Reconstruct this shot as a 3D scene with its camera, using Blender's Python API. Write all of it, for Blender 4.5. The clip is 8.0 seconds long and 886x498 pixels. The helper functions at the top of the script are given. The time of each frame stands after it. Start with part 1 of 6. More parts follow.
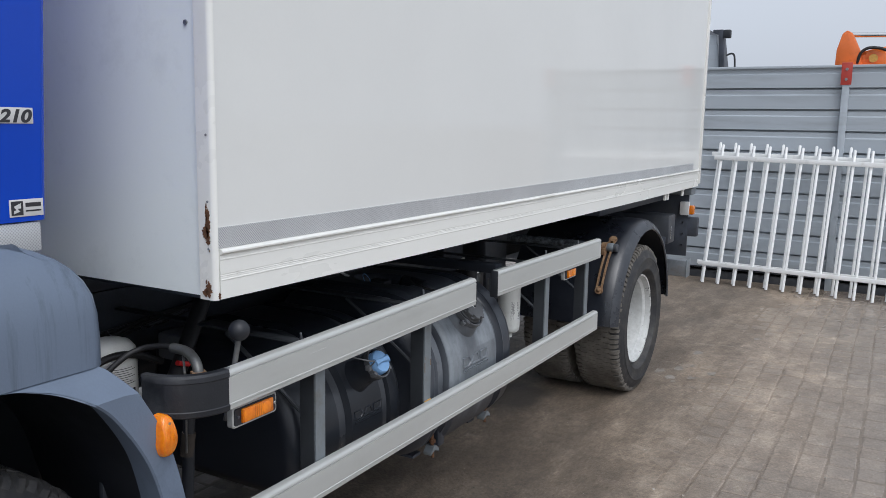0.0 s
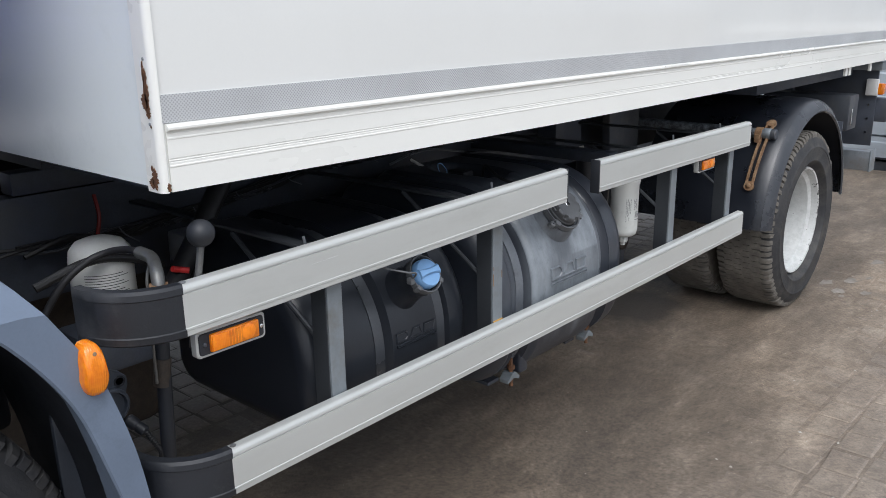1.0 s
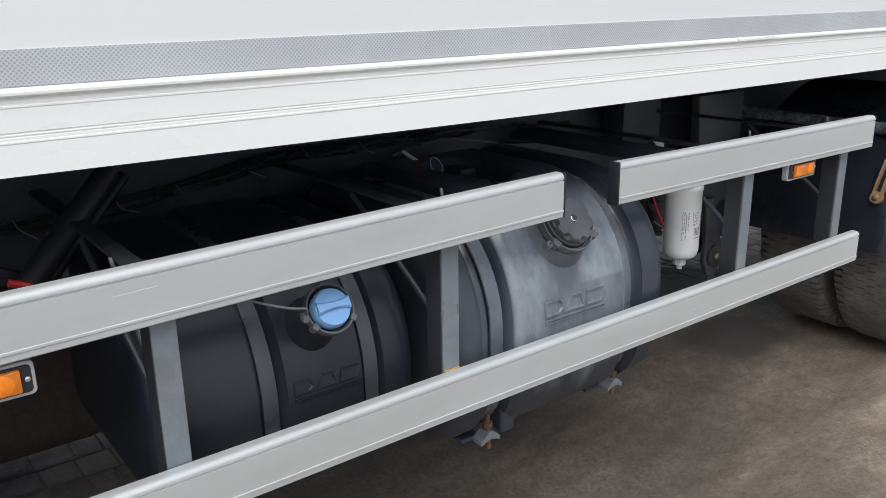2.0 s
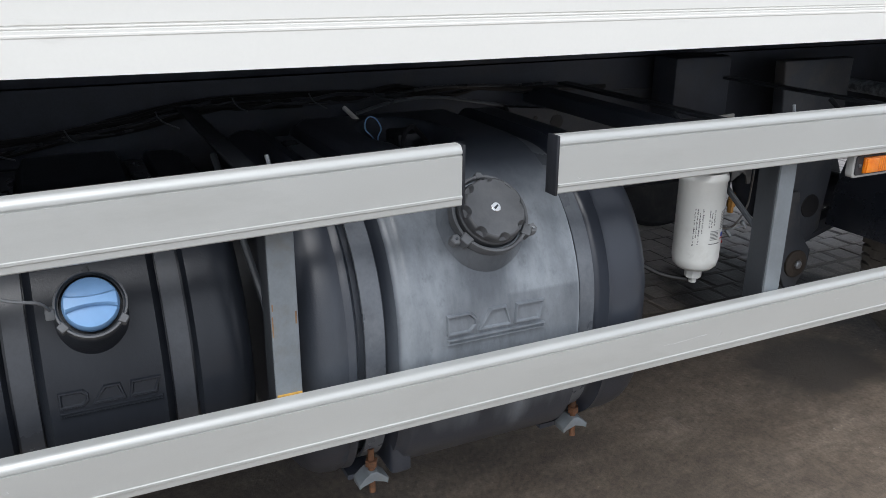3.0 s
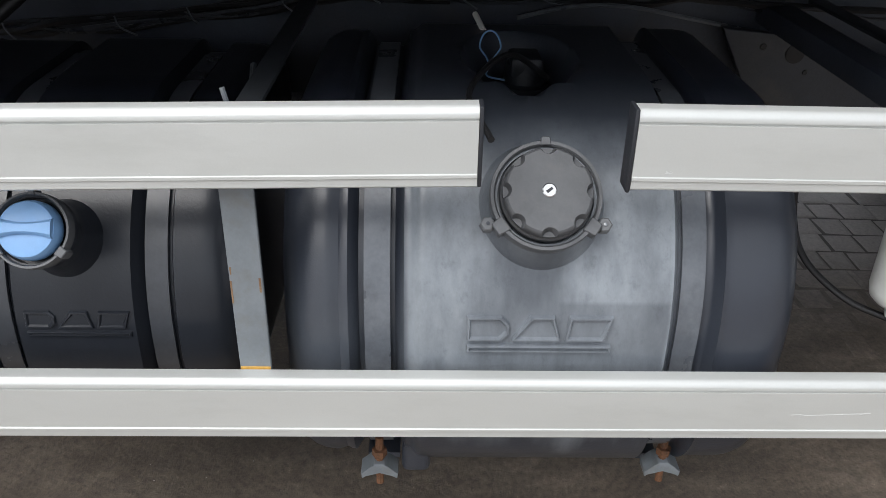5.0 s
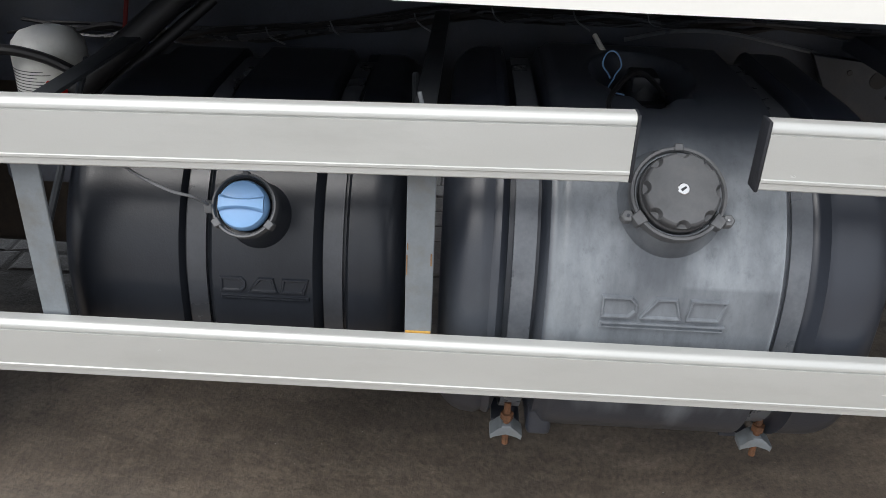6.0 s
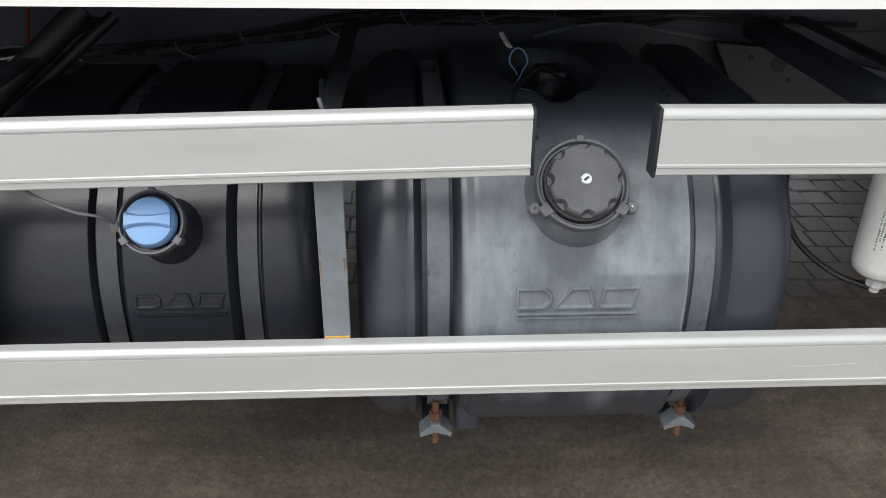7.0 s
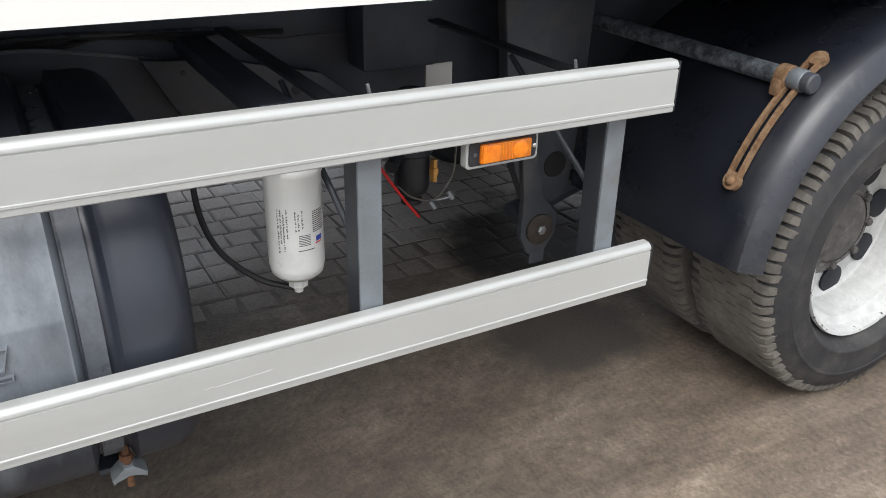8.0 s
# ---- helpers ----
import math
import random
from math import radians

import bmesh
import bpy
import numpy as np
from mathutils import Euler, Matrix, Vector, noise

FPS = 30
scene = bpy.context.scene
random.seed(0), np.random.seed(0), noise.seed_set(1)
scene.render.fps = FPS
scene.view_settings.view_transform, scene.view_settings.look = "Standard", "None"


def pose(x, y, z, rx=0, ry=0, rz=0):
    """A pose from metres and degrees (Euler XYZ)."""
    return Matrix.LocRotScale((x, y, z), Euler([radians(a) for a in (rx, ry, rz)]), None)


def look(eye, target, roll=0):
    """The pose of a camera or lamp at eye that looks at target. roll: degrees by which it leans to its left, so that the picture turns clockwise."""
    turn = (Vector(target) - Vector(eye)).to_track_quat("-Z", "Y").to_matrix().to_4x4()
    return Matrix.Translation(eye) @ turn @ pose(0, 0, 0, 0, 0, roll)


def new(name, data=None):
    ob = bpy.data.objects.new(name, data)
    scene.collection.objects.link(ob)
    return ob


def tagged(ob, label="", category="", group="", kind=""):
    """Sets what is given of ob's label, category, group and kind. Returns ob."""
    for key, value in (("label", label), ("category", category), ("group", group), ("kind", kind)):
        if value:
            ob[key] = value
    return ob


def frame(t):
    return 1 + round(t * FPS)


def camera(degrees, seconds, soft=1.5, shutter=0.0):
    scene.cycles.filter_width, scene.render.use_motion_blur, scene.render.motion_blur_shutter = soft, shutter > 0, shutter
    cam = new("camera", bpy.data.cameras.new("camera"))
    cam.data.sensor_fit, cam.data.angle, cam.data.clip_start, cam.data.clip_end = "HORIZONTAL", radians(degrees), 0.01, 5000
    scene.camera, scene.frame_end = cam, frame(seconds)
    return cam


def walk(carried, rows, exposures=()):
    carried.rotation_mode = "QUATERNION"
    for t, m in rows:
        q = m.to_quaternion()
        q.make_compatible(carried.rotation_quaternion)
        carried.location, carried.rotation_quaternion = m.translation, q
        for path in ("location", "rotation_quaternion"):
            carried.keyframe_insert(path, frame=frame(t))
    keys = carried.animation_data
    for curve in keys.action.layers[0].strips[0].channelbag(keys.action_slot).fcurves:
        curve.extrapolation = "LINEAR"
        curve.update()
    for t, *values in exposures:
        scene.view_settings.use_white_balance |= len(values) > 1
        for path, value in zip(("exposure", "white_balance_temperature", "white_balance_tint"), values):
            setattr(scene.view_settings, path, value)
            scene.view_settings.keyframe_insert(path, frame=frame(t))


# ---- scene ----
cam = camera(56.9, 8.0, soft=0.55)
PATH = [
    (0, (1.271, -2.457, 1.481), (0.289, -0.741, 1.18), 1.0),
    (0.2, (1.233, -2.335, 1.452), (0.254, -0.627, 1.102), 0.4),
    (0.5, (1.207, -2.182, 1.418), (0.201, -0.505, 0.998), 0.5),
    (0.7, (1.194, -2.06, 1.383), (0.102, -0.453, 0.908), -0.1),
    (1, (1.188, -1.862, 1.369), (-0.083, -0.421, 0.815), -0.8),
    (1.2, (1.18, -1.741, 1.368), (-0.188, -0.414, 0.762), -0.8),
    (1.5, (1.183, -1.557, 1.327), (-0.237, -0.293, 0.708), -0.8),
    (1.7, (1.169, -1.401, 1.318), (-0.297, -0.183, 0.711), -0.9),
    (2.8, (1.081, -0.65, 1.231), (-0.583, 0.268, 0.609), -0.1),
    (3, (1.052, -0.535, 1.216), (-0.649, 0.28, 0.549), 0.3),
    (3.2, (0.984, -0.454, 1.201), (-0.724, 0.276, 0.461), 1.1),
    (3.5, (0.924, -0.275, 1.213), (-0.813, 0.177, 0.329), 0.6),
    (3.7, (0.888, -0.219, 1.203), (-0.867, 0.122, 0.305), 1.1),
    (4, (0.82, -0.08, 1.209), (-0.948, 0.067, 0.284), 1.2),
    (4.2, (0.799, -0.023, 1.212), (-0.966, 0.101, 0.279), 1.5),
    (5.3, (0.857, -0.102, 1.255), (-0.895, -0.09, 0.292), 1.4),
    (5.5, (0.904, -0.154, 1.262), (-0.86, -0.14, 0.321), 2.2),
    (5.7, (0.945, -0.213, 1.272), (-0.823, -0.185, 0.338), 3.0),
    (6, (0.997, -0.219, 1.285), (-0.77, -0.254, 0.347), 2.4),
    (6.5, (1.01, -0.227, 1.289), (-0.757, -0.261, 0.354), 1.5),
    (7, (1.008, -0.165, 1.286), (-0.763, -0.078, 0.361), 0.5),
    (7.2, (0.997, -0.123, 1.302), (-0.743, 0.173, 0.361), 1.5),
    (7.5, (1.013, 0.037, 1.291), (-0.697, 0.543, 0.387), 1.3),
    (7.7, (1.023, 0.13, 1.288), (-0.642, 0.781, 0.392), 0.6),
    (8, (1.035, 0.232, 1.277), (-0.523, 1.123, 0.395), 1.3),
]
EXPOSURE = [(0.0, -0.43, 6080, 10), (0.5, -0.26, 6110, 10), (1.0, -0.11, 6140, 10), (3.0, -0.03, 6150, 10), (3.5, 0.36, 6260, 10), (4.0, 0.58, 6300, 10), (4.2, 0.58, 6310, 10), (5.3, 0.14, 6380, 10), (6.0, 0.14, 6430, 10), (7.0, 0.17, 6420, 10), (8.0, 0.22, 6420, 10)]
walk(cam, [(t, look(eye, target, roll)) for t, eye, target, roll in PATH], EXPOSURE)

# ---- world and light ----
world = bpy.data.worlds.new("overcast")
scene.world = world
world.use_nodes = True
wn, wl = world.node_tree.nodes, world.node_tree.links
wn.clear()
w_out = wn.new("ShaderNodeOutputWorld")
w_bg = wn.new("ShaderNodeBackground")
w_sky = wn.new("ShaderNodeTexSky")
w_sky.sky_type = "NISHITA"
w_sky.sun_disc = False
w_sky.sun_elevation = radians(53)
w_sky.sun_rotation = radians(127)
w_sky.air_density, w_sky.dust_density, w_sky.ozone_density = 1.0, 6.0, 1.0
w_soft = wn.new("ShaderNodeHueSaturation")
w_soft.inputs["Saturation"].default_value = 0.28
w_bg.inputs["Strength"].default_value = 0.15
wl.new(w_sky.outputs["Color"], w_soft.inputs["Color"])
w_cloud = wn.new("ShaderNodeMix")
w_cloud.data_type = "RGBA"
w_cloud.inputs[0].default_value = 0.55
w_cloud.inputs[7].default_value = (8.3, 8.7, 9.4, 1)
wl.new(w_soft.outputs["Color"], w_cloud.inputs[6])
wl.new(w_cloud.outputs[2], w_bg.inputs["Color"])
wl.new(w_bg.outputs["Background"], w_out.inputs["Surface"])

sun_data = bpy.data.lights.new("sun", "SUN")
sun_data.energy, sun_data.angle, sun_data.color = 1.75, radians(40), (1.0, 0.97, 0.93)
sun = new("sun", sun_data)
sun.matrix_world = look((4.9, -3.7, 8.2), (0, 0, 0))


# ---- materials ----
def material(name):
    m = bpy.data.materials.new(name)
    m.use_nodes = True
    return m, m.node_tree.nodes, m.node_tree.links, m.node_tree.nodes["Principled BSDF"]


def noise_node(n, l, scale, detail=6, rough=0.6, coord=None, stretch=(1, 1, 1)):
    tex = n.new("ShaderNodeTexNoise")
    tex.inputs["Scale"].default_value, tex.inputs["Detail"].default_value = scale, detail
    tex.inputs["Roughness"].default_value = rough
    mp = n.new("ShaderNodeMapping")
    mp.inputs["Scale"].default_value = stretch
    geo = n.new("ShaderNodeNewGeometry")
    l.new(geo.outputs["Position"], mp.inputs["Vector"])
    l.new(mp.outputs["Vector"], tex.inputs["Vector"])
    return tex


def ramp(n, l, src, stops):
    r = n.new("ShaderNodeValToRGB")
    r.color_ramp.elements[0].position, r.color_ramp.elements[0].color = stops[0][0], (*stops[0][1], 1)
    r.color_ramp.elements[1].position, r.color_ramp.elements[1].color = stops[-1][0], (*stops[-1][1], 1)
    for p, c in stops[1:-1]:
        e = r.color_ramp.elements.new(p)
        e.color = (*c, 1)
    l.new(src, r.inputs["Fac"])
    return r


def mix(n, l, fac, a, b, kind="MIX"):
    m = n.new("ShaderNodeMix")
    m.data_type, m.blend_type = "RGBA", kind
    for key, v in ((0, fac), (6, a), (7, b)):
        if hasattr(v, "is_linked"):
            l.new(v, m.inputs[key])
        elif key == 0:
            m.inputs[key].default_value = v
        else:
            m.inputs[key].default_value = (*v, 1)
    return m.outputs[2]


def grey(v):
    return (v, v, v)


def surface(name, base, rough=0.5, metal=0.0, vary=0.15, scale=6.0, grain=180.0, bump=0.05, coat=0.0, dirt=None, dirt_amount=0.3,
            dirt_scale=5.0, stretch=(1, 1, 1), rough_vary=0.1, spec=0.5):
    """A worn surface: large patches, fine grain, dirt and a little relief."""
    m, n, l, p = material(name)
    big = noise_node(n, l, scale, 5, 0.6, stretch=stretch)
    fine = noise_node(n, l, grain, 3, 0.6)
    lo, hi = tuple(c * (1 - vary) for c in base), tuple(min(1, c * (1 + vary)) for c in base)
    col = ramp(n, l, big.outputs["Fac"], [(0.3, lo), (0.7, hi)]).outputs["Color"]
    fg = ramp(n, l, fine.outputs["Fac"], [(0.3, grey(1 - vary * 0.5)), (0.7, grey(1))]).outputs["Color"]
    col = mix(n, l, 1.0, col, fg, "MULTIPLY")
    if dirt:
        dn = noise_node(n, l, dirt_scale, 8, 0.7, stretch=stretch)
        mask = ramp(n, l, dn.outputs["Fac"], [(0.62 - dirt_amount * 0.5, grey(0)), (0.8 - dirt_amount * 0.3, grey(1))]).outputs["Color"]
        col = mix(n, l, mask, col, dirt)
    l.new(col, p.inputs["Base Color"])
    rr = ramp(n, l, big.outputs["Fac"], [(0.3, grey(max(0.02, rough - rough_vary))), (0.7, grey(min(1, rough + rough_vary)))])
    l.new(rr.outputs["Color"], p.inputs["Roughness"])
    p.inputs["Metallic"].default_value = metal
    p.inputs["Coat Weight"].default_value = coat
    p.inputs["Coat Roughness"].default_value = 0.06
    p.inputs["Specular IOR Level"].default_value = spec
    b = n.new("ShaderNodeBump")
    b.inputs["Strength"].default_value, b.inputs["Distance"].default_value = bump, 0.004
    l.new(fine.outputs["Fac"], b.inputs["Height"])
    l.new(b.outputs["Normal"], p.inputs["Normal"])
    return m


M = {}
M["box_white"] = surface("box_white", (0.725, 0.73, 0.71), 0.06, spec=0.38, vary=0.02, scale=1.5, bump=0.004, coat=0.0, rough_vary=0.015,
                         dirt=(0.69, 0.695, 0.675), dirt_amount=0.1, dirt_scale=1.2)
M["rail_white"] = surface("rail_white", (0.80, 0.80, 0.76), 0.28, vary=0.03, scale=3, bump=0.015, dirt=(0.66, 0.65, 0.61), dirt_amount=0.04,
                          dirt_scale=9, stretch=(1, 0.3, 1))
M["aluminium"] = surface("aluminium", (0.543, 0.554, 0.536), 0.42, metal=0.35, vary=0.05, scale=5, grain=400, bump=0.02, stretch=(1, 0.25, 1),
                         dirt=(0.47, 0.48, 0.46), dirt_amount=0.2, dirt_scale=7)
M["black_cap"] = surface("black_cap", (0.016, 0.018, 0.023), 0.5, vary=0.2, bump=0.1, dirt=(0.06, 0.06, 0.062), dirt_amount=0.12)
M["frame_black"] = surface("frame_black", (0.050, 0.058, 0.076), 0.5, spec=0.4, vary=0.3, bump=0.1, dirt=(0.055, 0.057, 0.062), dirt_amount=0.25)
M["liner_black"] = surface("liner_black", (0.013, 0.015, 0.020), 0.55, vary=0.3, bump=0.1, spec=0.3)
M["guard_black"] = surface("guard_black", (0.012, 0.0145, 0.021), 0.31, spec=0.65, vary=0.2, bump=0.08, dirt=(0.035, 0.037, 0.042), dirt_amount=0.2, dirt_scale=4)
M["galvanised"] = surface("galvanised", (0.205, 0.23, 0.25), 0.5, metal=0.25, vary=0.15, scale=12, bump=0.06, dirt=(0.16, 0.15, 0.13), dirt_amount=0.2)
M["slate_plastic"] = surface("slate_plastic", (0.135, 0.172, 0.235), 0.42, vary=0.10, scale=5, bump=0.08, dirt=(0.085, 0.108, 0.145), dirt_amount=0.15, dirt_scale=7)
M["slate_streaked"] = surface("slate_streaked", (0.135, 0.172, 0.235), 0.42, vary=0.07, scale=3, bump=0.06, dirt=(0.070, 0.090, 0.125), dirt_amount=0.20,
                              dirt_scale=17, stretch=(1, 1.3, 0.07))
M["cab_blue"] = surface("cab_blue", (0.002, 0.052, 0.47), 0.16, vary=0.05, scale=3, bump=0.004, coat=0.0, rough_vary=0.03, spec=0.4)
M["box_front"] = surface("box_front", (0.845, 0.89, 0.885), 0.2, vary=0.02, scale=1.5, bump=0.004, rough_vary=0.05, spec=0.75,
                         dirt=(0.72, 0.76, 0.755), dirt_amount=0.12, dirt_scale=3)
M["hub_grime"] = surface("hub_grime", (0.105, 0.099, 0.090), 0.75, vary=0.45, scale=26, bump=0.25, dirt=(0.045, 0.043, 0.042), dirt_amount=0.45, dirt_scale=34)
M["rust"] = surface("rust", (0.20, 0.11, 0.055), 0.8, vary=0.35, scale=40, bump=0.3, dirt=(0.28, 0.19, 0.11), dirt_amount=0.4, dirt_scale=60)
M["dark_rust"] = surface("dark_rust", (0.11, 0.052, 0.026), 0.85, vary=0.5, scale=90, bump=0.4, dirt=(0.16, 0.07, 0.03), dirt_amount=0.4, dirt_scale=120)
M["steel_grey"] = surface("steel_grey", (0.30, 0.32, 0.34), 0.4, metal=0.6, vary=0.2, scale=20, bump=0.1, dirt=(0.14, 0.10, 0.07), dirt_amount=0.2)
M["bare_scratch"] = surface("bare_scratch", (0.61, 0.62, 0.61), 0.4, metal=0.35, vary=0.1)
M["chrome"] = surface("chrome", (0.75, 0.75, 0.74), 0.15, metal=1.0, vary=0.05)
M["filter_white"] = surface("filter_white", (0.74, 0.75, 0.72), 0.35, vary=0.04, scale=14, bump=0.02, dirt=(0.55, 0.54, 0.50), dirt_amount=0.15)
M["print_grey"] = surface("print_grey", (0.10, 0.10, 0.105), 0.5, vary=0.3, scale=200)
M["print_black"] = surface("print_black", (0.03, 0.03, 0.035), 0.5)
M["print_blue"] = surface("print_blue", (0.02, 0.06, 0.35), 0.5)
M["print_red"] = surface("print_red", (0.55, 0.02, 0.02), 0.45)
M["red_dull"] = surface("red_dull", (0.20, 0.012, 0.010), 0.5)
M["sticker"] = surface("sticker", (0.62, 0.62, 0.61), 0.35, vary=0.04)
M["blue_cap"] = surface("blue_cap", (0.185, 0.35, 0.60), 0.42, vary=0.06, scale=30, bump=0.03)
M["grey_plastic"] = surface("grey_plastic", (0.13, 0.136, 0.142), 0.5, vary=0.15, scale=30, bump=0.08)
M["ring_grey"] = surface("ring_grey", (0.088, 0.092, 0.098), 0.45, vary=0.2, scale=30, bump=0.06, dirt=(0.09, 0.09, 0.092), dirt_amount=0.2, dirt_scale=40)
M["cap_plastic"] = surface("cap_plastic", (0.072, 0.075, 0.080), 0.42, vary=0.2, scale=24, bump=0.05, dirt=(0.09, 0.09, 0.092), dirt_amount=0.15, dirt_scale=30)
M["rubber_hose"] = surface("rubber_hose", (0.013, 0.013, 0.0145), 0.5, vary=0.2, bump=0.08)
M["strap"] = surface("strap", (0.115, 0.126, 0.142), 0.3, vary=0.3, scale=7, bump=0.05, dirt=(0.165, 0.178, 0.196), dirt_amount=0.25, dirt_scale=10)
M["strap_dark"] = surface("strap_dark", (0.050, 0.054, 0.062), 0.32, vary=0.25, scale=8, bump=0.05, dirt=(0.07, 0.075, 0.085), dirt_amount=0.2, dirt_scale=9)
# the guard's plastic made paler: sky sheen on the lip put into the colour
M["guard_lip"] = surface("guard_lip", (0.038, 0.042, 0.051), 0.3, vary=0.2, scale=7, bump=0.06, dirt=(0.075, 0.077, 0.082), dirt_amount=0.2, dirt_scale=9)
M["slate_dark"] = surface("slate_dark", (0.030, 0.037, 0.050), 0.5, vary=0.2, scale=8, bump=0.1, dirt=(0.055, 0.055, 0.056), dirt_amount=0.2)
M["pipe_brown"] = surface("pipe_brown", (0.045, 0.035, 0.027), 0.7, vary=0.4, scale=50, bump=0.2)
M["pipe_flaked"] = surface("pipe_flaked", (0.05, 0.056, 0.066), 0.5, vary=0.3, scale=25, bump=0.15, dirt=(0.24, 0.27, 0.30), dirt_amount=0.42, dirt_scale=38)
M["yellow_paint"] = surface("yellow_paint", (0.62, 0.36, 0.08), 0.6, vary=0.2, scale=50)
M["fence_sheet"] = surface("fence_sheet", (0.41, 0.452, 0.495), 0.42, vary=0.06, scale=1.2, bump=0.02, dirt=(0.30, 0.325, 0.35), dirt_amount=0.2, dirt_scale=2,
                           stretch=(0.3, 1, 2))
M["fence_white"] = surface("fence_white", (0.86, 0.87, 0.86), 0.35, vary=0.04, scale=8, bump=0.02, dirt=(0.62, 0.61, 0.57), dirt_amount=0.1)
M["red_paint"] = surface("red_paint", (0.45, 0.05, 0.035), 0.5, vary=0.15, scale=20)
M["crane_orange"] = surface("crane_orange", (0.80, 0.17, 0.025), 0.4, vary=0.1, scale=4, coat=0.3, dirt=(0.35, 0.09, 0.03), dirt_amount=0.15)
M["crumb"] = surface("crumb", (0.42, 0.39, 0.35), 0.8, vary=0.35, scale=60)
M["smear"] = surface("smear", (0.33, 0.30, 0.265), 0.8, vary=0.2, scale=20, dirt=(0.17, 0.145, 0.12), dirt_amount=0.4, dirt_scale=14)
M["hanger_grey"] = surface("hanger_grey", (0.050, 0.056, 0.068), 0.5, vary=0.25, bump=0.15, dirt=(0.09, 0.085, 0.08), dirt_amount=0.25)
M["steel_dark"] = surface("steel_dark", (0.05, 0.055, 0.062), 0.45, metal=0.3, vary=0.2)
M["lamp_frame"] = surface("lamp_frame", (0.46, 0.47, 0.46), 0.35, metal=0.3, vary=0.1, scale=30)
M["pipe_steel"] = surface("pipe_steel", (0.16, 0.165, 0.165), 0.42, metal=0.5, vary=0.25, scale=30, dirt=(0.10, 0.075, 0.05), dirt_amount=0.3)
M["brass"] = surface("brass", (0.55, 0.30, 0.09), 0.4, metal=0.7, vary=0.2, scale=40)
M["paper"] = surface("paper", (0.7, 0.69, 0.66), 0.7)


def lens_material(name="amber_lens", tone=1.0):
    m, n, l, p = material(name)
    tex = noise_node(n, l, 60, 3)
    c = ramp(n, l, tex.outputs["Fac"], [(0.3, (0.76 * tone, 0.18 * tone, 0.002)), (0.7, (0.92 * tone, 0.28 * tone, 0.006))]).outputs["Color"]
    l.new(c, p.inputs["Base Color"])
    p.inputs["Roughness"].default_value = 0.12
    p.inputs["Subsurface Weight"].default_value = 0.3
    p.inputs["Subsurface Radius"].default_value = (0.02, 0.008, 0.002)
    p.inputs["Coat Weight"].default_value = 0.6
    wave = n.new("ShaderNodeTexWave")
    wave.inputs["Scale"].default_value = 90
    wave.bands_direction = "Y"
    geo = n.new("ShaderNodeNewGeometry")
    l.new(geo.outputs["Position"], wave.inputs["Vector"])
    b = n.new("ShaderNodeBump")
    b.inputs["Strength"].default_value, b.inputs["Distance"].default_value = 0.35, 0.001
    l.new(wave.outputs["Fac"], b.inputs["Height"])
    l.new(b.outputs["Normal"], p.inputs["Normal"])
    return m


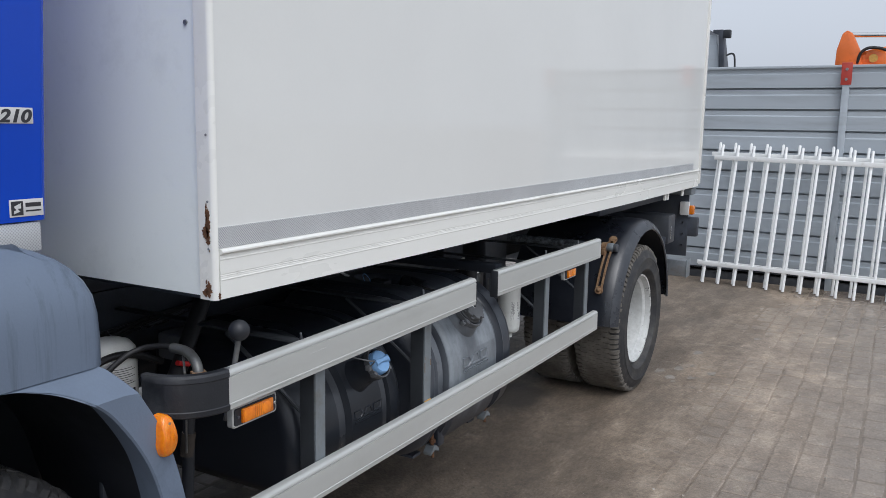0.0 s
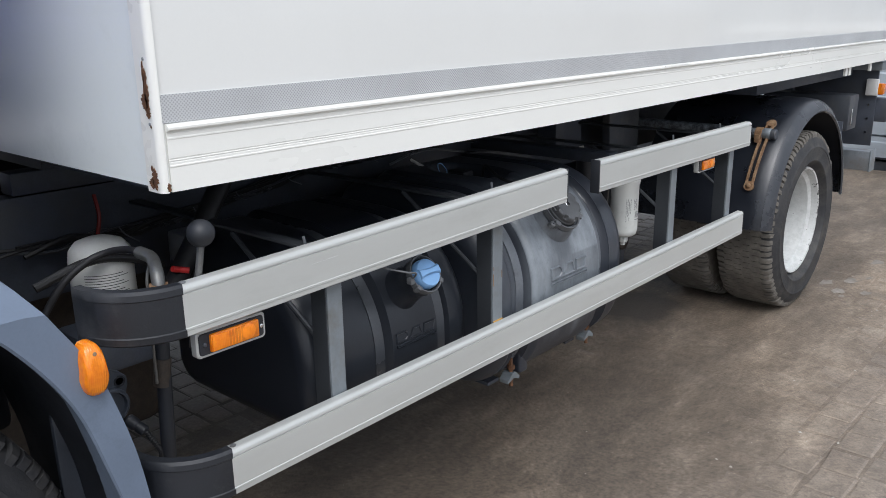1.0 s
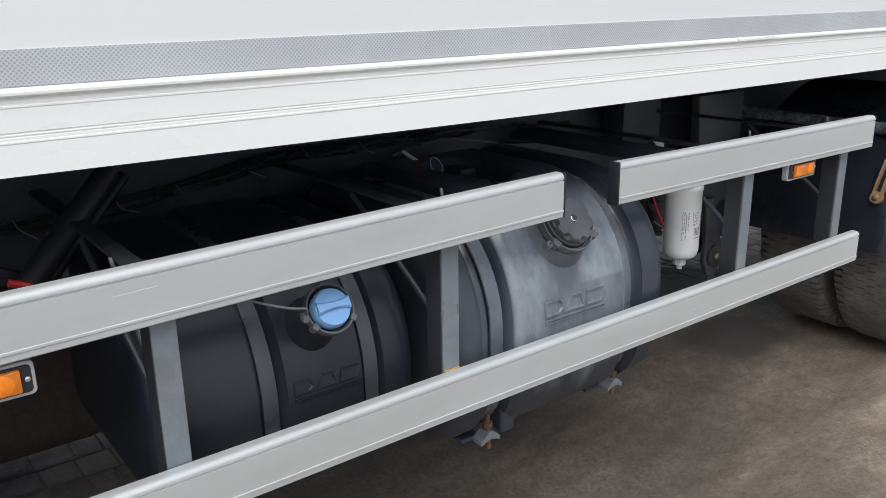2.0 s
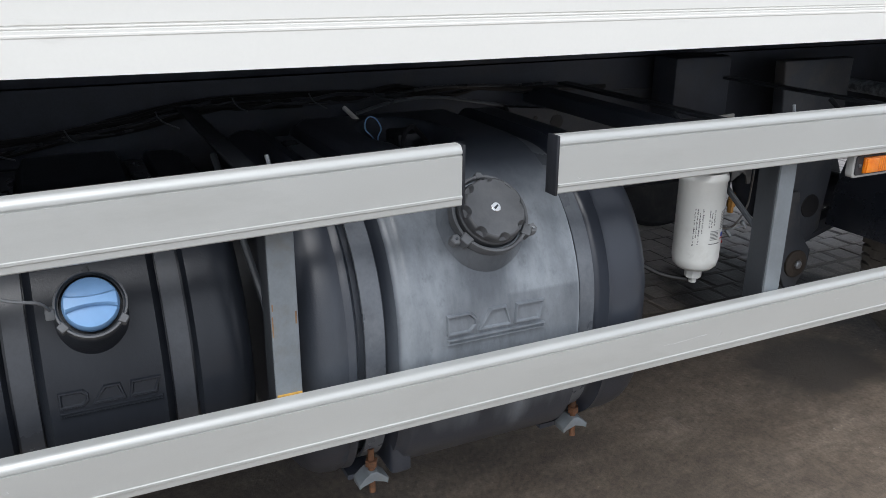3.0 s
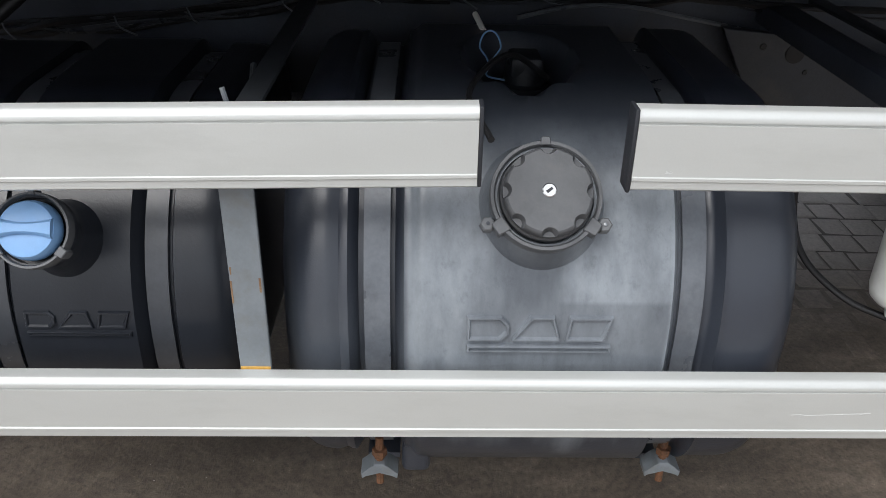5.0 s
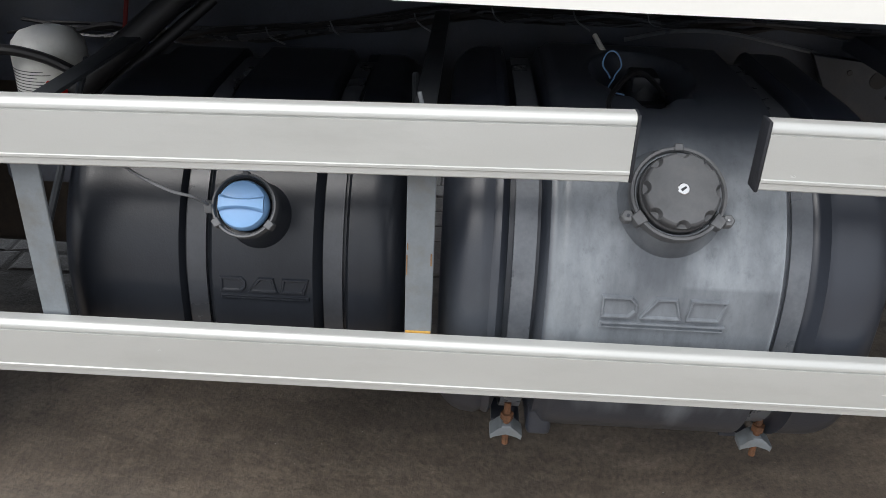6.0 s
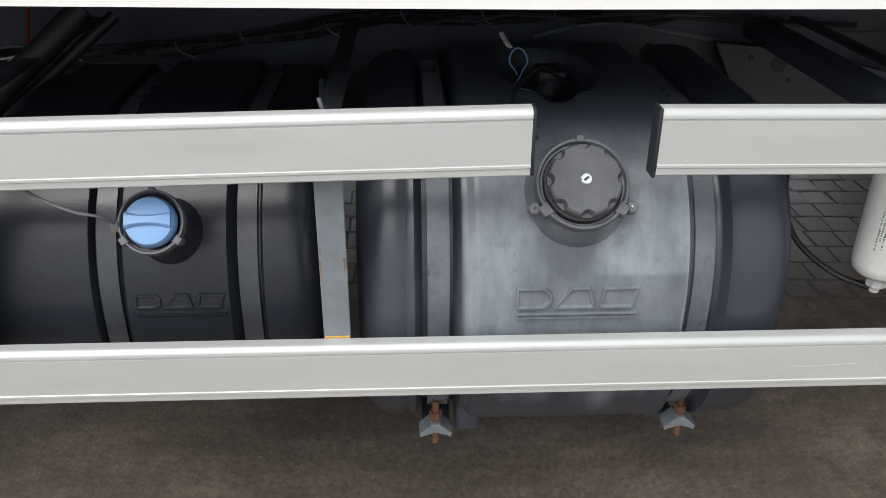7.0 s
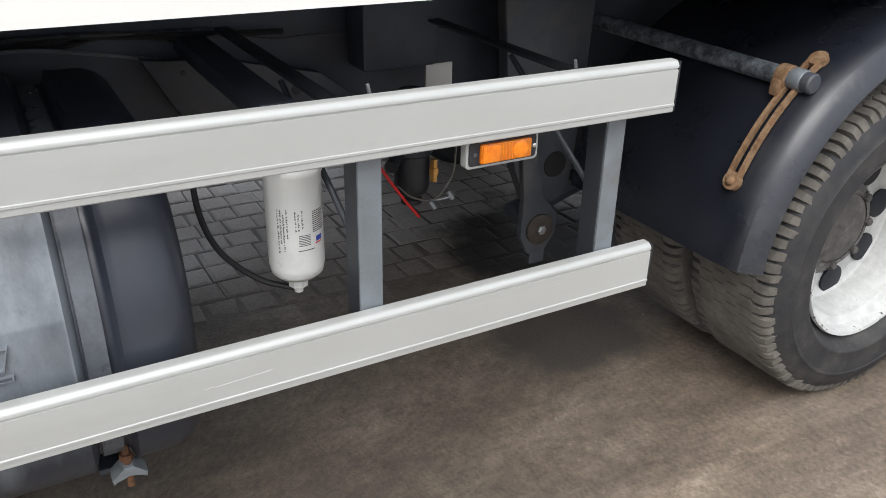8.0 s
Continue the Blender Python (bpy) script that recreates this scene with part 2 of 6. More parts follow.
def tank_material(name, chalk, y_mid, y_half, base=0.028, spill=()):
    """Black moulded plastic; chalk: how far sun and wash water have bleached the panel round y_mid."""
    m, n, l, p = material(name)
    geo = n.new("ShaderNodeNewGeometry")
    sep = n.new("ShaderNodeSeparateXYZ")
    l.new(geo.outputs["Position"], sep.inputs[0])
    big = noise_node(n, l, 6.0, 6, 0.65, stretch=(1, 1, 0.55))
    drip = noise_node(n, l, 11.0, 4, 0.6, stretch=(0.4, 1, 0.2))
    fine = noise_node(n, l, 260.0, 3, 0.6)
    off = n.new("ShaderNodeMath")
    off.operation = "SUBTRACT"
    l.new(sep.outputs["Y"], off.inputs[0])
    off.inputs[1].default_value = y_mid
    ab = n.new("ShaderNodeMath")
    ab.operation = "ABSOLUTE"
    l.new(off.outputs[0], ab.inputs[0])
    band = n.new("ShaderNodeMapRange")
    band.inputs["From Min"].default_value, band.inputs["From Max"].default_value = y_half - 0.012, y_half + 0.012
    l.new(ab.outputs[0], band.inputs["Value"])
    lobe = n.new("ShaderNodeMapRange")  # the end lobes are paler towards their foot
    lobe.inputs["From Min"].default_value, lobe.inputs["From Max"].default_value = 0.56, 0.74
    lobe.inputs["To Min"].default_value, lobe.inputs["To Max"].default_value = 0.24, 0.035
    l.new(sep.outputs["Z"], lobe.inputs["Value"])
    lee = n.new("ShaderNodeMapRange")  # the forward lobe is paler than the rear one
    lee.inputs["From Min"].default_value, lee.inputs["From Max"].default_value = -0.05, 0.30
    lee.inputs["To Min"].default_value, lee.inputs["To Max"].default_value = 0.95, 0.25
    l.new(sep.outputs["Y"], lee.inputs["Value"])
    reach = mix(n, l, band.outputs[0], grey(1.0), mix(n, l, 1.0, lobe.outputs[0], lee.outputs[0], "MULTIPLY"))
    # the bleach fades towards the top: shade under the body put into the colour
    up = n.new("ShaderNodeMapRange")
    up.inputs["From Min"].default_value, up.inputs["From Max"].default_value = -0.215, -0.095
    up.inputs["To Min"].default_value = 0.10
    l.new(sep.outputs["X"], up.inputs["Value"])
    patches = ramp(n, l, big.outputs["Fac"], [(0.32, grey(0.42)), (0.50, grey(0.72)), (0.66, grey(0.98))]).outputs["Color"]
    drips = ramp(n, l, drip.outputs["Fac"], [(0.3, grey(0.85)), (0.58, grey(1.0))]).outputs["Color"]
    smear_ = noise_node(n, l, 28.0, 5, 0.7, stretch=(0.6, 1, 0.35))
    smears = ramp(n, l, smear_.outputs["Fac"], [(0.32, grey(0.76)), (0.55, grey(1.0))]).outputs["Color"]
    f1 = mix(n, l, 1.0, mix(n, l, 1.0, patches, drips, "MULTIPLY"), smears, "MULTIPLY")
    mottle = noise_node(n, l, 55.0, 8, 0.8, stretch=(1, 1, 0.6))  # finger marks and dried splashes
    marks = ramp(n, l, mottle.outputs["Fac"], [(0.30, grey(0.66)), (0.46, grey(0.94)), (0.60, grey(1.0)), (0.70, grey(1.16))]).outputs["Color"]
    f1 = mix(n, l, 1.0, f1, marks, "MULTIPLY")
    f2 = mix(n, l, 1.0, f1, reach, "MULTIPLY")
    # pale lines beside the strap grooves: highlight on the rounded shoulders painted in
    shoulder_glint = n.new("ShaderNodeMapRange")
    shoulder_glint.interpolation_type = "SMOOTHSTEP"
    shoulder_glint.inputs["From Min"].default_value, shoulder_glint.inputs["From Max"].default_value = 0.002, 0.010
    shoulder_glint.inputs["To Min"].default_value, shoulder_glint.inputs["To Max"].default_value = 0.26, 0.0
    edge = n.new("ShaderNodeMath")
    edge.operation = "SUBTRACT"
    l.new(ab.outputs[0], edge.inputs[0])
    edge.inputs[1].default_value = y_half - 0.004
    edge2 = n.new("ShaderNodeMath")
    edge2.operation = "ABSOLUTE"
    l.new(edge.outputs[0], edge2.inputs[0])
    l.new(edge2.outputs[0], shoulder_glint.inputs["Value"])
    f2 = mix(n, l, 1.0, f2, shoulder_glint.outputs[0], "ADD")
    if spill:
        # fuel spilt at the neck: a dark ragged halo, and drips below it
        for cy, cz, r0, r1, low, sy in spill:
            rel = n.new("ShaderNodeCombineXYZ")
            for axis, c, k in (("Y", cy, sy), ("Z", cz, 1.0)):
                s = n.new("ShaderNodeMath")
                s.operation = "MULTIPLY_ADD"
                l.new(sep.outputs[axis], s.inputs[0])
                s.inputs[1].default_value, s.inputs[2].default_value = k, -c * k
                l.new(s.outputs[0], rel.inputs[axis])
            ln = n.new("ShaderNodeVectorMath")
            ln.operation = "LENGTH"
            l.new(rel.outputs[0], ln.inputs[0])
            wob = n.new("ShaderNodeMath")
            wob.operation = "MULTIPLY_ADD"
            l.new(drip.outputs["Fac"], wob.inputs[0])
            wob.inputs[1].default_value = 0.10
            l.new(ln.outputs["Value"], wob.inputs[2])
            halo = n.new("ShaderNodeMapRange")
            halo.inputs["From Min"].default_value, halo.inputs["From Max"].default_value = r0 + 0.05, r1 + 0.05
            halo.inputs["To Min"].default_value, halo.inputs["To Max"].default_value = low, 1.0
            l.new(wob.outputs[0], halo.inputs["Value"])
            f2 = mix(n, l, 1.0, f2, halo.outputs[0], "MULTIPLY")
        # a straight-edged wiped patch beside the emblem
        box = None
        for axis, lo, hi in (("Y", 0.115, 0.258), ("Z", 0.54, 0.684)):
            for val, sgn in ((lo, 1), (hi, -1)):
                g = n.new("ShaderNodeMapRange")
                g.inputs["From Min"].default_value, g.inputs["From Max"].default_value = val - 0.003 * sgn, val + 0.003 * sgn
                l.new(sep.outputs[axis], g.inputs["Value"])
                box = g.outputs[0] if box is None else mix(n, l, 1.0, box, g.outputs[0], "MULTIPLY")
        f2 = mix(n, l, box, f2, mix(n, l, 1.0, f2, grey(0.68), "MULTIPLY"))
    # dark runs of road dirt, and the underside's shade painted with them
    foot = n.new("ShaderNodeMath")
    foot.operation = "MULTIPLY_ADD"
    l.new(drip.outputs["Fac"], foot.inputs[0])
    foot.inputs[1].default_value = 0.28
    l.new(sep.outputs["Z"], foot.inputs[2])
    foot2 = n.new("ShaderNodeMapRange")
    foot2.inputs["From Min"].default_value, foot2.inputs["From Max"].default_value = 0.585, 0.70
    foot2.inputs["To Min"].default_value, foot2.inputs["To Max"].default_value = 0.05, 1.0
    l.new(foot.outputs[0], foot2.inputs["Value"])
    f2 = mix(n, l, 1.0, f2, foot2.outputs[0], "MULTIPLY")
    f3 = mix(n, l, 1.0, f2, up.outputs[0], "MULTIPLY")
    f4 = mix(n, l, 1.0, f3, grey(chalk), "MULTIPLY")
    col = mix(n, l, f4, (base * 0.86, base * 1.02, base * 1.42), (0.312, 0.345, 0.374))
    l.new(col, p.inputs["Base Color"])
    p.inputs["Roughness"].default_value = 0.36 if spill else 0.31
    p.inputs["Specular IOR Level"].default_value = 0.62 if spill else 0.4
    b = n.new("ShaderNodeBump")
    b.inputs["Strength"].default_value, b.inputs["Distance"].default_value = 0.12, 0.002
    l.new(fine.outputs["Fac"], b.inputs["Height"])
    l.new(b.outputs["Normal"], p.inputs["Normal"])
    return m


def strip_material():
    """Silver retro-reflective tape with a fine honeycomb."""
    m, n, l, p = material("reflective_tape")
    geo = n.new("ShaderNodeNewGeometry")
    sep = n.new("ShaderNodeSeparateXYZ")
    l.new(geo.outputs["Position"], sep.inputs[0])
    flat = n.new("ShaderNodeCombineXYZ")
    l.new(sep.outputs["Y"], flat.inputs["X"])
    l.new(sep.outputs["Z"], flat.inputs["Y"])
    mp = n.new("ShaderNodeMapping")
    mp.inputs["Rotation"].default_value = (0, 0, radians(45))
    l.new(flat.outputs[0], mp.inputs["Vector"])
    vo = n.new("ShaderNodeTexVoronoi")
    vo.voronoi_dimensions = "2D"
    vo.inputs["Scale"].default_value = 215
    vo.inputs["Randomness"].default_value = 0.05
    l.new(mp.outputs["Vector"], vo.inputs["Vector"])
    c = ramp(n, l, vo.outputs["Distance"], [(0.24, (0.44, 0.455, 0.475)), (0.42, (0.66, 0.675, 0.69))]).outputs["Color"]
    big = noise_node(n, l, 4, 4)
    c = mix(n, l, 1.0, c, ramp(n, l, big.outputs["Fac"], [(0.3, grey(0.85)), (0.7, grey(1.0))]).outputs["Color"], "MULTIPLY")
    l.new(c, p.inputs["Base Color"])
    p.inputs["Metallic"].default_value, p.inputs["Roughness"].default_value = 0.3, 0.3
    p.inputs["Coat Weight"].default_value = 0.5
    return m


def tyre_material():
    m, n, l, p = material("tyre_rubber")
    big = noise_node(n, l, 9, 6, 0.7)
    fine = noise_node(n, l, 120, 4, 0.7)
    mud = ramp(n, l, big.outputs["Fac"], [(0.42, grey(0.0)), (0.54, grey(0.22)), (0.72, grey(0.75))]).outputs["Color"]
    col = mix(n, l, mud, (0.020, 0.021, 0.024), (0.085, 0.079, 0.071))
    l.new(col, p.inputs["Base Color"])
    p.inputs["Roughness"].default_value = 0.68
    b = n.new("ShaderNodeBump")
    b.inputs["Strength"].default_value, b.inputs["Distance"].default_value = 0.25, 0.003
    l.new(fine.outputs["Fac"], b.inputs["Height"])
    l.new(b.outputs["Normal"], p.inputs["Normal"])
    return m


def rim_material(cy, cz):
    """White rim paint, bare and grimy round the hub, scuffed black along the flange."""
    m, n, l, p = material("rim_white")
    geo = n.new("ShaderNodeNewGeometry")
    off = n.new("ShaderNodeVectorMath")
    off.operation = "SUBTRACT"
    l.new(geo.outputs["Position"], off.inputs[0])
    off.inputs[1].default_value = (0, cy, cz)
    flat = n.new("ShaderNodeVectorMath")
    flat.operation = "MULTIPLY"
    l.new(off.outputs[0], flat.inputs[0])
    flat.inputs[1].default_value = (0, 1, 1)
    ln = n.new("ShaderNodeVectorMath")
    ln.operation = "LENGTH"
    l.new(flat.outputs[0], ln.inputs[0])
    hub = n.new("ShaderNodeMapRange")
    hub.inputs["From Min"].default_value, hub.inputs["From Max"].default_value = 0.118, 0.150
    hub.inputs["To Min"].default_value, hub.inputs["To Max"].default_value = 0.34, -0.04
    l.new(ln.outputs["Value"], hub.inputs["Value"])
    lip_ = n.new("ShaderNodeMapRange")
    lip_.inputs["From Min"].default_value, lip_.inputs["From Max"].default_value = 0.232, 0.252
    lip_.inputs["To Min"].default_value, lip_.inputs["To Max"].default_value = 0.0, 0.10
    l.new(ln.outputs["Value"], lip_.inputs["Value"])
    big = noise_node(n, l, 24, 8, 0.75)
    fine = noise_node(n, l, 140, 3, 0.6)
    s1 = n.new("ShaderNodeMath")
    l.new(hub.outputs[0], s1.inputs[0])
    l.new(lip_.outputs[0], s1.inputs[1])
    sep = n.new("ShaderNodeSeparateXYZ")
    l.new(off.outputs[0], sep.inputs[0])
    tail_ = n.new("ShaderNodeMapRange")  # the trailing side of the well has lost its paint
    tail_.inputs["From Min"].default_value, tail_.inputs["From Max"].default_value = 0.15, 0.245
    tail_.inputs["To Min"].default_value, tail_.inputs["To Max"].default_value = 0.0, 0.07
    l.new(sep.outputs["Y"], tail_.inputs["Value"])
    lead = n.new("ShaderNodeVectorMath")  # the upper leading flange is caked with spray
    lead.operation = "DOT_PRODUCT"
    l.new(flat.outputs[0], lead.inputs[0])
    lead.inputs[1].default_value = (0, -0.75, 0.66)
    caked = n.new("ShaderNodeMapRange")
    caked.inputs["From Min"].default_value, caked.inputs["From Max"].default_value = 0.165, 0.215
    caked.inputs["To Min"].default_value, caked.inputs["To Max"].default_value = 0.0, 0.34
    l.new(lead.outputs["Value"], caked.inputs["Value"])
    s4 = n.new("ShaderNodeMath")
    l.new(s1.outputs[0], s4.inputs[0])
    l.new(caked.outputs[0], s4.inputs[1])
    s3 = n.new("ShaderNodeMath")
    l.new(s4.outputs[0], s3.inputs[0])
    l.new(tail_.outputs[0], s3.inputs[1])
    s2 = n.new("ShaderNodeMath")
    l.new(s3.outputs[0], s2.inputs[0])
    l.new(big.outputs["Fac"], s2.inputs[1])
    grime = ramp(n, l, s2.outputs[0], [(0.62, grey(0)), (0.66, grey(1))]).outputs["Color"]
    dust = ramp(n, l, big.outputs["Fac"], [(0.3, (0.44, 0.45, 0.44)), (0.6, (0.60, 0.61, 0.60))]).outputs["Color"]
    dark = ramp(n, l, fine.outputs["Fac"], [(0.35, (0.035, 0.034, 0.034)), (0.65, (0.12, 0.115, 0.11))]).outputs["Color"]
    disc_shade = n.new("ShaderNodeMapRange")  # shade in the dished recess, painted as a greyer centre
    disc_shade.inputs["From Min"].default_value, disc_shade.inputs["From Max"].default_value = 0.185, 0.212
    disc_shade.inputs["To Min"].default_value, disc_shade.inputs["To Max"].default_value = 0.70, 1.0
    l.new(ln.outputs["Value"], disc_shade.inputs["Value"])
    dust = mix(n, l, 1.0, dust, disc_shade.outputs[0], "MULTIPLY")
    l.new(mix(n, l, grime, dust, dark), p.inputs["Base Color"])
    p.inputs["Roughness"].default_value = 0.42
    b = n.new("ShaderNodeBump")
    b.inputs["Strength"].default_value, b.inputs["Distance"].default_value = 0.1, 0.003
    l.new(fine.outputs["Fac"], b.inputs["Height"])
    l.new(b.outputs["Normal"], p.inputs["Normal"])
    return m


def tread_material():
    m, n, l, p = material("dusty_tread")
    big = noise_node(n, l, 14, 6, 0.7)
    fine = noise_node(n, l, 150, 4, 0.7)
    col = ramp(n, l, big.outputs["Fac"], [(0.25, (0.060, 0.056, 0.050)), (0.55, (0.135, 0.124, 0.108)), (0.8, (0.21, 0.193, 0.168))]).outputs["Color"]
    l.new(col, p.inputs["Base Color"])
    p.inputs["Roughness"].default_value = 0.85
    b = n.new("ShaderNodeBump")
    b.inputs["Strength"].default_value, b.inputs["Distance"].default_value = 0.4, 0.003
    l.new(fine.outputs["Fac"], b.inputs["Height"])
    l.new(b.outputs["Normal"], p.inputs["Normal"])
    return m


def mud_colour(n, l):
    """Trodden mud with small stones, shared by setts and joints."""
    mid = noise_node(n, l, 3.2, 9, 0.72, stretch=(1.5, 0.6, 1))
    fine = noise_node(n, l, 75, 6, 0.8)
    col = ramp(n, l, mid.outputs["Fac"], [(0.28, (0.086, 0.068, 0.052)), (0.48, (0.138, 0.109, 0.083)), (0.60, (0.188, 0.152, 0.118)), (0.72, (0.262, 0.214, 0.168))]).outputs["Color"]
    specks = ramp(n, l, fine.outputs["Fac"], [(0.31, grey(0.48)), (0.5, grey(0.92)), (0.63, grey(1.15)), (0.71, grey(2.3))]).outputs["Color"]
    geo = n.new("ShaderNodeNewGeometry")
    sep = n.new("ShaderNodeSeparateXYZ")
    l.new(geo.outputs["Position"], sep.inputs[0])
    yard_fac = n.new("ShaderNodeMapRange")  # paler towards the open yard: the truck's shade put into the mud colour
    yard_fac.inputs["From Min"].default_value, yard_fac.inputs["From Max"].default_value = -0.05, 0.50
    yard_fac.inputs["To Min"].default_value, yard_fac.inputs["To Max"].default_value = 1.0, 1.80
    l.new(sep.outputs["X"], yard_fac.inputs["Value"])
    col = mix(n, l, 1.0, col, yard_fac.outputs[0], "MULTIPLY")
    rear = n.new("ShaderNodeMapRange")  # paler towards the rear wheels
    rear.inputs["From Min"].default_value, rear.inputs["From Max"].default_value = 0.7, 1.35
    rear.inputs["To Min"].default_value, rear.inputs["To Max"].default_value = 1.0, 1.38
    l.new(sep.outputs["Y"], rear.inputs["Value"])
    col = mix(n, l, 1.0, col, rear.outputs[0], "MULTIPLY")
    scab = noise_node(n, l, 1.9, 7, 0.62, stretch=(1.0, 0.55, 1))  # dried crusts between the wet tracks
    crust = ramp(n, l, scab.outputs["Fac"], [(0.36, (0.91, 0.91, 0.91)), (0.52, (1.0, 0.995, 0.98)), (0.62, (1.15, 1.13, 1.10))]).outputs["Color"]
    col = mix(n, l, 1.0, col, crust, "MULTIPLY")
    crumbs = noise_node(n, l, 19, 7, 0.75)
    col = mix(n, l, 1.0, col, ramp(n, l, crumbs.outputs["Fac"], [(0.30, grey(0.72)), (0.5, grey(1.0)), (0.70, grey(1.25))]).outputs["Color"], "MULTIPLY")
    return mix(n, l, 1.0, col, specks, "MULTIPLY"), mid, fine


def mud_cover(n, l, inner):
    """1 where traffic has trodden mud over the setts; under the truck they stay swept."""
    geo = n.new("ShaderNodeNewGeometry")
    sep = n.new("ShaderNodeSeparateXYZ")
    l.new(geo.outputs["Position"], sep.inputs[0])
    big = noise_node(n, l, 1.1, 6, 0.65)
    edge = n.new("ShaderNodeMapRange")
    edge.inputs["From Min"].default_value, edge.inputs["From Max"].default_value = -1.55, -1.0
    edge.inputs["To Min"].default_value, edge.inputs["To Max"].default_value = inner, 1.0
    l.new(sep.outputs["X"], edge.inputs["Value"])
    far_ = n.new("ShaderNodeMapRange")
    far_.inputs["From Min"].default_value, far_.inputs["From Max"].default_value = 0.25, 1.3
    far_.inputs["To Min"].default_value, far_.inputs["To Max"].default_value = 1.0, 0.40
    l.new(sep.outputs["X"], far_.inputs["Value"])
    patch = ramp(n, l, big.outputs["Fac"], [(0.30, grey(0.8)), (0.55, grey(1.0))]).outputs["Color"]
    return mix(n, l, 1.0, mix(n, l, 1.0, patch, edge.outputs[0], "MULTIPLY"), far_.outputs[0], "MULTIPLY")


def shade_patch(n, l, cx, cy, sx, sy):
    """Shade under the running gear painted as a patch: 1 inside its ragged edge."""
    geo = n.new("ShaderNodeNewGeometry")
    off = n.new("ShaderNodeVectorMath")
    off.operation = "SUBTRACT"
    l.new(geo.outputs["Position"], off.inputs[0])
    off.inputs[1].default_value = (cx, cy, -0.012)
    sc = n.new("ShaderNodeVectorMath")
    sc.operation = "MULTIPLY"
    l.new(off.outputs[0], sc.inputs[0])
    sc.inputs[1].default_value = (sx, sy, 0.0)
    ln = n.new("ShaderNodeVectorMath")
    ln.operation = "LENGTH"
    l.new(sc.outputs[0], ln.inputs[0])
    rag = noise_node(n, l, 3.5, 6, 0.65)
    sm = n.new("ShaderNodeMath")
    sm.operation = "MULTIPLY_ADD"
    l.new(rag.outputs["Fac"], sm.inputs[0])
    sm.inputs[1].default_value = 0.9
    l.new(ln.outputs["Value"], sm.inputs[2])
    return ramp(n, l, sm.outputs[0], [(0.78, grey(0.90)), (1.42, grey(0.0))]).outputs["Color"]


DAMP_SHADE = (-0.60, 1.62, 2.3, 1.8)  # damp mud before the rear tyres, their contact shade painted in
UNDER_SHADE = ((-1.20, 1.95, 1.20, 1.20), (-1.25, -1.35, 1.1, 0.95))  # painted shade under the rear axle and the gearbox


def paving_material(name, pieces):
    """Concrete setts under a film of trodden mud, damp in patches; truck shade painted in."""
    m, n, l, p = material(name)
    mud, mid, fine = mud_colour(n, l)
    rnd = n.new("ShaderNodeObjectInfo").outputs["Random"] if pieces == "object" else n.new("ShaderNodeNewGeometry").outputs["Random Per Island"]
    tone = ramp(n, l, rnd, [(0.0, (0.192, 0.177, 0.166)), (0.5, (0.212, 0.196, 0.184)), (1.0, (0.240, 0.223, 0.210))]).outputs["Color"]
    pits = ramp(n, l, fine.outputs["Fac"], [(0.3, grey(0.7)), (0.6, grey(1.0))]).outputs["Color"]
    tone = mix(n, l, 1.0, tone, pits, "MULTIPLY")
    geo = n.new("ShaderNodeNewGeometry")
    sep = n.new("ShaderNodeSeparateXYZ")
    l.new(geo.outputs["Position"], sep.inputs[0])
    clean_lit = n.new("ShaderNodeMapRange")  # bare pale concrete, with daylight from the far side put into its colour
    clean_lit.inputs["From Min"].default_value, clean_lit.inputs["From Max"].default_value = -1.5, -1.0
    clean_lit.inputs["To Min"].default_value, clean_lit.inputs["To Max"].default_value = 2.7, 1.0
    l.new(sep.outputs["X"], clean_lit.inputs["Value"])
    tone = mix(n, l, 1.0, tone, clean_lit.outputs[0], "MULTIPLY")
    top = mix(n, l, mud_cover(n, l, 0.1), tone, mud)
    for spot in UNDER_SHADE:
        top = mix(n, l, shade_patch(n, l, *spot), top, (0.022, 0.020, 0.018))
    top = mix(n, l, shade_patch(n, l, *DAMP_SHADE), top, (0.070, 0.059, 0.050))
    l.new(top, p.inputs["Base Color"])
    wet = noise_node(n, l, 1.6, 4, 0.6)
    pool = n.new("ShaderNodeMapRange")  # rain stands along the foot of the fence
    pool.inputs["From Min"].default_value, pool.inputs["From Max"].default_value = 3.4, 5.2
    pool.inputs["To Min"].default_value, pool.inputs["To Max"].default_value = 1.0, 0.42
    l.new(sep.outputs["Y"], pool.inputs["Value"])
    yard_fac = ramp(n, l, wet.outputs["Fac"], [(0.35, grey(0.34)), (0.62, grey(0.72))]).outputs["Color"]
    l.new(mix(n, l, 1.0, yard_fac, pool.outputs[0], "MULTIPLY"), p.inputs["Roughness"])
    b = n.new("ShaderNodeBump")
    b.inputs["Strength"].default_value, b.inputs["Distance"].default_value = 0.5, 0.006
    l.new(fine.outputs["Fac"], b.inputs["Height"])
    l.new(b.outputs["Normal"], p.inputs["Normal"])
    return m


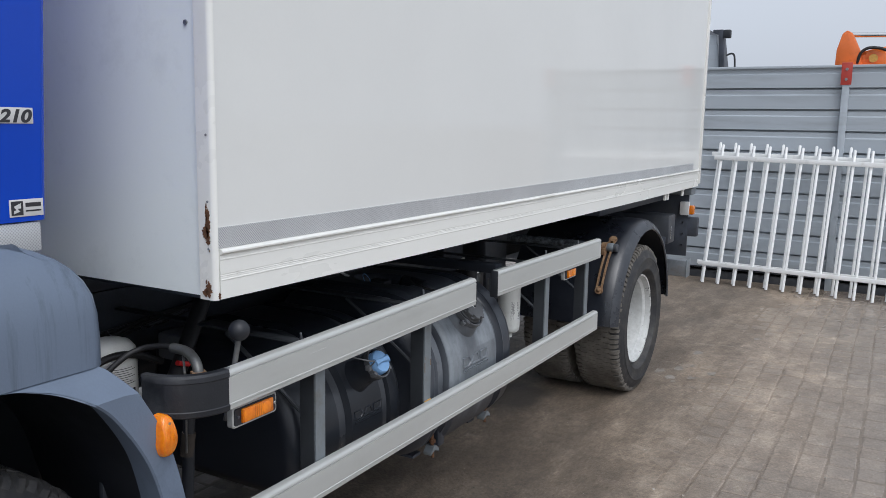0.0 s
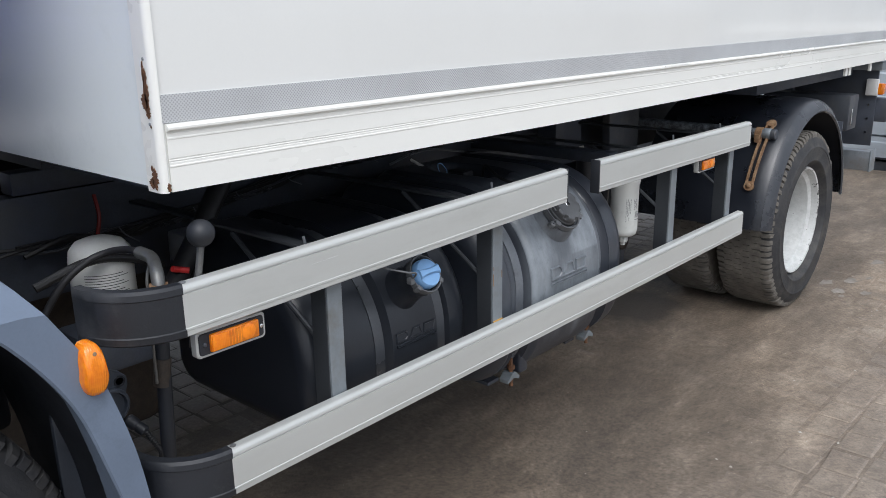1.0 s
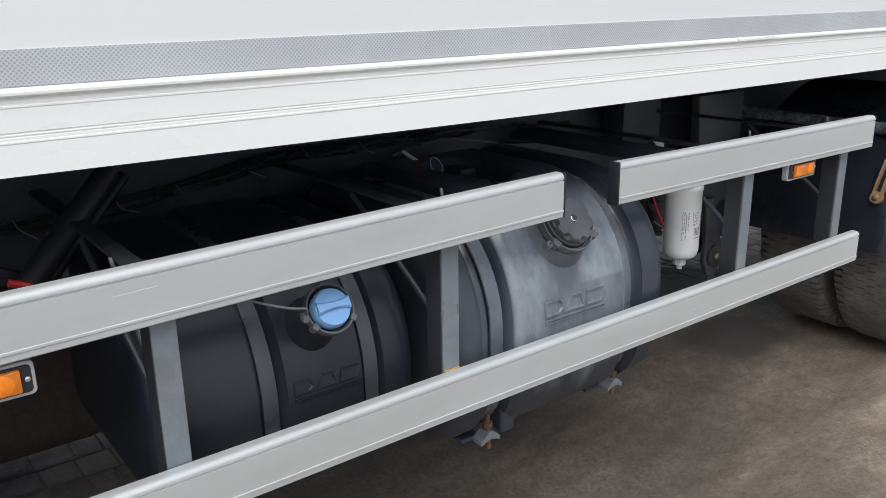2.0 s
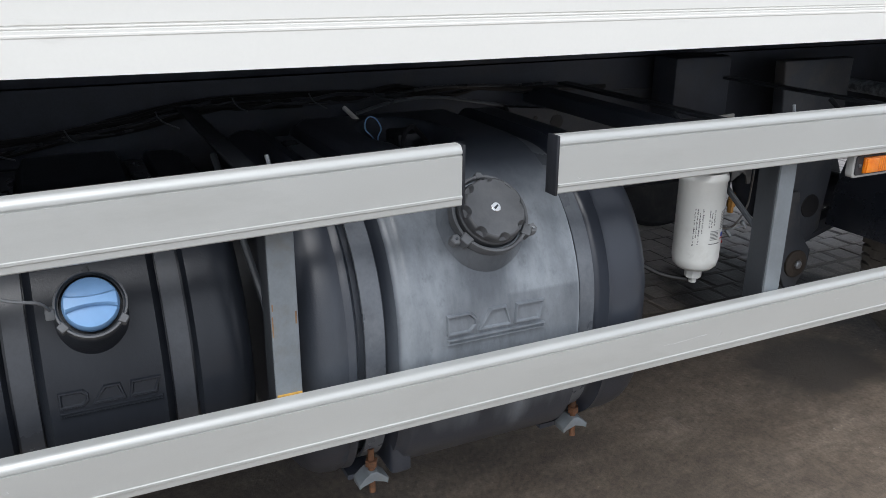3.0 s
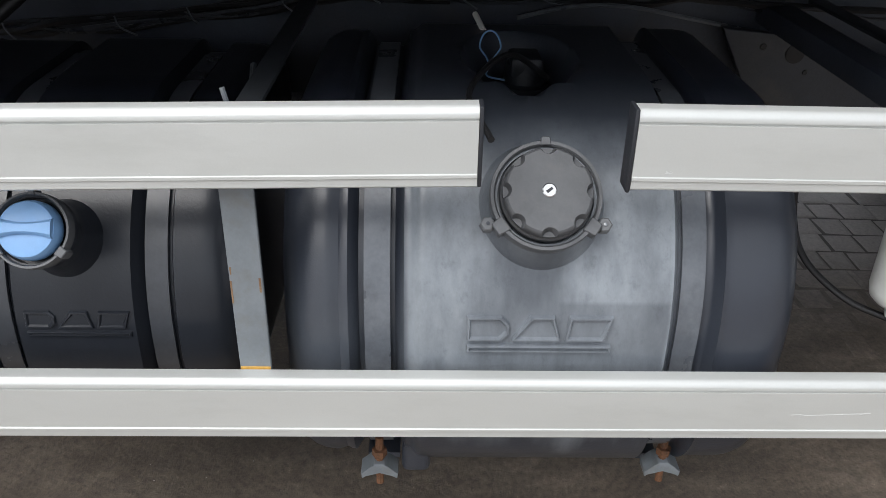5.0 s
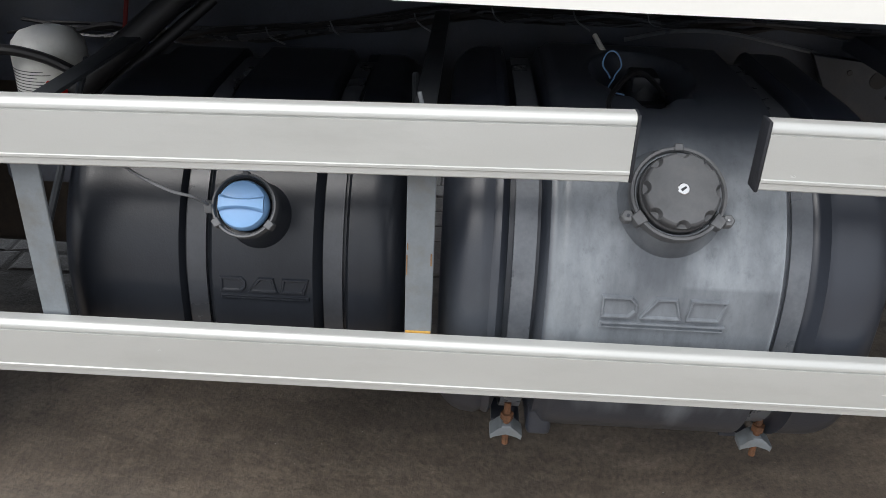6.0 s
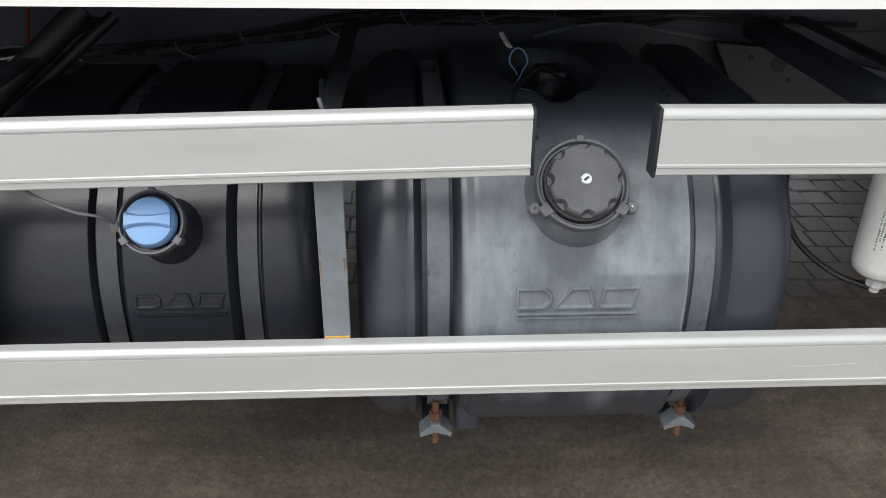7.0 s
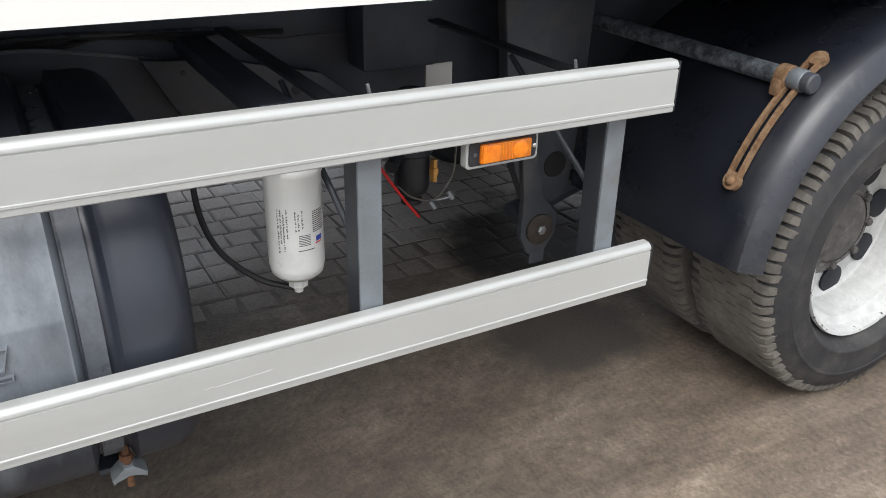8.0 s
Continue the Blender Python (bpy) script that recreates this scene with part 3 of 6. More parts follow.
def joint_material():
    m, n, l, p = material("joint_mud")
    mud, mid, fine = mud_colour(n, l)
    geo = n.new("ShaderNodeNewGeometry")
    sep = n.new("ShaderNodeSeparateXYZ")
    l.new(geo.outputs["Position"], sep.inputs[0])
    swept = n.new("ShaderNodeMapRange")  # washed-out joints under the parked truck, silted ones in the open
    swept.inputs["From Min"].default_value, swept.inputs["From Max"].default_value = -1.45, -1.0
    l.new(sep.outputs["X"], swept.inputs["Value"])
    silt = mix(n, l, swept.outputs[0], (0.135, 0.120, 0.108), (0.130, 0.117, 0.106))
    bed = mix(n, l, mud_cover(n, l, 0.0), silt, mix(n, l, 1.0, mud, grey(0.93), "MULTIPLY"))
    # the painted shade under the truck runs over the joints too
    for spot in UNDER_SHADE:
        bed = mix(n, l, shade_patch(n, l, *spot), bed, (0.020, 0.018, 0.016))
    l.new(mix(n, l, shade_patch(n, l, *DAMP_SHADE), bed, (0.062, 0.053, 0.045)), p.inputs["Base Color"])
    p.inputs["Roughness"].default_value = 0.6
    b = n.new("ShaderNodeBump")
    b.inputs["Strength"].default_value, b.inputs["Distance"].default_value = 0.6, 0.006
    l.new(fine.outputs["Fac"], b.inputs["Height"])
    lumps = noise_node(n, l, 16, 6, 0.7)
    b2 = n.new("ShaderNodeBump")
    b2.inputs["Strength"].default_value, b2.inputs["Distance"].default_value = 0.28, 0.02
    l.new(lumps.outputs["Fac"], b2.inputs["Height"])
    l.new(b.outputs["Normal"], b2.inputs["Normal"])
    l.new(b2.outputs["Normal"], p.inputs["Normal"])
    return m


M["amber"] = lens_material()
M["amber_deep"] = lens_material("amber_deep", 0.78)
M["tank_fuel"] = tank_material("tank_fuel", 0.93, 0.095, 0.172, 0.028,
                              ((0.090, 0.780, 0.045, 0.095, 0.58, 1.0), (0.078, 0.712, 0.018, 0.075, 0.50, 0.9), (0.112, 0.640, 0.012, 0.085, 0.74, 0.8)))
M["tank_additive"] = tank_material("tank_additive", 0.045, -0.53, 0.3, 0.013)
M["tape"] = strip_material()
M["tyre"] = tyre_material()
M["tread"] = tread_material()
M["rim_white"] = rim_material(2.13, 0.390)
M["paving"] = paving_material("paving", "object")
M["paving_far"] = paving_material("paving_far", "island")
M["joint"] = joint_material()


# ---- building helpers ----
def finish(bm, name, mat, smooth=35):
    bmesh.ops.recalc_face_normals(bm, faces=bm.faces)
    me = bpy.data.meshes.new(name)
    bm.to_mesh(me)
    bm.free()
    me.materials.append(mat)
    me.shade_smooth()
    me.set_sharp_from_angle(angle=radians(smooth))
    return me


def thing(name, base, label, category, group="", kind=""):
    ob = new(name)
    ob.location = base
    ob.empty_display_size = 0.1
    return tagged(ob, label, category, group, kind)


def part(name, bm, mat, parent, label="", smooth=35):
    """Links a bmesh, in world metres, as one mesh object under a thing or a part."""
    ob = new(name, finish(bm, name, mat, smooth))
    ob.parent = parent
    ob.matrix_parent_inverse = Matrix.Translation(-Vector(parent.location))
    return tagged(ob, label)


def solo(name, bm, mat, label, category, group="", kind="", smooth=35):
    return tagged(new(name, finish(bm, name, mat, smooth)), label, category, group, kind)


def block(x0, x1, y0, y1, z0, z1, bevel=0.0, segs=2, bm=None):
    own = bm is None
    b = bmesh.new()
    vs = [b.verts.new((x, y, z)) for x in (x0, x1) for y in (y0, y1) for z in (z0, z1)]
    for f in ((0, 1, 3, 2), (4, 6, 7, 5), (0, 4, 5, 1), (2, 3, 7, 6), (0, 2, 6, 4), (1, 5, 7, 3)):
        b.faces.new([vs[i] for i in f])
    if bevel:
        bmesh.ops.bevel(b, geom=b.edges[:], offset=bevel, segments=segs, profile=0.5, affect="EDGES")
    if own:
        return b
    return join(bm, b)


def join(bm, other):
    me = bpy.data.meshes.new("join")
    other.to_mesh(me)
    other.free()
    bm.from_mesh(me)
    bpy.data.meshes.remove(me)
    return bm


def frame_axes(d):
    d = Vector(d).normalized()
    a = Vector((0, 0, 1)) if abs(d.z) < 0.9 else Vector((1, 0, 0))
    u = d.cross(a).normalized()
    return d, u, d.cross(u).normalized()


def loft(bm, rings, cap=True, closed=True):
    rows = [[bm.verts.new(p) for p in r] for r in rings]
    n = len(rows[0])
    for a, b in zip(rows, rows[1:]):
        for i in range(n if closed else n - 1):
            j = (i + 1) % n
            bm.faces.new((a[i], a[j], b[j], b[i]))
    if cap and closed:
        bm.faces.new(rows[0])
        bm.faces.new(rows[-1][::-1])
    return bm


def turned(profile, origin, axis, seg=32, bm=None, cap=True):
    """Turns (radius, height) rows about an axis."""
    bm = bm or bmesh.new()
    d, u, v = frame_axes(axis)
    o = Vector(origin)
    rings = []
    for r, h in profile:
        r = max(r, 0.0004)
        rings.append([o + d * h + (u * math.cos(2 * math.pi * i / seg) + v * math.sin(2 * math.pi * i / seg)) * r for i in range(seg)])
    return loft(bm, rings, cap)


def rod(p0, p1, r, seg=12, bm=None, r1=None):
    p0, p1 = Vector(p0), Vector(p1)
    return turned([(r, 0), (r if r1 is None else r1, (p1 - p0).length)], p0, p1 - p0, seg, bm)


def smooth_line(points, steps=8):
    """A Catmull-Rom line through a few points."""
    p = [Vector(q) for q in points]
    p = [p[0] * 2 - p[1]] + p + [p[-1] * 2 - p[-2]]
    out = []
    for i in range(1, len(p) - 2):
        for s in range(steps):
            t = s / steps
            a, b, c, d = p[i - 1], p[i], p[i + 1], p[i + 2]
            out.append(0.5 * (2 * b + (c - a) * t + (2 * a - 5 * b + 4 * c - d) * t * t + (3 * b - a - 3 * c + d) * t ** 3))
    return out + [p[-2]]


def hose(points, r, seg=10, bm=None, steps=8):
    line = smooth_line(points, steps)
    bm = bm or bmesh.new()
    rings, u = [], None
    for i, q in enumerate(line):
        d = (line[min(i + 1, len(line) - 1)] - line[max(i - 1, 0)]).normalized()
        if u is None:
            u = frame_axes(d)[1]
        u = (u - d * u.dot(d)).normalized()
        v = d.cross(u)
        rings.append([q + (u * math.cos(2 * math.pi * k / seg) + v * math.sin(2 * math.pi * k / seg)) * r for k in range(seg)])
    return loft(bm, rings)


def prism(poly, axis, a, b, bm=None, bevel=0.0):
    """A polygon in the two other axes (in x, y, z order), pushed along axis from a to b."""
    own = bmesh.new()
    i = "xyz".index(axis)

    def at(p, w):
        q = list(p)
        q.insert(i, w)
        return q
    loft(own, [[at(p, a) for p in poly], [at(p, b) for p in poly]])
    if bevel:
        bmesh.ops.bevel(own, geom=own.edges[:], offset=bevel, segments=2, profile=0.5, affect="EDGES")
    return own if bm is None else join(bm, own)


GROUND = -0.012
truck = thing("truck", (-1.28, 0.6, GROUND), "parked blue-cab box truck with white cargo body on setts", "truck")

# ---- ground sheet: mud trodden level with the setts, swept lower under the truck ----
def rut(x, y):
    """The yard has settled a little where heavy rear axles stand."""
    return -0.020 * math.exp(-((y - 2.13) / 1.0) ** 2) * min(1.0, max(0.0, (2.2 - x) / 1.6))


def mud_level(x, y):
    under = min(1.0, max(0.0, (-1.0 - x) / 0.35))
    open_ = min(1.0, max(0.0, (x - 0.12) / 0.5))
    strip = 1.0 - min(1.0, abs(x + 0.25) / 0.75)  # churned deepest along the side of the truck
    base = 0.0006 + 0.0022 * strip - 0.0052 * under - 0.0031 * open_
    return GROUND + rut(x, y) + base + 0.0016 * (1 - under) * (1 - 0.3 * open_) * noise.fractal(Vector((x * 1.3, y * 1.3, 3.1)), 0.7, 2.0, 4)


bm = bmesh.new()
gx = [-900, -60, -12, -4] + [round(-3 + k * 0.08, 3) for k in range(88)] + [5, 8, 14, 60, 900]
gy = [-900, -60, -12, -4] + [round(-2.6 + k * 0.08, 3) for k in range(108)] + [8, 14, 60, 900]
vv = [[bm.verts.new((x, y, mud_level(x, y) if abs(x) < 5 and abs(y) < 8 else GROUND - 0.002)) for y in gy] for x in gx]
for i in range(len(gx) - 1):
    for j in range(len(gy) - 1):
        bm.faces.new((vv[i][j], vv[i + 1][j], vv[i + 1][j + 1], vv[i][j + 1]))
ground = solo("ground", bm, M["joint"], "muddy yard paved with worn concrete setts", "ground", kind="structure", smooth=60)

# ---- cargo body ----
BX, BX2, BY0, BY1, BZ0, BZ1 = -0.048, -2.52, -1.16, 3.50, 1.083, 3.45
cargo = part("cargo_box", block(BX2 + 0.01, BX - 0.004, BY0 + 0.004, BY1 - 0.01, BZ0 + 0.006, BZ1, 0.004), M["box_white"], truck,
             "glossy white insulated cargo body", 5)
part("front_panel", block(BX2 + 0.04, BX - 0.046, BY0 + 0.0005, BY0 + 0.0035, BZ0 + 0.008, BZ1 - 0.004), M["box_front"], cargo, "glossy white front wall")
part("floor_pan", block(BX2 + 0.04, BX - 0.028, BY0 + 0.02, BY1 - 0.03, 1.078, 1.0885), M["frame_black"], cargo)
# lower edge profile: ledge, two grooves, flat foot
edge = [(-0.03, BZ0 + 0.002), (0.0, BZ0 + 0.002), (0.0, 1.126), (0.0009, 1.1275), (0.0009, 1.1295), (0.0, 1.1305), (0.0, 1.1345), (-0.0010, 1.135), (-0.0010, 1.1365), (0.0, 1.137), (0.0, 1.1385), (-0.0013, 1.139), (-0.0013, 1.141),
        (0.0, 1.1416), (0.0, 1.1725), (0.0009, 1.174), (0.0009, 1.176), (0.0, 1.177), (0.0, 1.1835), (-0.0013, 1.184), (-0.0013, 1.186), (0.003, 1.187), (0.0075, 1.190), (0.0078, 1.1935), (0.005, 1.197), (0.0, 1.199),
        (-0.03, 1.199)]


def sill(place):
    """The extruded sill; its foot hangs a little lower along the middle of the body."""
    rings = []
    for k in range(13):
        y = BY0 + 0.012 + (BY1 - BY0 - 0.042) * k / 12
        sag = 0.009 * min(1.0, (y - BY0) / 1.1) * (1.0 if y < 2.2 else 1.0 - 0.6 * (y - 2.2) / 1.3)
        rings.append([(place(x), y, z - sag * max(0.0, (1.13 - z) / 0.045)) for x, z in edge])
    return loft(bmesh.new(), rings)


for place in (lambda x: BX + x, lambda x: BX2 - x):
    part("sill_profile", sill(place), M["rail_white"], cargo, "white aluminium sill profile with grooves", 25)
part("reflective_tape", block(BX - 0.004, BX - 0.0015, BY0 + 0.005, 3.30, 1.2005, 1.247), M["tape"], cargo, "silver honeycomb reflective tape")
part("corner_post", prism([(BX - 0.045, BY0 - 0.006)] + [(BX - 0.010 + 0.012 * math.sin(radians(a)), BY0 + 0.006 - 0.012 * math.cos(radians(a))) for a in range(0, 91, 15)] + [(BX - 0.045, BY0 + 0.012)],
                          "z", BZ0 + 0.0015, BZ1), M["rail_white"], cargo, "white corner post, rust breaking through", 40)
part("corner_post", prism([(BX - 0.05, BY1 - 0.03), (BX + 0.006, BY1 - 0.03), (BX + 0.006, BY1 + 0.01), (BX - 0.05, BY1 + 0.01)], "z", BZ0 + 0.015, BZ1, bevel=0.004),
     M["rail_white"], cargo, "white rear frame post")
part("roof_edge", block(BX2, BX + 0.004, BY0 - 0.004, BY1, BZ1, BZ1 + 0.05, 0.01), M["rail_white"], cargo)


def rust_patch(y, x, z0, z1, w, seed, parent):
    """A ragged flake of bare rust on the corner, thin as the lost paint."""
    rng = random.Random(seed)
    b = bmesh.new()
    n = 44
    pts = []
    for k in range(n):
        a = 2 * math.pi * k / n
        s = rng.choice((0.45, 0.7, 0.9, 1.0)) * (0.8 + 0.2 * rng.random())
        pts.append((w * s * math.cos(a), (z1 - z0) / 2 * math.sin(a) * (0.8 + 0.25 * rng.random())))
    zc = (z0 + z1) / 2
    loft(b, [[(x + p[0] * 0.0, y + p[0], zc + p[1]) for p in pts], [(x + 0.0012, y + p[0] * 0.9, zc + p[1] * 0.9) for p in pts]])
    return part("rust_spot", b, M["dark_rust"], parent, "brown rust through chipped white paint")


def rust_front(x, y, z0, z1, w, seed, parent):
    rng = random.Random(seed)
    b = bmesh.new()
    n = 44
    pts = []
    for k in range(n):
        a = 2 * math.pi * k / n
        s = rng.choice((0.4, 0.65, 0.9, 1.05)) * (0.8 + 0.2 * rng.random())
        pts.append((w * s * math.cos(a), (z1 - z0) / 2 * math.sin(a) * (0.8 + 0.25 * rng.random())))
    zc = (z0 + z1) / 2
    loft(b, [[(x + p[0], y, zc + p[1]) for p in pts], [(x + p[0] * 0.9, y - 0.0012, zc + p[1] * 0.9) for p in pts]])
    return part("rust_spot", b, M["dark_rust"], parent, "brown rust through chipped white paint")


rust_front(BX - 0.016, BY0 - 0.0065, 1.222, 1.292, 0.0085, 3, cargo)
rust_front(BX - 0.023, BY0 - 0.0065, 1.220, 1.252, 0.015, 4, cargo)
rust_front(BX - 0.016, BY0 - 0.0065, 1.208, 1.232, 0.009, 14, cargo)
rust_front(BX - 0.017, BY0 - 0.0065, 1.088, 1.128, 0.012, 5, cargo)
rust_front(BX - 0.027, BY0 - 0.0065, 1.090, 1.110, 0.012, 15, cargo)
rust_front(BX - 0.020, BY0 - 0.0065, 1.255, 1.303, 0.004, 31, cargo)
rust_front(BX - 0.012, BY0 - 0.0065, 1.193, 1.199, 0.002, 32, cargo)
rust_front(BX - 0.024, BY0 - 0.0065, 1.120, 1.131, 0.003, 33, cargo)
rust_patch(BY0 + 0.006, BX + 0.002, 1.086, 1.102, 0.005, 6, cargo)
for zz in (1.2, 1.305, 1.45):
    part("screw", turned([(0.003, 0), (0.0025, 0.0015)], (BX - 0.016, BY0 - 0.006, zz), (0, -1, 0), 8), M["steel_grey"], cargo)
part("scuff", block(BX + 0.0055, BX + 0.0095, 0.62, 0.78, 1.190, 1.1985, 0.0015), M["rail_white"], cargo, "scraped white edge")
part("vent_dot", turned([(0.006, 0), (0.005, 0.003)], (-0.121, BY0 - 0.0005, 1.690), (0, -1, 0), 10), M["steel_grey"], cargo)
# filler block: shuts out the daylight gap between mudguard and floor
part("rear_subframe", block(-0.80, -0.22, 1.9, 3.36, 0.99, 1.069, 0.004), M["frame_black"], cargo)
# cross members under the floor
for k in range(11):
    yy = BY0 + 0.12 + k * 0.44
    part("cross_member", prism([(yy, 1.02), (yy + 0.05, 1.02), (yy + 0.05, 1.077), (yy, 1.077)], "x", BX2 + 0.6, -0.82), M["frame_black"], cargo)

# ---- chassis ----
chassis = part("chassis_frame", prism([(-0.835, 0.70), (-0.90, 0.70), (-0.90, 0.708), (-0.845, 0.708), (-0.845, 0.952), (-0.90, 0.952), (-0.90, 0.96), (-0.835, 0.96)],
                                      "y", -2.6, 3.42), M["frame_black"], truck, "black steel chassis rails")
part("frame_rail", prism([(-1.735, 0.70), (-1.67, 0.70), (-1.67, 0.708), (-1.725, 0.708), (-1.725, 0.952), (-1.67, 0.952), (-1.67, 0.96), (-1.735, 0.96)],
                         "y", -2.6, 3.42), M["frame_black"], chassis)
for x in (-0.90, -1.735):
    part("sub_frame", block(x, x + 0.065, BY0 + 0.05, 3.45, 0.963, 1.018, 0.004), M["frame_black"], chassis)
for yy in (-0.9, 0.3, 1.3, 2.9, 3.35):
    part("cross_tube", rod((-0.85, yy, 0.83), (-1.72, yy, 0.83), 0.05), M["frame_black"], chassis)
part("prop_shaft", rod((-1.285, -1.0, 0.56), (-1.285, 1.85, 0.47), 0.055, 20), M["frame_black"], chassis)
# casing carried extra low to block light and the view beneath
part("gearbox", block(-1.66, -0.96, -2.3, -0.66, 0.17, 0.95, 0.09, 3), M["pipe_brown"], chassis, "grimy brown gearbox casing")
# unseen far-side blocks, added to keep daylight from under the truck
part("blocker_fore", block(-2.47, -1.80, -1.15, 0.33, 0.20, 0.95, 0.09, 3), M["frame_black"], chassis, "added dark block against far-side light")
part("air_tank", turned([(0.02, 0), (0.1, 0.02), (0.12, 0.06), (0.12, 0.62), (0.1, 0.66), (0.02, 0.68)], (-1.28, 0.45, 0.78), (0, 1, 0), 24), M["frame_black"], chassis)
# two more unseen blocks added against far-side light
part("blocker_rear", block(-2.47, -1.80, 1.42, 1.70, 0.20, 0.95, 0.02), M["frame_black"], chassis)
part("blocker_mid", block(-2.47, -1.8, 0.36, 0.80, 0.36, 0.95, 0.02), M["frame_black"], chassis)


def loom_line(y):
    """Height of the wiring loom along the frame rail."""
    return 0.835 + 0.075 * min(1.0, max(0.0, (y + 0.75) / 0.55)) - 0.03 * max(0.0, y - 0.2)


rng = random.Random(3)
for k in range(9):  # loosely bundled cables, sagging between their ties
    y0, y1 = rng.uniform(-1.25, -0.85), rng.uniform(-0.1, 1.3)
    n = int((y1 - y0) / 0.11)
    pts = [(-0.812 + rng.uniform(-0.004, 0.022), y0 + (y1 - y0) * i / n, loom_line(y0 + (y1 - y0) * i / n) + rng.uniform(-0.016, 0.016)) for i in range(n + 1)]
    part("cable", hose(pts, rng.choice((0.0028, 0.0036, 0.0045, 0.007)), 6, steps=4), M["rubber_hose" if k % 3 else "strap_dark"], chassis)
for k in range(7):  # cut ends of the cable ties
    y = -0.85 + 0.17 * k + rng.uniform(-0.04, 0.04)
    z = loom_line(y)
    part("cable_tie", hose([(-0.79, y, z + 0.015), (-0.782, y + 0.01, z - 0.004), (-0.77, y + rng.uniform(0.02, 0.05), z - rng.uniform(0.0, 0.03))], 0.0018, 5, steps=4), M["strap"], chassis)
part("arched_cable", hose([(-0.80, 0.12, 0.868), (-0.79, 0.22, 0.893), (-0.79, 0.33, 0.895), (-0.80, 0.46, 0.872), (-0.805, 0.60, 0.845)], 0.0045, 6), M["strap"], chassis)


# ---- wheels ----
def tread_blocks(xo, y, z, r, width, s, seed=5):
    """Worn six-sided tread blocks in staggered rows, with rounded, chewed lugs along both shoulders."""
    rng = random.Random(seed)
    bm = bmesh.new()
    count, rows, lug, tip = 88, 4, 0.050, 0.007
    step = 2 * math.pi / count
    inner_w = (width - 2 * lug) / rows
    spans = [(lug + q * inner_w, lug + (q + 1) * inner_w) for q in range(rows)]

    def at(a, w, rad):
        return (xo - s * w, y + rad * math.cos(a), z + rad * math.sin(a))

    for q, (w0, w1) in enumerate(spans):
        w0, w1 = w0 + 0.0014, w1 - 0.0014
        for k in range(count):
            a0 = step * (k + (0.5 if q % 2 else 0.0)) + step * 0.05
            a1 = a0 + step * (0.93 - rng.uniform(0.0, 0.02))
            am = (a0 + a1) / 2 + step * rng.uniform(-0.06, 0.06)
            wear = rng.uniform(0, 0.0015)
            pts = [(a0, w0), (am, w0 - tip), (a1, w0), (a1, w1), (am, w1 + tip), (a0, w1)]
            low = [bm.verts.new(at(a, w, r - 0.018)) for a, w in pts]
            high = [bm.verts.new(at(a, w, r - wear)) for a, w in pts]
            bm.faces.new(high)
            for e in range(6):
                f = (e + 1) % 6
                bm.faces.new((low[e], low[f], high[f], high[e]))
    for w_in, sg in ((lug, -1), (width - lug, 1)):  # the shoulders, rolled over towards the sidewall
        for k in range(count):
            a0 = step * (k + 0.25) + step * rng.uniform(0.0, 0.10)
            a1 = a0 + step * rng.uniform(0.78, 0.92)
            lean = step * rng.uniform(-0.10, 0.10)
            wear, bite = rng.uniform(0, 0.0025), rng.uniform(0.0, 0.007)
            steps = ((0.0014, wear), (0.026, wear + 0.001), (0.039 - bite * 0.4, wear + 0.006), (0.047 - bite, wear + 0.015), (0.0485 - bite * 0.5, wear + 0.034))
            rings = []
            for out, drop in steps:
                t = out / 0.048
                jit = [rng.uniform(-0.0022, 0.0022) for _ in range(4)]
                w = w_in + sg * out
                b0, b1 = a0 + lean * t + step * 0.05 * t, a1 + lean * t - step * 0.05 * t
                rings.append([bm.verts.new(at(b0, w, r - 0.020 - drop)), bm.verts.new(at(b0 + step * 0.08, w + sg * jit[0], r - drop + jit[1] * 0.5)),
                              bm.verts.new(at(b1 - step * 0.08, w + sg * jit[2], r - drop + jit[3] * 0.5)), bm.verts.new(at(b1, w, r - 0.020 - drop))])
            for p0, p1 in zip(rings, rings[1:]):
                for e in range(3):
                    bm.faces.new((p0[e], p0[e + 1], p1[e + 1], p1[e]))
            bm.faces.new(rings[0])
            bm.faces.new(rings[-1])
    bmesh.ops.recalc_face_normals(bm, faces=bm.faces[:])
    return bm


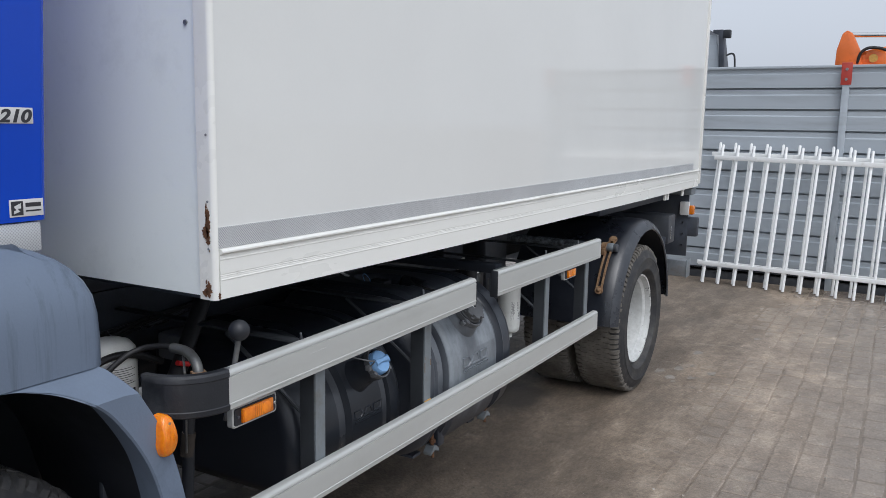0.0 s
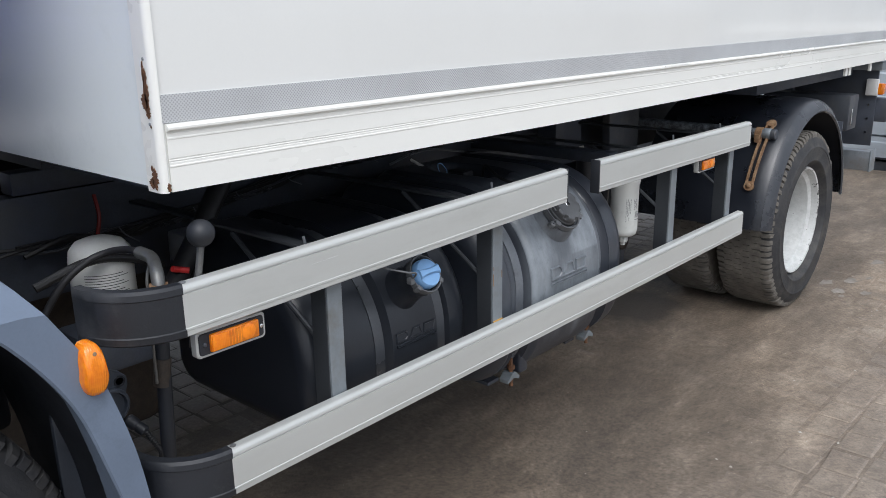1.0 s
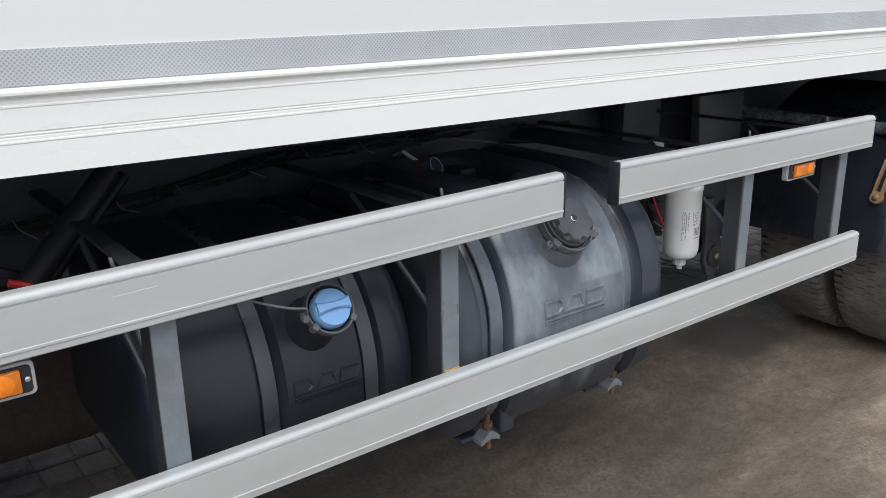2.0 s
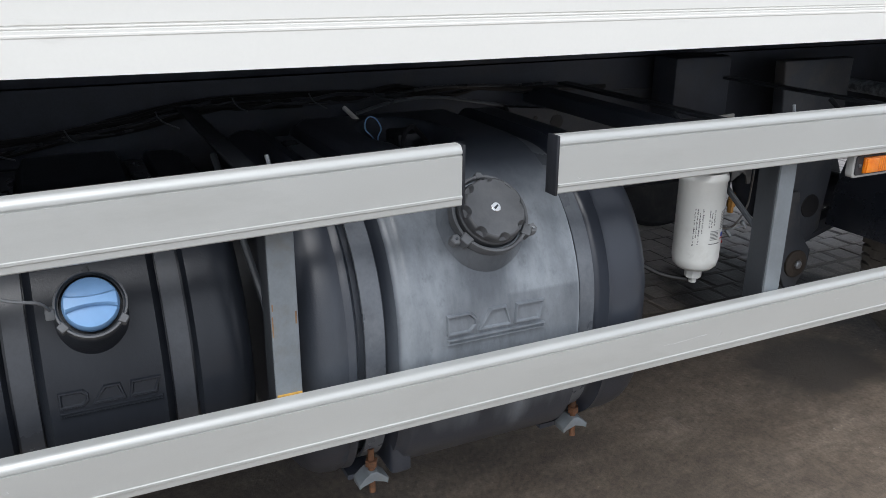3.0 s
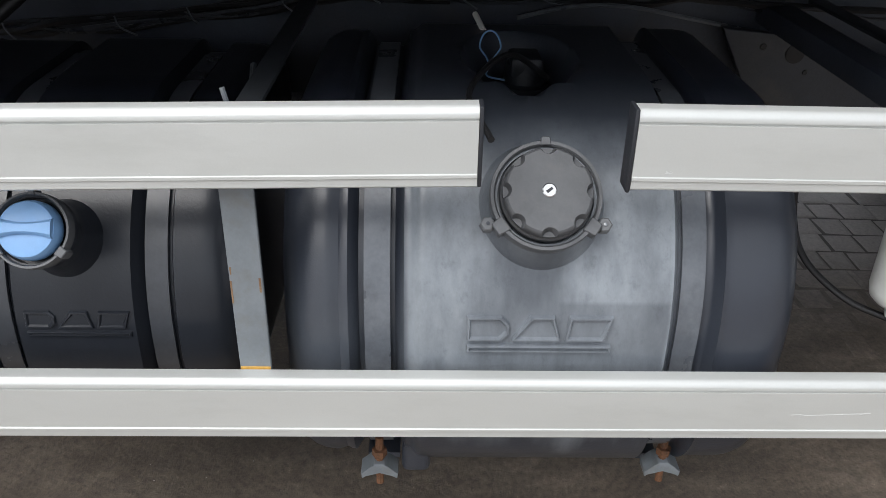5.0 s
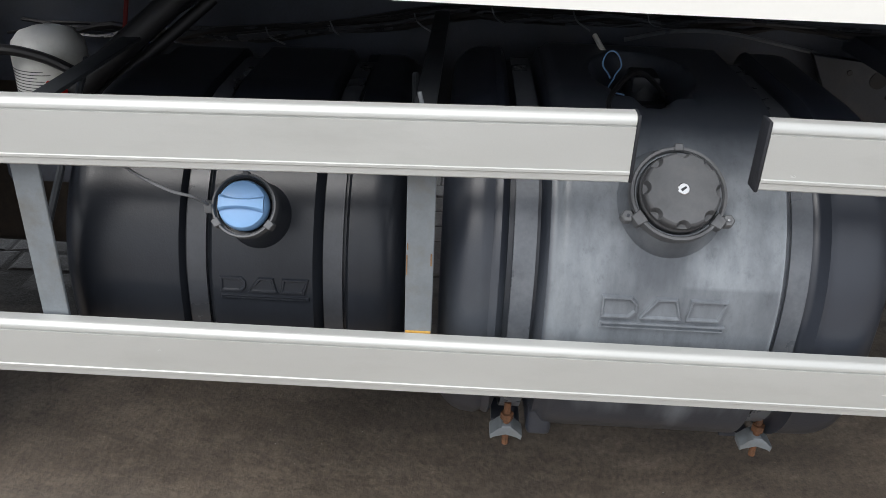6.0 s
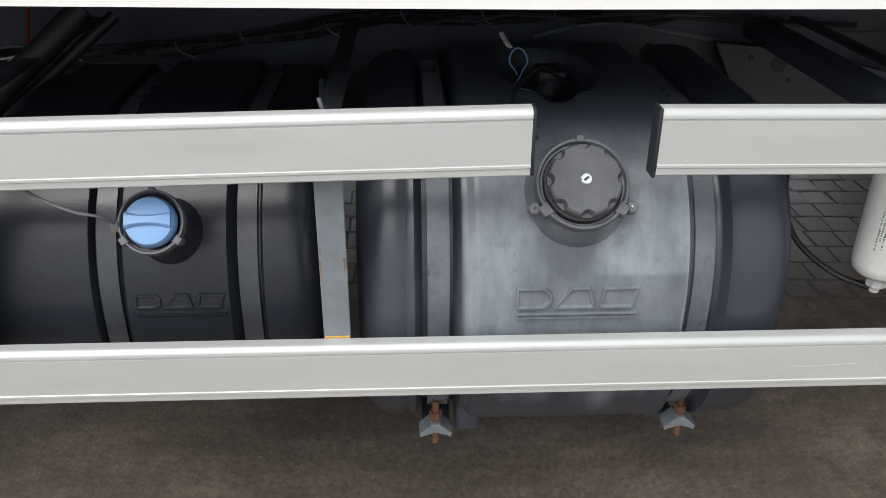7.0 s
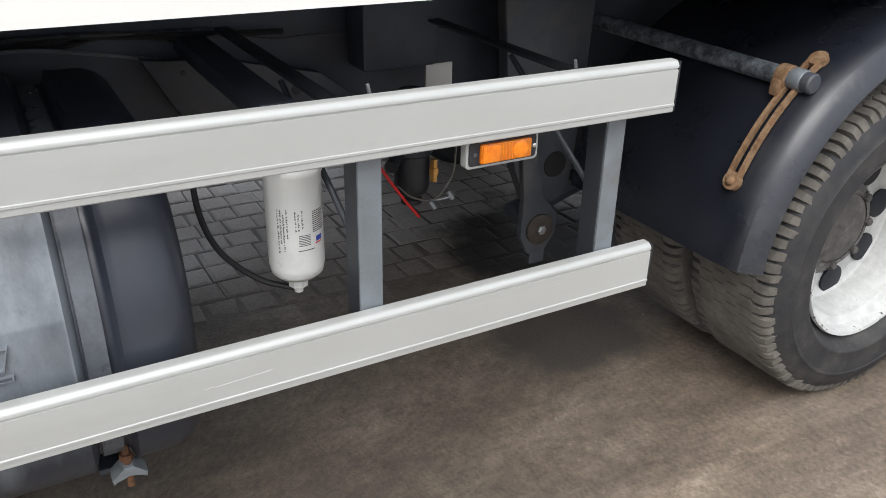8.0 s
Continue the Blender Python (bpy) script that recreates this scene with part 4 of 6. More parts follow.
def wheel(parent, xo, y, z, r, width, rim_r, side=1, dual=False, name="wheel"):
    """A tyre with cut tread on a dished steel rim; xo: the plane of its outer face, side: +1 when that face looks to +x."""
    s = side
    ax = (-s, 0, 0)
    seg = 72
    o = (xo, y, z)
    bulge = 0.012
    prof = [(rim_r - 0.006, 0.040), (rim_r + 0.010, 0.028), (rim_r + 0.022, 0.008), (rim_r + 0.030, -bulge * 0.3), (rim_r + 0.033, -bulge * 0.4 - 0.002), (rim_r + 0.038, -bulge * 0.5 - 0.002), (rim_r + 0.041, -bulge * 0.55), (rim_r + 0.075, -bulge), (r - 0.078, -bulge), (r - 0.076, -bulge - 0.0018),
            (r - 0.071, -bulge - 0.0018), (r - 0.069, -bulge * 0.95), (r - 0.055, -bulge * 0.7),
            (r - 0.03, 0.003), (r - 0.016, 0.02), (r - 0.012, 0.035), (r - 0.012, width - 0.035), (r - 0.016, width - 0.02), (r - 0.03, width - 0.003), (rim_r + 0.07, width + bulge),
            (rim_r, width - 0.02), (rim_r - 0.006, width * 0.5)]
    wl_ = part(name, turned(prof + prof[:1], o, ax, seg, cap=False), M["tyre"], parent, "muddy truck wheel with white steel rim", 40)
    tb = tread_blocks(xo, y, z, r, width, s)
    part("tread", tb, M["tread" if side > 0 and y > 0 else "tyre"], wl_, "dust-caked tread blocks")
    deep = 0.148
    rp = [(rim_r - 0.006, 0.042), (rim_r + 0.001, 0.026), (rim_r - 0.002, 0.018), (rim_r - 0.010, 0.020), (rim_r - 0.014, 0.034), (rim_r - 0.018, 0.050), (rim_r - 0.038, 0.060),
          (rim_r - 0.043, 0.085), (rim_r - 0.05, deep), (rim_r - 0.075, deep + 0.014), (0.14, deep + 0.012), (0.11, deep - 0.01), (0.10, deep - 0.01), (0.10, width * 0.8), (rim_r - 0.02, width * 0.85)]
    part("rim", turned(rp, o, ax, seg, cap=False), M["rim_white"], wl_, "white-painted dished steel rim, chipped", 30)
    part("hub", turned([(0.105, deep + 0.02), (0.10, deep - 0.006), (0.088, deep - 0.014), (0.07, deep - 0.020), (0.05, deep - 0.022), (0.01, deep - 0.022)], o, ax, 32), M["hub_grime"], wl_)
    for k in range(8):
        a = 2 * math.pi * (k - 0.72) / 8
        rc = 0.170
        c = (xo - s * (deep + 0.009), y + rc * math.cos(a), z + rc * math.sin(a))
        # black disc laid on the rim for the dark of the open hole
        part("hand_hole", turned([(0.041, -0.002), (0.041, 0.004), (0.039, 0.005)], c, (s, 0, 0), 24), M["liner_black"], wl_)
    for k in range(8):
        a = 2 * math.pi * (k + 0.5) / 8
        a += math.pi / 8
        c = (xo - s * (deep - 0.004), y + 0.108 * math.cos(a), z + 0.108 * math.sin(a))
        part("wheel_nut", turned([(0.016, -0.006), (0.016, 0.004), (0.012, 0.004), (0.012, 0.014), (0.009, 0.017)], c, (s, 0, 0), 6), M["hub_grime"], wl_, smooth=20)
    return wl_


WY, WZ, WR = 2.13, 0.390, 0.427
wheel(truck, -0.022, WY, WZ, WR, 0.262, 0.257, 1, name="rear_wheel")
inner = bmesh.new()
turned([(0.25, 0.0), (0.33, -0.01), (WR - 0.03, 0.004), (WR - 0.012, 0.03), (WR - 0.012, 0.23), (WR - 0.03, 0.255), (0.33, 0.27), (0.25, 0.25)], (-0.325, WY, WZ), (-1, 0, 0), 64, inner)
inner_tyre = part("inner_tyre", inner, M["tread"], truck, "dusty inner tyre of the twin rear wheels")
part("tread", tread_blocks(-0.325, WY, WZ, WR, 0.262, 1, 6), M["tread"], inner_tyre, "dust-caked tread blocks")
for xo in (-1.96, -2.275):
    far = bmesh.new()
    turned([(0.05, 0.1), (0.25, 0.0), (0.33, -0.01), (WR - 0.03, 0.004), (WR - 0.006, 0.03), (WR - 0.006, 0.23), (WR - 0.03, 0.255), (0.33, 0.27), (0.25, 0.25), (0.05, 0.2)], (xo, WY, WZ), (-1, 0, 0), 48, far)
    part("far_tyre", far, M["tyre"], truck, "black rear tyre on the far side")
part("rear_axle", rod((-0.4, WY, WZ), (-2.1, WY, WZ), 0.07, 20), M["frame_black"], chassis)
part("differential", turned([(0.05, -0.2), (0.17, -0.12), (0.2, 0.0), (0.17, 0.12), (0.05, 0.2)], (-1.285, WY, WZ), (0, 1, 0), 24), M["frame_black"], chassis)
for x in (-0.72, -1.85):
    part("leaf_spring", hose([(x, 1.46, 0.345), (x, 1.75, 0.43), (x, WY, 0.50), (x, 2.5, 0.46), (x, 2.85, 0.42)], 0.035, 8), M["frame_black"], chassis)
FY, FX = -1.745, -0.20
wheel(truck, FX, FY, 0.408, WR, 0.262, 0.257, 1, name="front_wheel")

# rear mudguard
GC = (WY, 0.420)
mg = bmesh.new()
rings = []
n_arc = 40
for k in range(n_arc + 1):
    a = radians(177 - k * (177 - 2) / n_arc)
    ca, sa = math.cos(a), math.sin(a)
    ring = []
    for x, r in ((-0.010, 0.486), (-0.004, 0.492), (-0.006, 0.502), (-0.022, 0.526), (-0.048, 0.544), (-0.10, 0.5495), (-0.30, 0.550), (-0.62, 0.550), (-0.62, 0.542), (-0.30, 0.540), (-0.034, 0.532), (-0.020, 0.516), (-0.018, 0.494)):
        ring.append((x, GC[0] + r * ca, GC[1] + r * sa))
    rings.append(ring)
loft(mg, rings)
guard = part("mudguard", mg, M["guard_black"], truck, "black plastic mudguard over the twin rear wheels", 40)
lp = bmesh.new()
rings = []
for k in range(n_arc + 1):
    a = radians(177 - k * (177 - 2) / n_arc)
    ca, sa = math.cos(a), math.sin(a)
    rings.append([(x, GC[0] + r * ca, GC[1] + r * sa) for x, r in ((-0.009, 0.4855), (-0.0028, 0.4915), (-0.0046, 0.502), (-0.0206, 0.5275), (-0.036, 0.538), (-0.038, 0.534), (-0.024, 0.522), (-0.010, 0.500))])
loft(lp, rings)
# paler lip carries the painted sheen
part("guard_lip", lp, M["guard_lip"], guard, "rolled lip of the mudguard", 40)
part("guard_tube", rod((-0.092, 1.752, 0.843), (-0.84, 1.738, 0.856), 0.0215, 16), M["pipe_flaked"], guard, "flaking grey steel support tube")
part("tube_sleeve", turned([(0.0225, 0), (0.0245, 0.004), (0.0245, 0.030), (0.022, 0.034)], (-0.118, 1.753, 0.845), (1, 0, -0.03), 16), M["galvanised"], guard, "pale flaked sleeve")
part("tube_cap", turned([(0.0225, 0), (0.0225, 0.02), (0.019, 0.024)], (-0.086, 1.753, 0.844), (1, 0, -0.03), 16), M["hanger_grey"], guard)
# slotted rusty strap on the guard
def strap_point(a, r, x):
    return Vector((x, GC[0] + r * math.cos(a), GC[1] + r * math.sin(a)))


a_lo, a_hi = radians(157.5), radians(124.5)
sb = bmesh.new()
for x0, x1 in ((-0.128, -0.119), (-0.102, -0.093)):
    rings = []
    for k in range(13):
        a = a_lo + (a_hi - a_lo) * k / 12
        rings.append([strap_point(a, 0.554, x0), strap_point(a, 0.554, x1), strap_point(a, 0.566, x1), strap_point(a, 0.566, x0)])
    loft(sb, rings)
for a in (a_lo, a_hi):
    turned([(0.021, 0), (0.021, 0.014)], strap_point(a, 0.552, -0.110), strap_point(a, 1, 0) - strap_point(a, 0, 0), 16, sb)
part("guard_strap", sb, M["rust"], guard, "rusty slotted steel strap")
part("strap_bolt", turned([(0.0115, 0), (0.0115, 0.006), (0.009, 0.011), (0.003, 0.013)], strap_point(a_lo, 0.564, -0.110), strap_point(a_lo, 1, 0) - strap_point(a_lo, 0, 0), 14), M["rust"], guard, smooth=50)
cb = bmesh.new()
turned([(0.0225, 0), (0.0275, 0.0015), (0.0275, 0.0285), (0.0225, 0.030)], (-0.150, 1.752, 0.844), (1, 0, -0.02), 20, cb)
block(-0.147, -0.123, 1.716, 1.736, 0.806, 0.842, 0.005, 2, cb)
part("tube_clamp", cb, M["rust"], guard, "rusty tube clamp")


# ---- side guard ----
def bar(y0, y1, top, h, bow=0.0, steps=10):
    """Extruded aluminium plank: rounded top, thin groove, raised lip near its foot."""
    sec = [(-0.024, 0.0), (-0.002, 0.0), (0.0, 0.002), (0.0, 0.0105), (0.0018, 0.012), (0.0018, 0.0155), (0.0, 0.0165), (0.0, h - 0.0162), (-0.0026, h - 0.0156),
           (-0.0026, h - 0.0132), (0.0, h - 0.0126), (0.0, h - 0.0085), (-0.0010, h - 0.0060), (-0.0036, h - 0.0028), (-0.0066, h - 0.0008), (-0.0095, h), (-0.024, h)]
    b = bmesh.new()
    rings = []
    for k in range(steps + 1):
        t = k / steps
        y = y0 + (y1 - y0) * t
        z = top(t) - h + bow * 4 * t * (1 - t)
        rings.append([(x, y, z + zz) for x, zz in sec])
    return loft(b, rings)


H = 0.0925
side_guard = part("side_guard", bar(-1.178, 0.0, lambda t: 0.936 + 0.024 * t, H), M["aluminium"], truck, "side underrun guard of grey anodised aluminium planks", 25)
part("plank", bar(0.170, 1.290, lambda t: 0.9585 - 0.006 * t, H), M["aluminium"], side_guard, "grey anodised aluminium plank", 25)
part("plank", bar(-1.113, 1.287, lambda t: 0.5975 + 0.002 * t, H), M["aluminium"], side_guard, "grey anodised aluminium plank with scratches", 25)
part("end_cap", block(-0.029, 0.0012, 0.1645, 0.1698, 0.863, 0.9600, 0.002), M["black_cap"], side_guard)
part("end_cap", block(-0.028, 0.0012, 0.0005, 0.005, 0.868, 0.9605, 0.0015), M["black_cap"], side_guard)
for y, z in ((1.292, 0.9525), (1.289, 0.5995)):
    part("end_cap", block(-0.027, -0.0005, y - 0.001, y + 0.003, z - H + 0.001, z - 0.001, 0.001), M["black_cap"], side_guard)


def nose(y_join, y_tip, x_in, z0, z1):
    """Curved black end piece that turns the plank's front end inwards."""
    b = bmesh.new()
    outer, n = [], 14
    depth = y_join - y_tip
    for k in range(n + 1):
        a = radians(90 * k / n)
        outer.append((x_in + (0.002 - x_in) * math.cos(a) ** 0.95 if k < n else x_in, y_join - depth * math.sin(a)))
    inner_ = [(x_in + (x - x_in) * 0.87, y_join + (y - y_join) * 0.87) for x, y in outer]
    poly = outer + inner_[::-1]
    h = z1 - z0
    rings = []
    for zz, s in ((z0, 0.006), (z0 + 0.004, 0.001), (z0 + h * 0.16, 0.0), (z0 + h * 0.18, 0.002), (z0 + h * 0.82, 0.002), (z0 + h * 0.84, 0.0), (z1 - 0.005, 0.001), (z1, 0.006)):
        rings.append([(x - s, y + s * 0.5, zz) for x, y in poly])
    return loft(b, rings)


part("nose_piece", nose(-1.177, -1.305, -0.13, 0.842, 0.938), M["black_cap"], side_guard, "curved black plastic end piece", 40)
part("nose_piece", nose(-1.112, -1.245, -0.13, 0.503, 0.600), M["black_cap"], side_guard, "curved black plastic end piece, cracked on top", 40)
for y, z in ((-1.168, 0.9365), (-1.10, 0.5985)):
    part("bolt", turned([(0.006, 0), (0.006, 0.002), (0.003, 0.003)], (-0.014, y, z), (0, 0, 1), 10), M["steel_grey"], side_guard)


def bracket(y, arm=True):
    post = bmesh.new()
    w = 0.020
    block(-0.034, -0.028, y - w, y + w, 0.515, 0.925, 0.001, 1, post)
    p = part("bracket_post", post, M["galvanised"], side_guard, "galvanised angle post, stained at its foot", 20)
    part("post_web", block(-0.082, -0.0345, y - w, y - w + 0.006, 0.515, 0.925, 0.001, 1), M["steel_dark"], side_guard, "dark web of the post")
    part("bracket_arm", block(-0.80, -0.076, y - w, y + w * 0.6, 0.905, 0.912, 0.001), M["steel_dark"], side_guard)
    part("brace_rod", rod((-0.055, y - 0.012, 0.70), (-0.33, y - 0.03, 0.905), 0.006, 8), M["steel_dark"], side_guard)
    return p


for y in (-0.821, -0.272, 0.709, 1.190):
    bracket(y)
part("paint_mark", block(-0.0279, -0.0262, -0.291, -0.253, 0.580, 0.600), M["yellow_paint"], side_guard, "ochre paint at the post's foot")
for y, z, w, h in ((-0.2555, 0.722, 0.0012, 0.010), (-0.2905, 0.712, 0.0010, 0.016), (-0.2895, 0.742, 0.0008, 0.005)):
    part("rust_stain", block(-0.0282, -0.0274, y - w, y + w, z - h, z + h), M["rust"], side_guard)
for y, z in ((-0.275, 0.957), (-0.875, 0.945), (0.72, 0.958), (1.10, 0.957)):
    part("pin", rod((-0.045, y, z - 0.012), (-0.045, y - 0.004, z + 0.006), 0.003, 6), M["steel_grey"], side_guard)
# scuffs: short bundles of fine bare lines rubbed into the planks
rng = random.Random(31)
for (y0, z0, y1, z1) in ((0.42, 0.548, 0.56, 0.553), (0.555, 0.538, 0.562, 0.552), (-0.90, 0.905, -0.83, 0.908), (0.86, 0.565, 0.875, 0.562), (-0.36, 0.878, -0.355, 0.878), (0.205, 0.888, 0.215, 0.886), (1.02, 0.56, 1.08, 0.567), (-0.66, 0.560, -0.655, 0.559)):
    sc = bmesh.new()
    for k in range(4):
        u0, u1 = sorted((rng.random(), rng.random()))
        dz = rng.uniform(-0.003, 0.003)
        rod((-0.00012, y0 + (y1 - y0) * u0, z0 + (z1 - z0) * u0 + dz), (-0.00012, y0 + (y1 - y0) * u1, z0 + (z1 - z0) * u1 + dz * 0.6), 0.00024, 4, sc)
    part("scratch", sc, M["bare_scratch"], side_guard)


# ---- side marker lamps ----
def marker_lamp(y0, y1, z0, z1, parent):
    """A grey frame with round corners; behind it a black seat, an amber lens with a bright reflex block at one end and a bulb window at the other."""
    xm, w, zc = -0.034, y1 - y0, (z0 + z1) / 2

    def plate(x_a, x_b, inset, r):
        poly = []
        for cy, cz, a0 in ((y1 - inset - r, z1 - inset - r, 0), (y0 + inset + r, z1 - inset - r, 90), (y0 + inset + r, z0 + inset + r, 180), (y1 - inset - r, z0 + inset + r, 270)):
            poly += [(cy + r * math.cos(radians(a0 + q * 22.5)), cz + r * math.sin(radians(a0 + q * 22.5))) for q in range(5)]
        bm_ = bmesh.new()
        loft(bm_, [[(x_a, p, q) for p, q in poly], [(x_b - 0.0015, p, q) for p, q in poly], [(x_b, y0 + (p - y0) * 0.985 + 0.0075 * w, zc + (q - zc) * 0.955) for p, q in poly]])
        return bm_

    lamp = part("marker_lamp", plate(xm, xm + 0.016, 0.0, 0.008), M["lamp_frame"], parent, "amber side marker lamp in a grey frame")
    part("bezel", plate(xm + 0.012, xm + 0.0185, 0.0050, 0.006), M["black_cap"], lamp, "black seat of the lamp")
    lens = part("lens", block(xm + 0.016, xm + 0.025, y0 + 0.17 * w, y1 - 0.13 * w, z0 + 0.0085, z1 - 0.0085, 0.003), M["amber_deep"], lamp, "clear amber lens")
    part("reflex_block", block(xm + 0.0245, xm + 0.0275, y0 + 0.185 * w, y0 + 0.42 * w, z0 + 0.0105, z1 - 0.0105, 0.0015), M["amber"], lens, "bright reflex block")
    part("bulb_window", turned([(0.0150, -0.002), (0.0148, 0.0005), (0.011, 0.0018), (0.002, 0.0022)], (xm + 0.025, y1 - 0.29 * w, zc), (1, 0, 0), 24), M["amber"], lens)
    for k in range(4):
        yy = y0 + (0.455 + 0.045 * k) * w
        part("rib", block(xm + 0.0245, xm + 0.0256, yy, yy + 0.0022, z0 + 0.0105, z1 - 0.0105, 0.0005, 1), M["amber"], lens)
    for yy, mat in ((y0 + 0.105 * w, "hanger_grey"), (y1 - 0.075 * w, "chrome")):
        part("screw", turned([(0.004, 0), (0.004, 0.002), (0.002, 0.003)], (xm + 0.0185, yy, zc), (1, 0, 0), 8), M[mat], lamp)
    part("lamp_bracket", block(xm - 0.02, xm, y0 + 0.3 * w, y0 + 0.7 * w, z0 + 0.01, 0.90), M["galvanised"], lamp)
    return lamp


marker_lamp(-1.152, -1.004, 0.787, 0.838, truck)
marker_lamp(0.872, 1.012, 0.812, 0.862, truck)


# ---- moulded tanks ----
class Section:
    """Cross-section of a moulded tank: a box with four round corners."""

    def __init__(self, xf, xb, zb, zt, r_ft, r_fb, r_b):
        self.xf, self.xb, self.zb, self.zt, self.r_ft, self.r_fb, self.r_b = xf, xb, zb, zt, r_ft, r_fb, r_b

    def ring(self, inset, n=12):
        out = []
        for cx, cz, r, a0 in ((self.xf - self.r_fb, self.zb + self.r_fb, self.r_fb, -90), (self.xf - self.r_ft, self.zt - self.r_ft, self.r_ft, 0),
                              (self.xb + self.r_b, self.zt - self.r_b, self.r_b, 90), (self.xb + self.r_b, self.zb + self.r_b, self.r_b, 180)):
            rr = max(r - inset, 0.004)
            for k in range(n + 1):
                a = radians(a0 + 90 * k / n)
                out.append([cx + rr * math.cos(a), cz + rr * math.sin(a)])
            if a0 == 0:  # extra points along the top
                x0, x1 = cx, self.xb + self.r_b
                for k in range(1, 40):
                    out.append([x0 + (x1 - x0) * k / 40, self.zt - inset])
        return out

    def front(self, z):
        """x of the outward face at height z."""
        if z > self.zt - self.r_ft:
            d = z - (self.zt - self.r_ft)
            return self.xf - self.r_ft + math.sqrt(max(0, self.r_ft ** 2 - d * d))
        if z < self.zb + self.r_fb:
            d = self.zb + self.r_fb - z
            return self.xf - self.r_fb + math.sqrt(max(0, self.r_fb ** 2 - d * d))
        return self.xf


def tank_body(sec, y0, y1, step, pocket=None, end_r=0.05):
    """step(y): how far the wall is set back there."""
    b = bmesh.new()
    rings = []
    ys = sorted(set([y0, y1] + [y0 + end_r * (1 - math.cos(radians(a))) for a in range(0, 91, 15)] + [y1 - end_r * (1 - math.cos(radians(a))) for a in range(0, 91, 15)]
                    + [round(y0 + end_r + k * 0.006, 4) for k in range(1, int((y1 - y0 - 2 * end_r) / 0.006))]))
    for y in ys:
        d = min(y - y0, y1 - y)
        e = end_r - math.sqrt(max(0, end_r ** 2 - (end_r - d) ** 2)) if d < end_r else 0.0
        ring = []
        for x, z in sec.ring(e + step(y)):
            if pocket and z > sec.zt - 0.05:
                px, py, rx, ry, deep = pocket
                q = ((x - px) / rx) ** 2 + ((y - py) / ry) ** 2
                if q < 1.3:
                    f = min(1.0, (1.3 - q) / 0.7)
                    z -= deep * f * f * (3 - 2 * f)
            ring.append((x, y, z))
        rings.append(ring)
    return loft(b, rings)


def groove(y, yc, half, depth, soft=0.012):
    d = abs(y - yc)
    if d <= half:
        return depth
    return depth * max(0.0, 1 - (d - half) / soft)


def band(sec, yc, w, inset, parent, a0=-90, a1=190, thick=0.005, mat="strap"):
    """A metal strap laid round the tank in its groove."""
    ring = sec.ring(inset, 16)
    n = len(ring)
    keep = [p for p in ring if p[0] > sec.xb + 0.12]
    b = bmesh.new()
    out = sec.ring(inset - thick, 16)
    outk = [o for o, p in zip(out, ring) if p[0] > sec.xb + 0.12]
    rings = []
    for (x, z), (xo, zo) in zip(keep, outk):
        rings.append([(x, yc - w, z), (x, yc + w, z), (xo, yc + w, zo), (xo, yc + w * 0.55, zo + 0.0), (xo, yc - w * 0.55, zo), (xo, yc - w, zo)])
    loft(b, rings)
    return part("tank_strap", b, M[mat], parent, "dark steel tank strap", 40)


def emblem(sec, y0, y1, z0, z1, parent, mat, proud):
    """The maker's mark: three plain raised shapes over a bar."""
    b = bmesh.new()
    w = (y1 - y0)

    def plate(poly):
        my, mz = sum(p[0] for p in poly) / len(poly), sum(p[1] for p in poly) / len(poly)

        def ring(off, inset):
            out = []
            for y, z in poly:
                yy = y - math.copysign(min(inset, abs(y - my) * 0.5), y - my)
                zz = z - math.copysign(min(inset, abs(z - mz) * 0.5), z - mz)
                out.append((sec.front(zz) + off, yy, zz))
            return out
        loft(b, [ring(-0.004, 0.0), ring(proud * 0.6, 0.0003), ring(proud, 0.0012), ring(proud, 0.0032), ring(proud * 0.25, 0.0050)])
    bar_h = (z1 - z0) * 0.20
    plate([(y0, z0), (y1, z0), (y1, z0 + bar_h), (y0, z0 + bar_h)])
    zl = z0 + (z1 - z0) * 0.33
    hh = z1 - zl
    # a block with a blunt end, a trapezium and a block with one slanted end
    plate([(y0, zl), (y0 + 0.24 * w, zl), (y0 + 0.29 * w, zl + 0.28 * hh), (y0 + 0.29 * w, zl + 0.72 * hh), (y0 + 0.24 * w, z1), (y0, z1)])
    plate([(y0 + 0.31 * w, zl), (y0 + 0.645 * w, zl), (y0 + 0.60 * w, z1), (y0 + 0.43 * w, z1)])
    plate([(y0 + 0.675 * w, zl), (y0 + 0.95 * w, zl), (y0 + 1.0 * w, z1), (y0 + 0.70 * w, z1)])
    return part("emblem", b, mat, parent, "raised plain emblem shapes over a bar", 30)


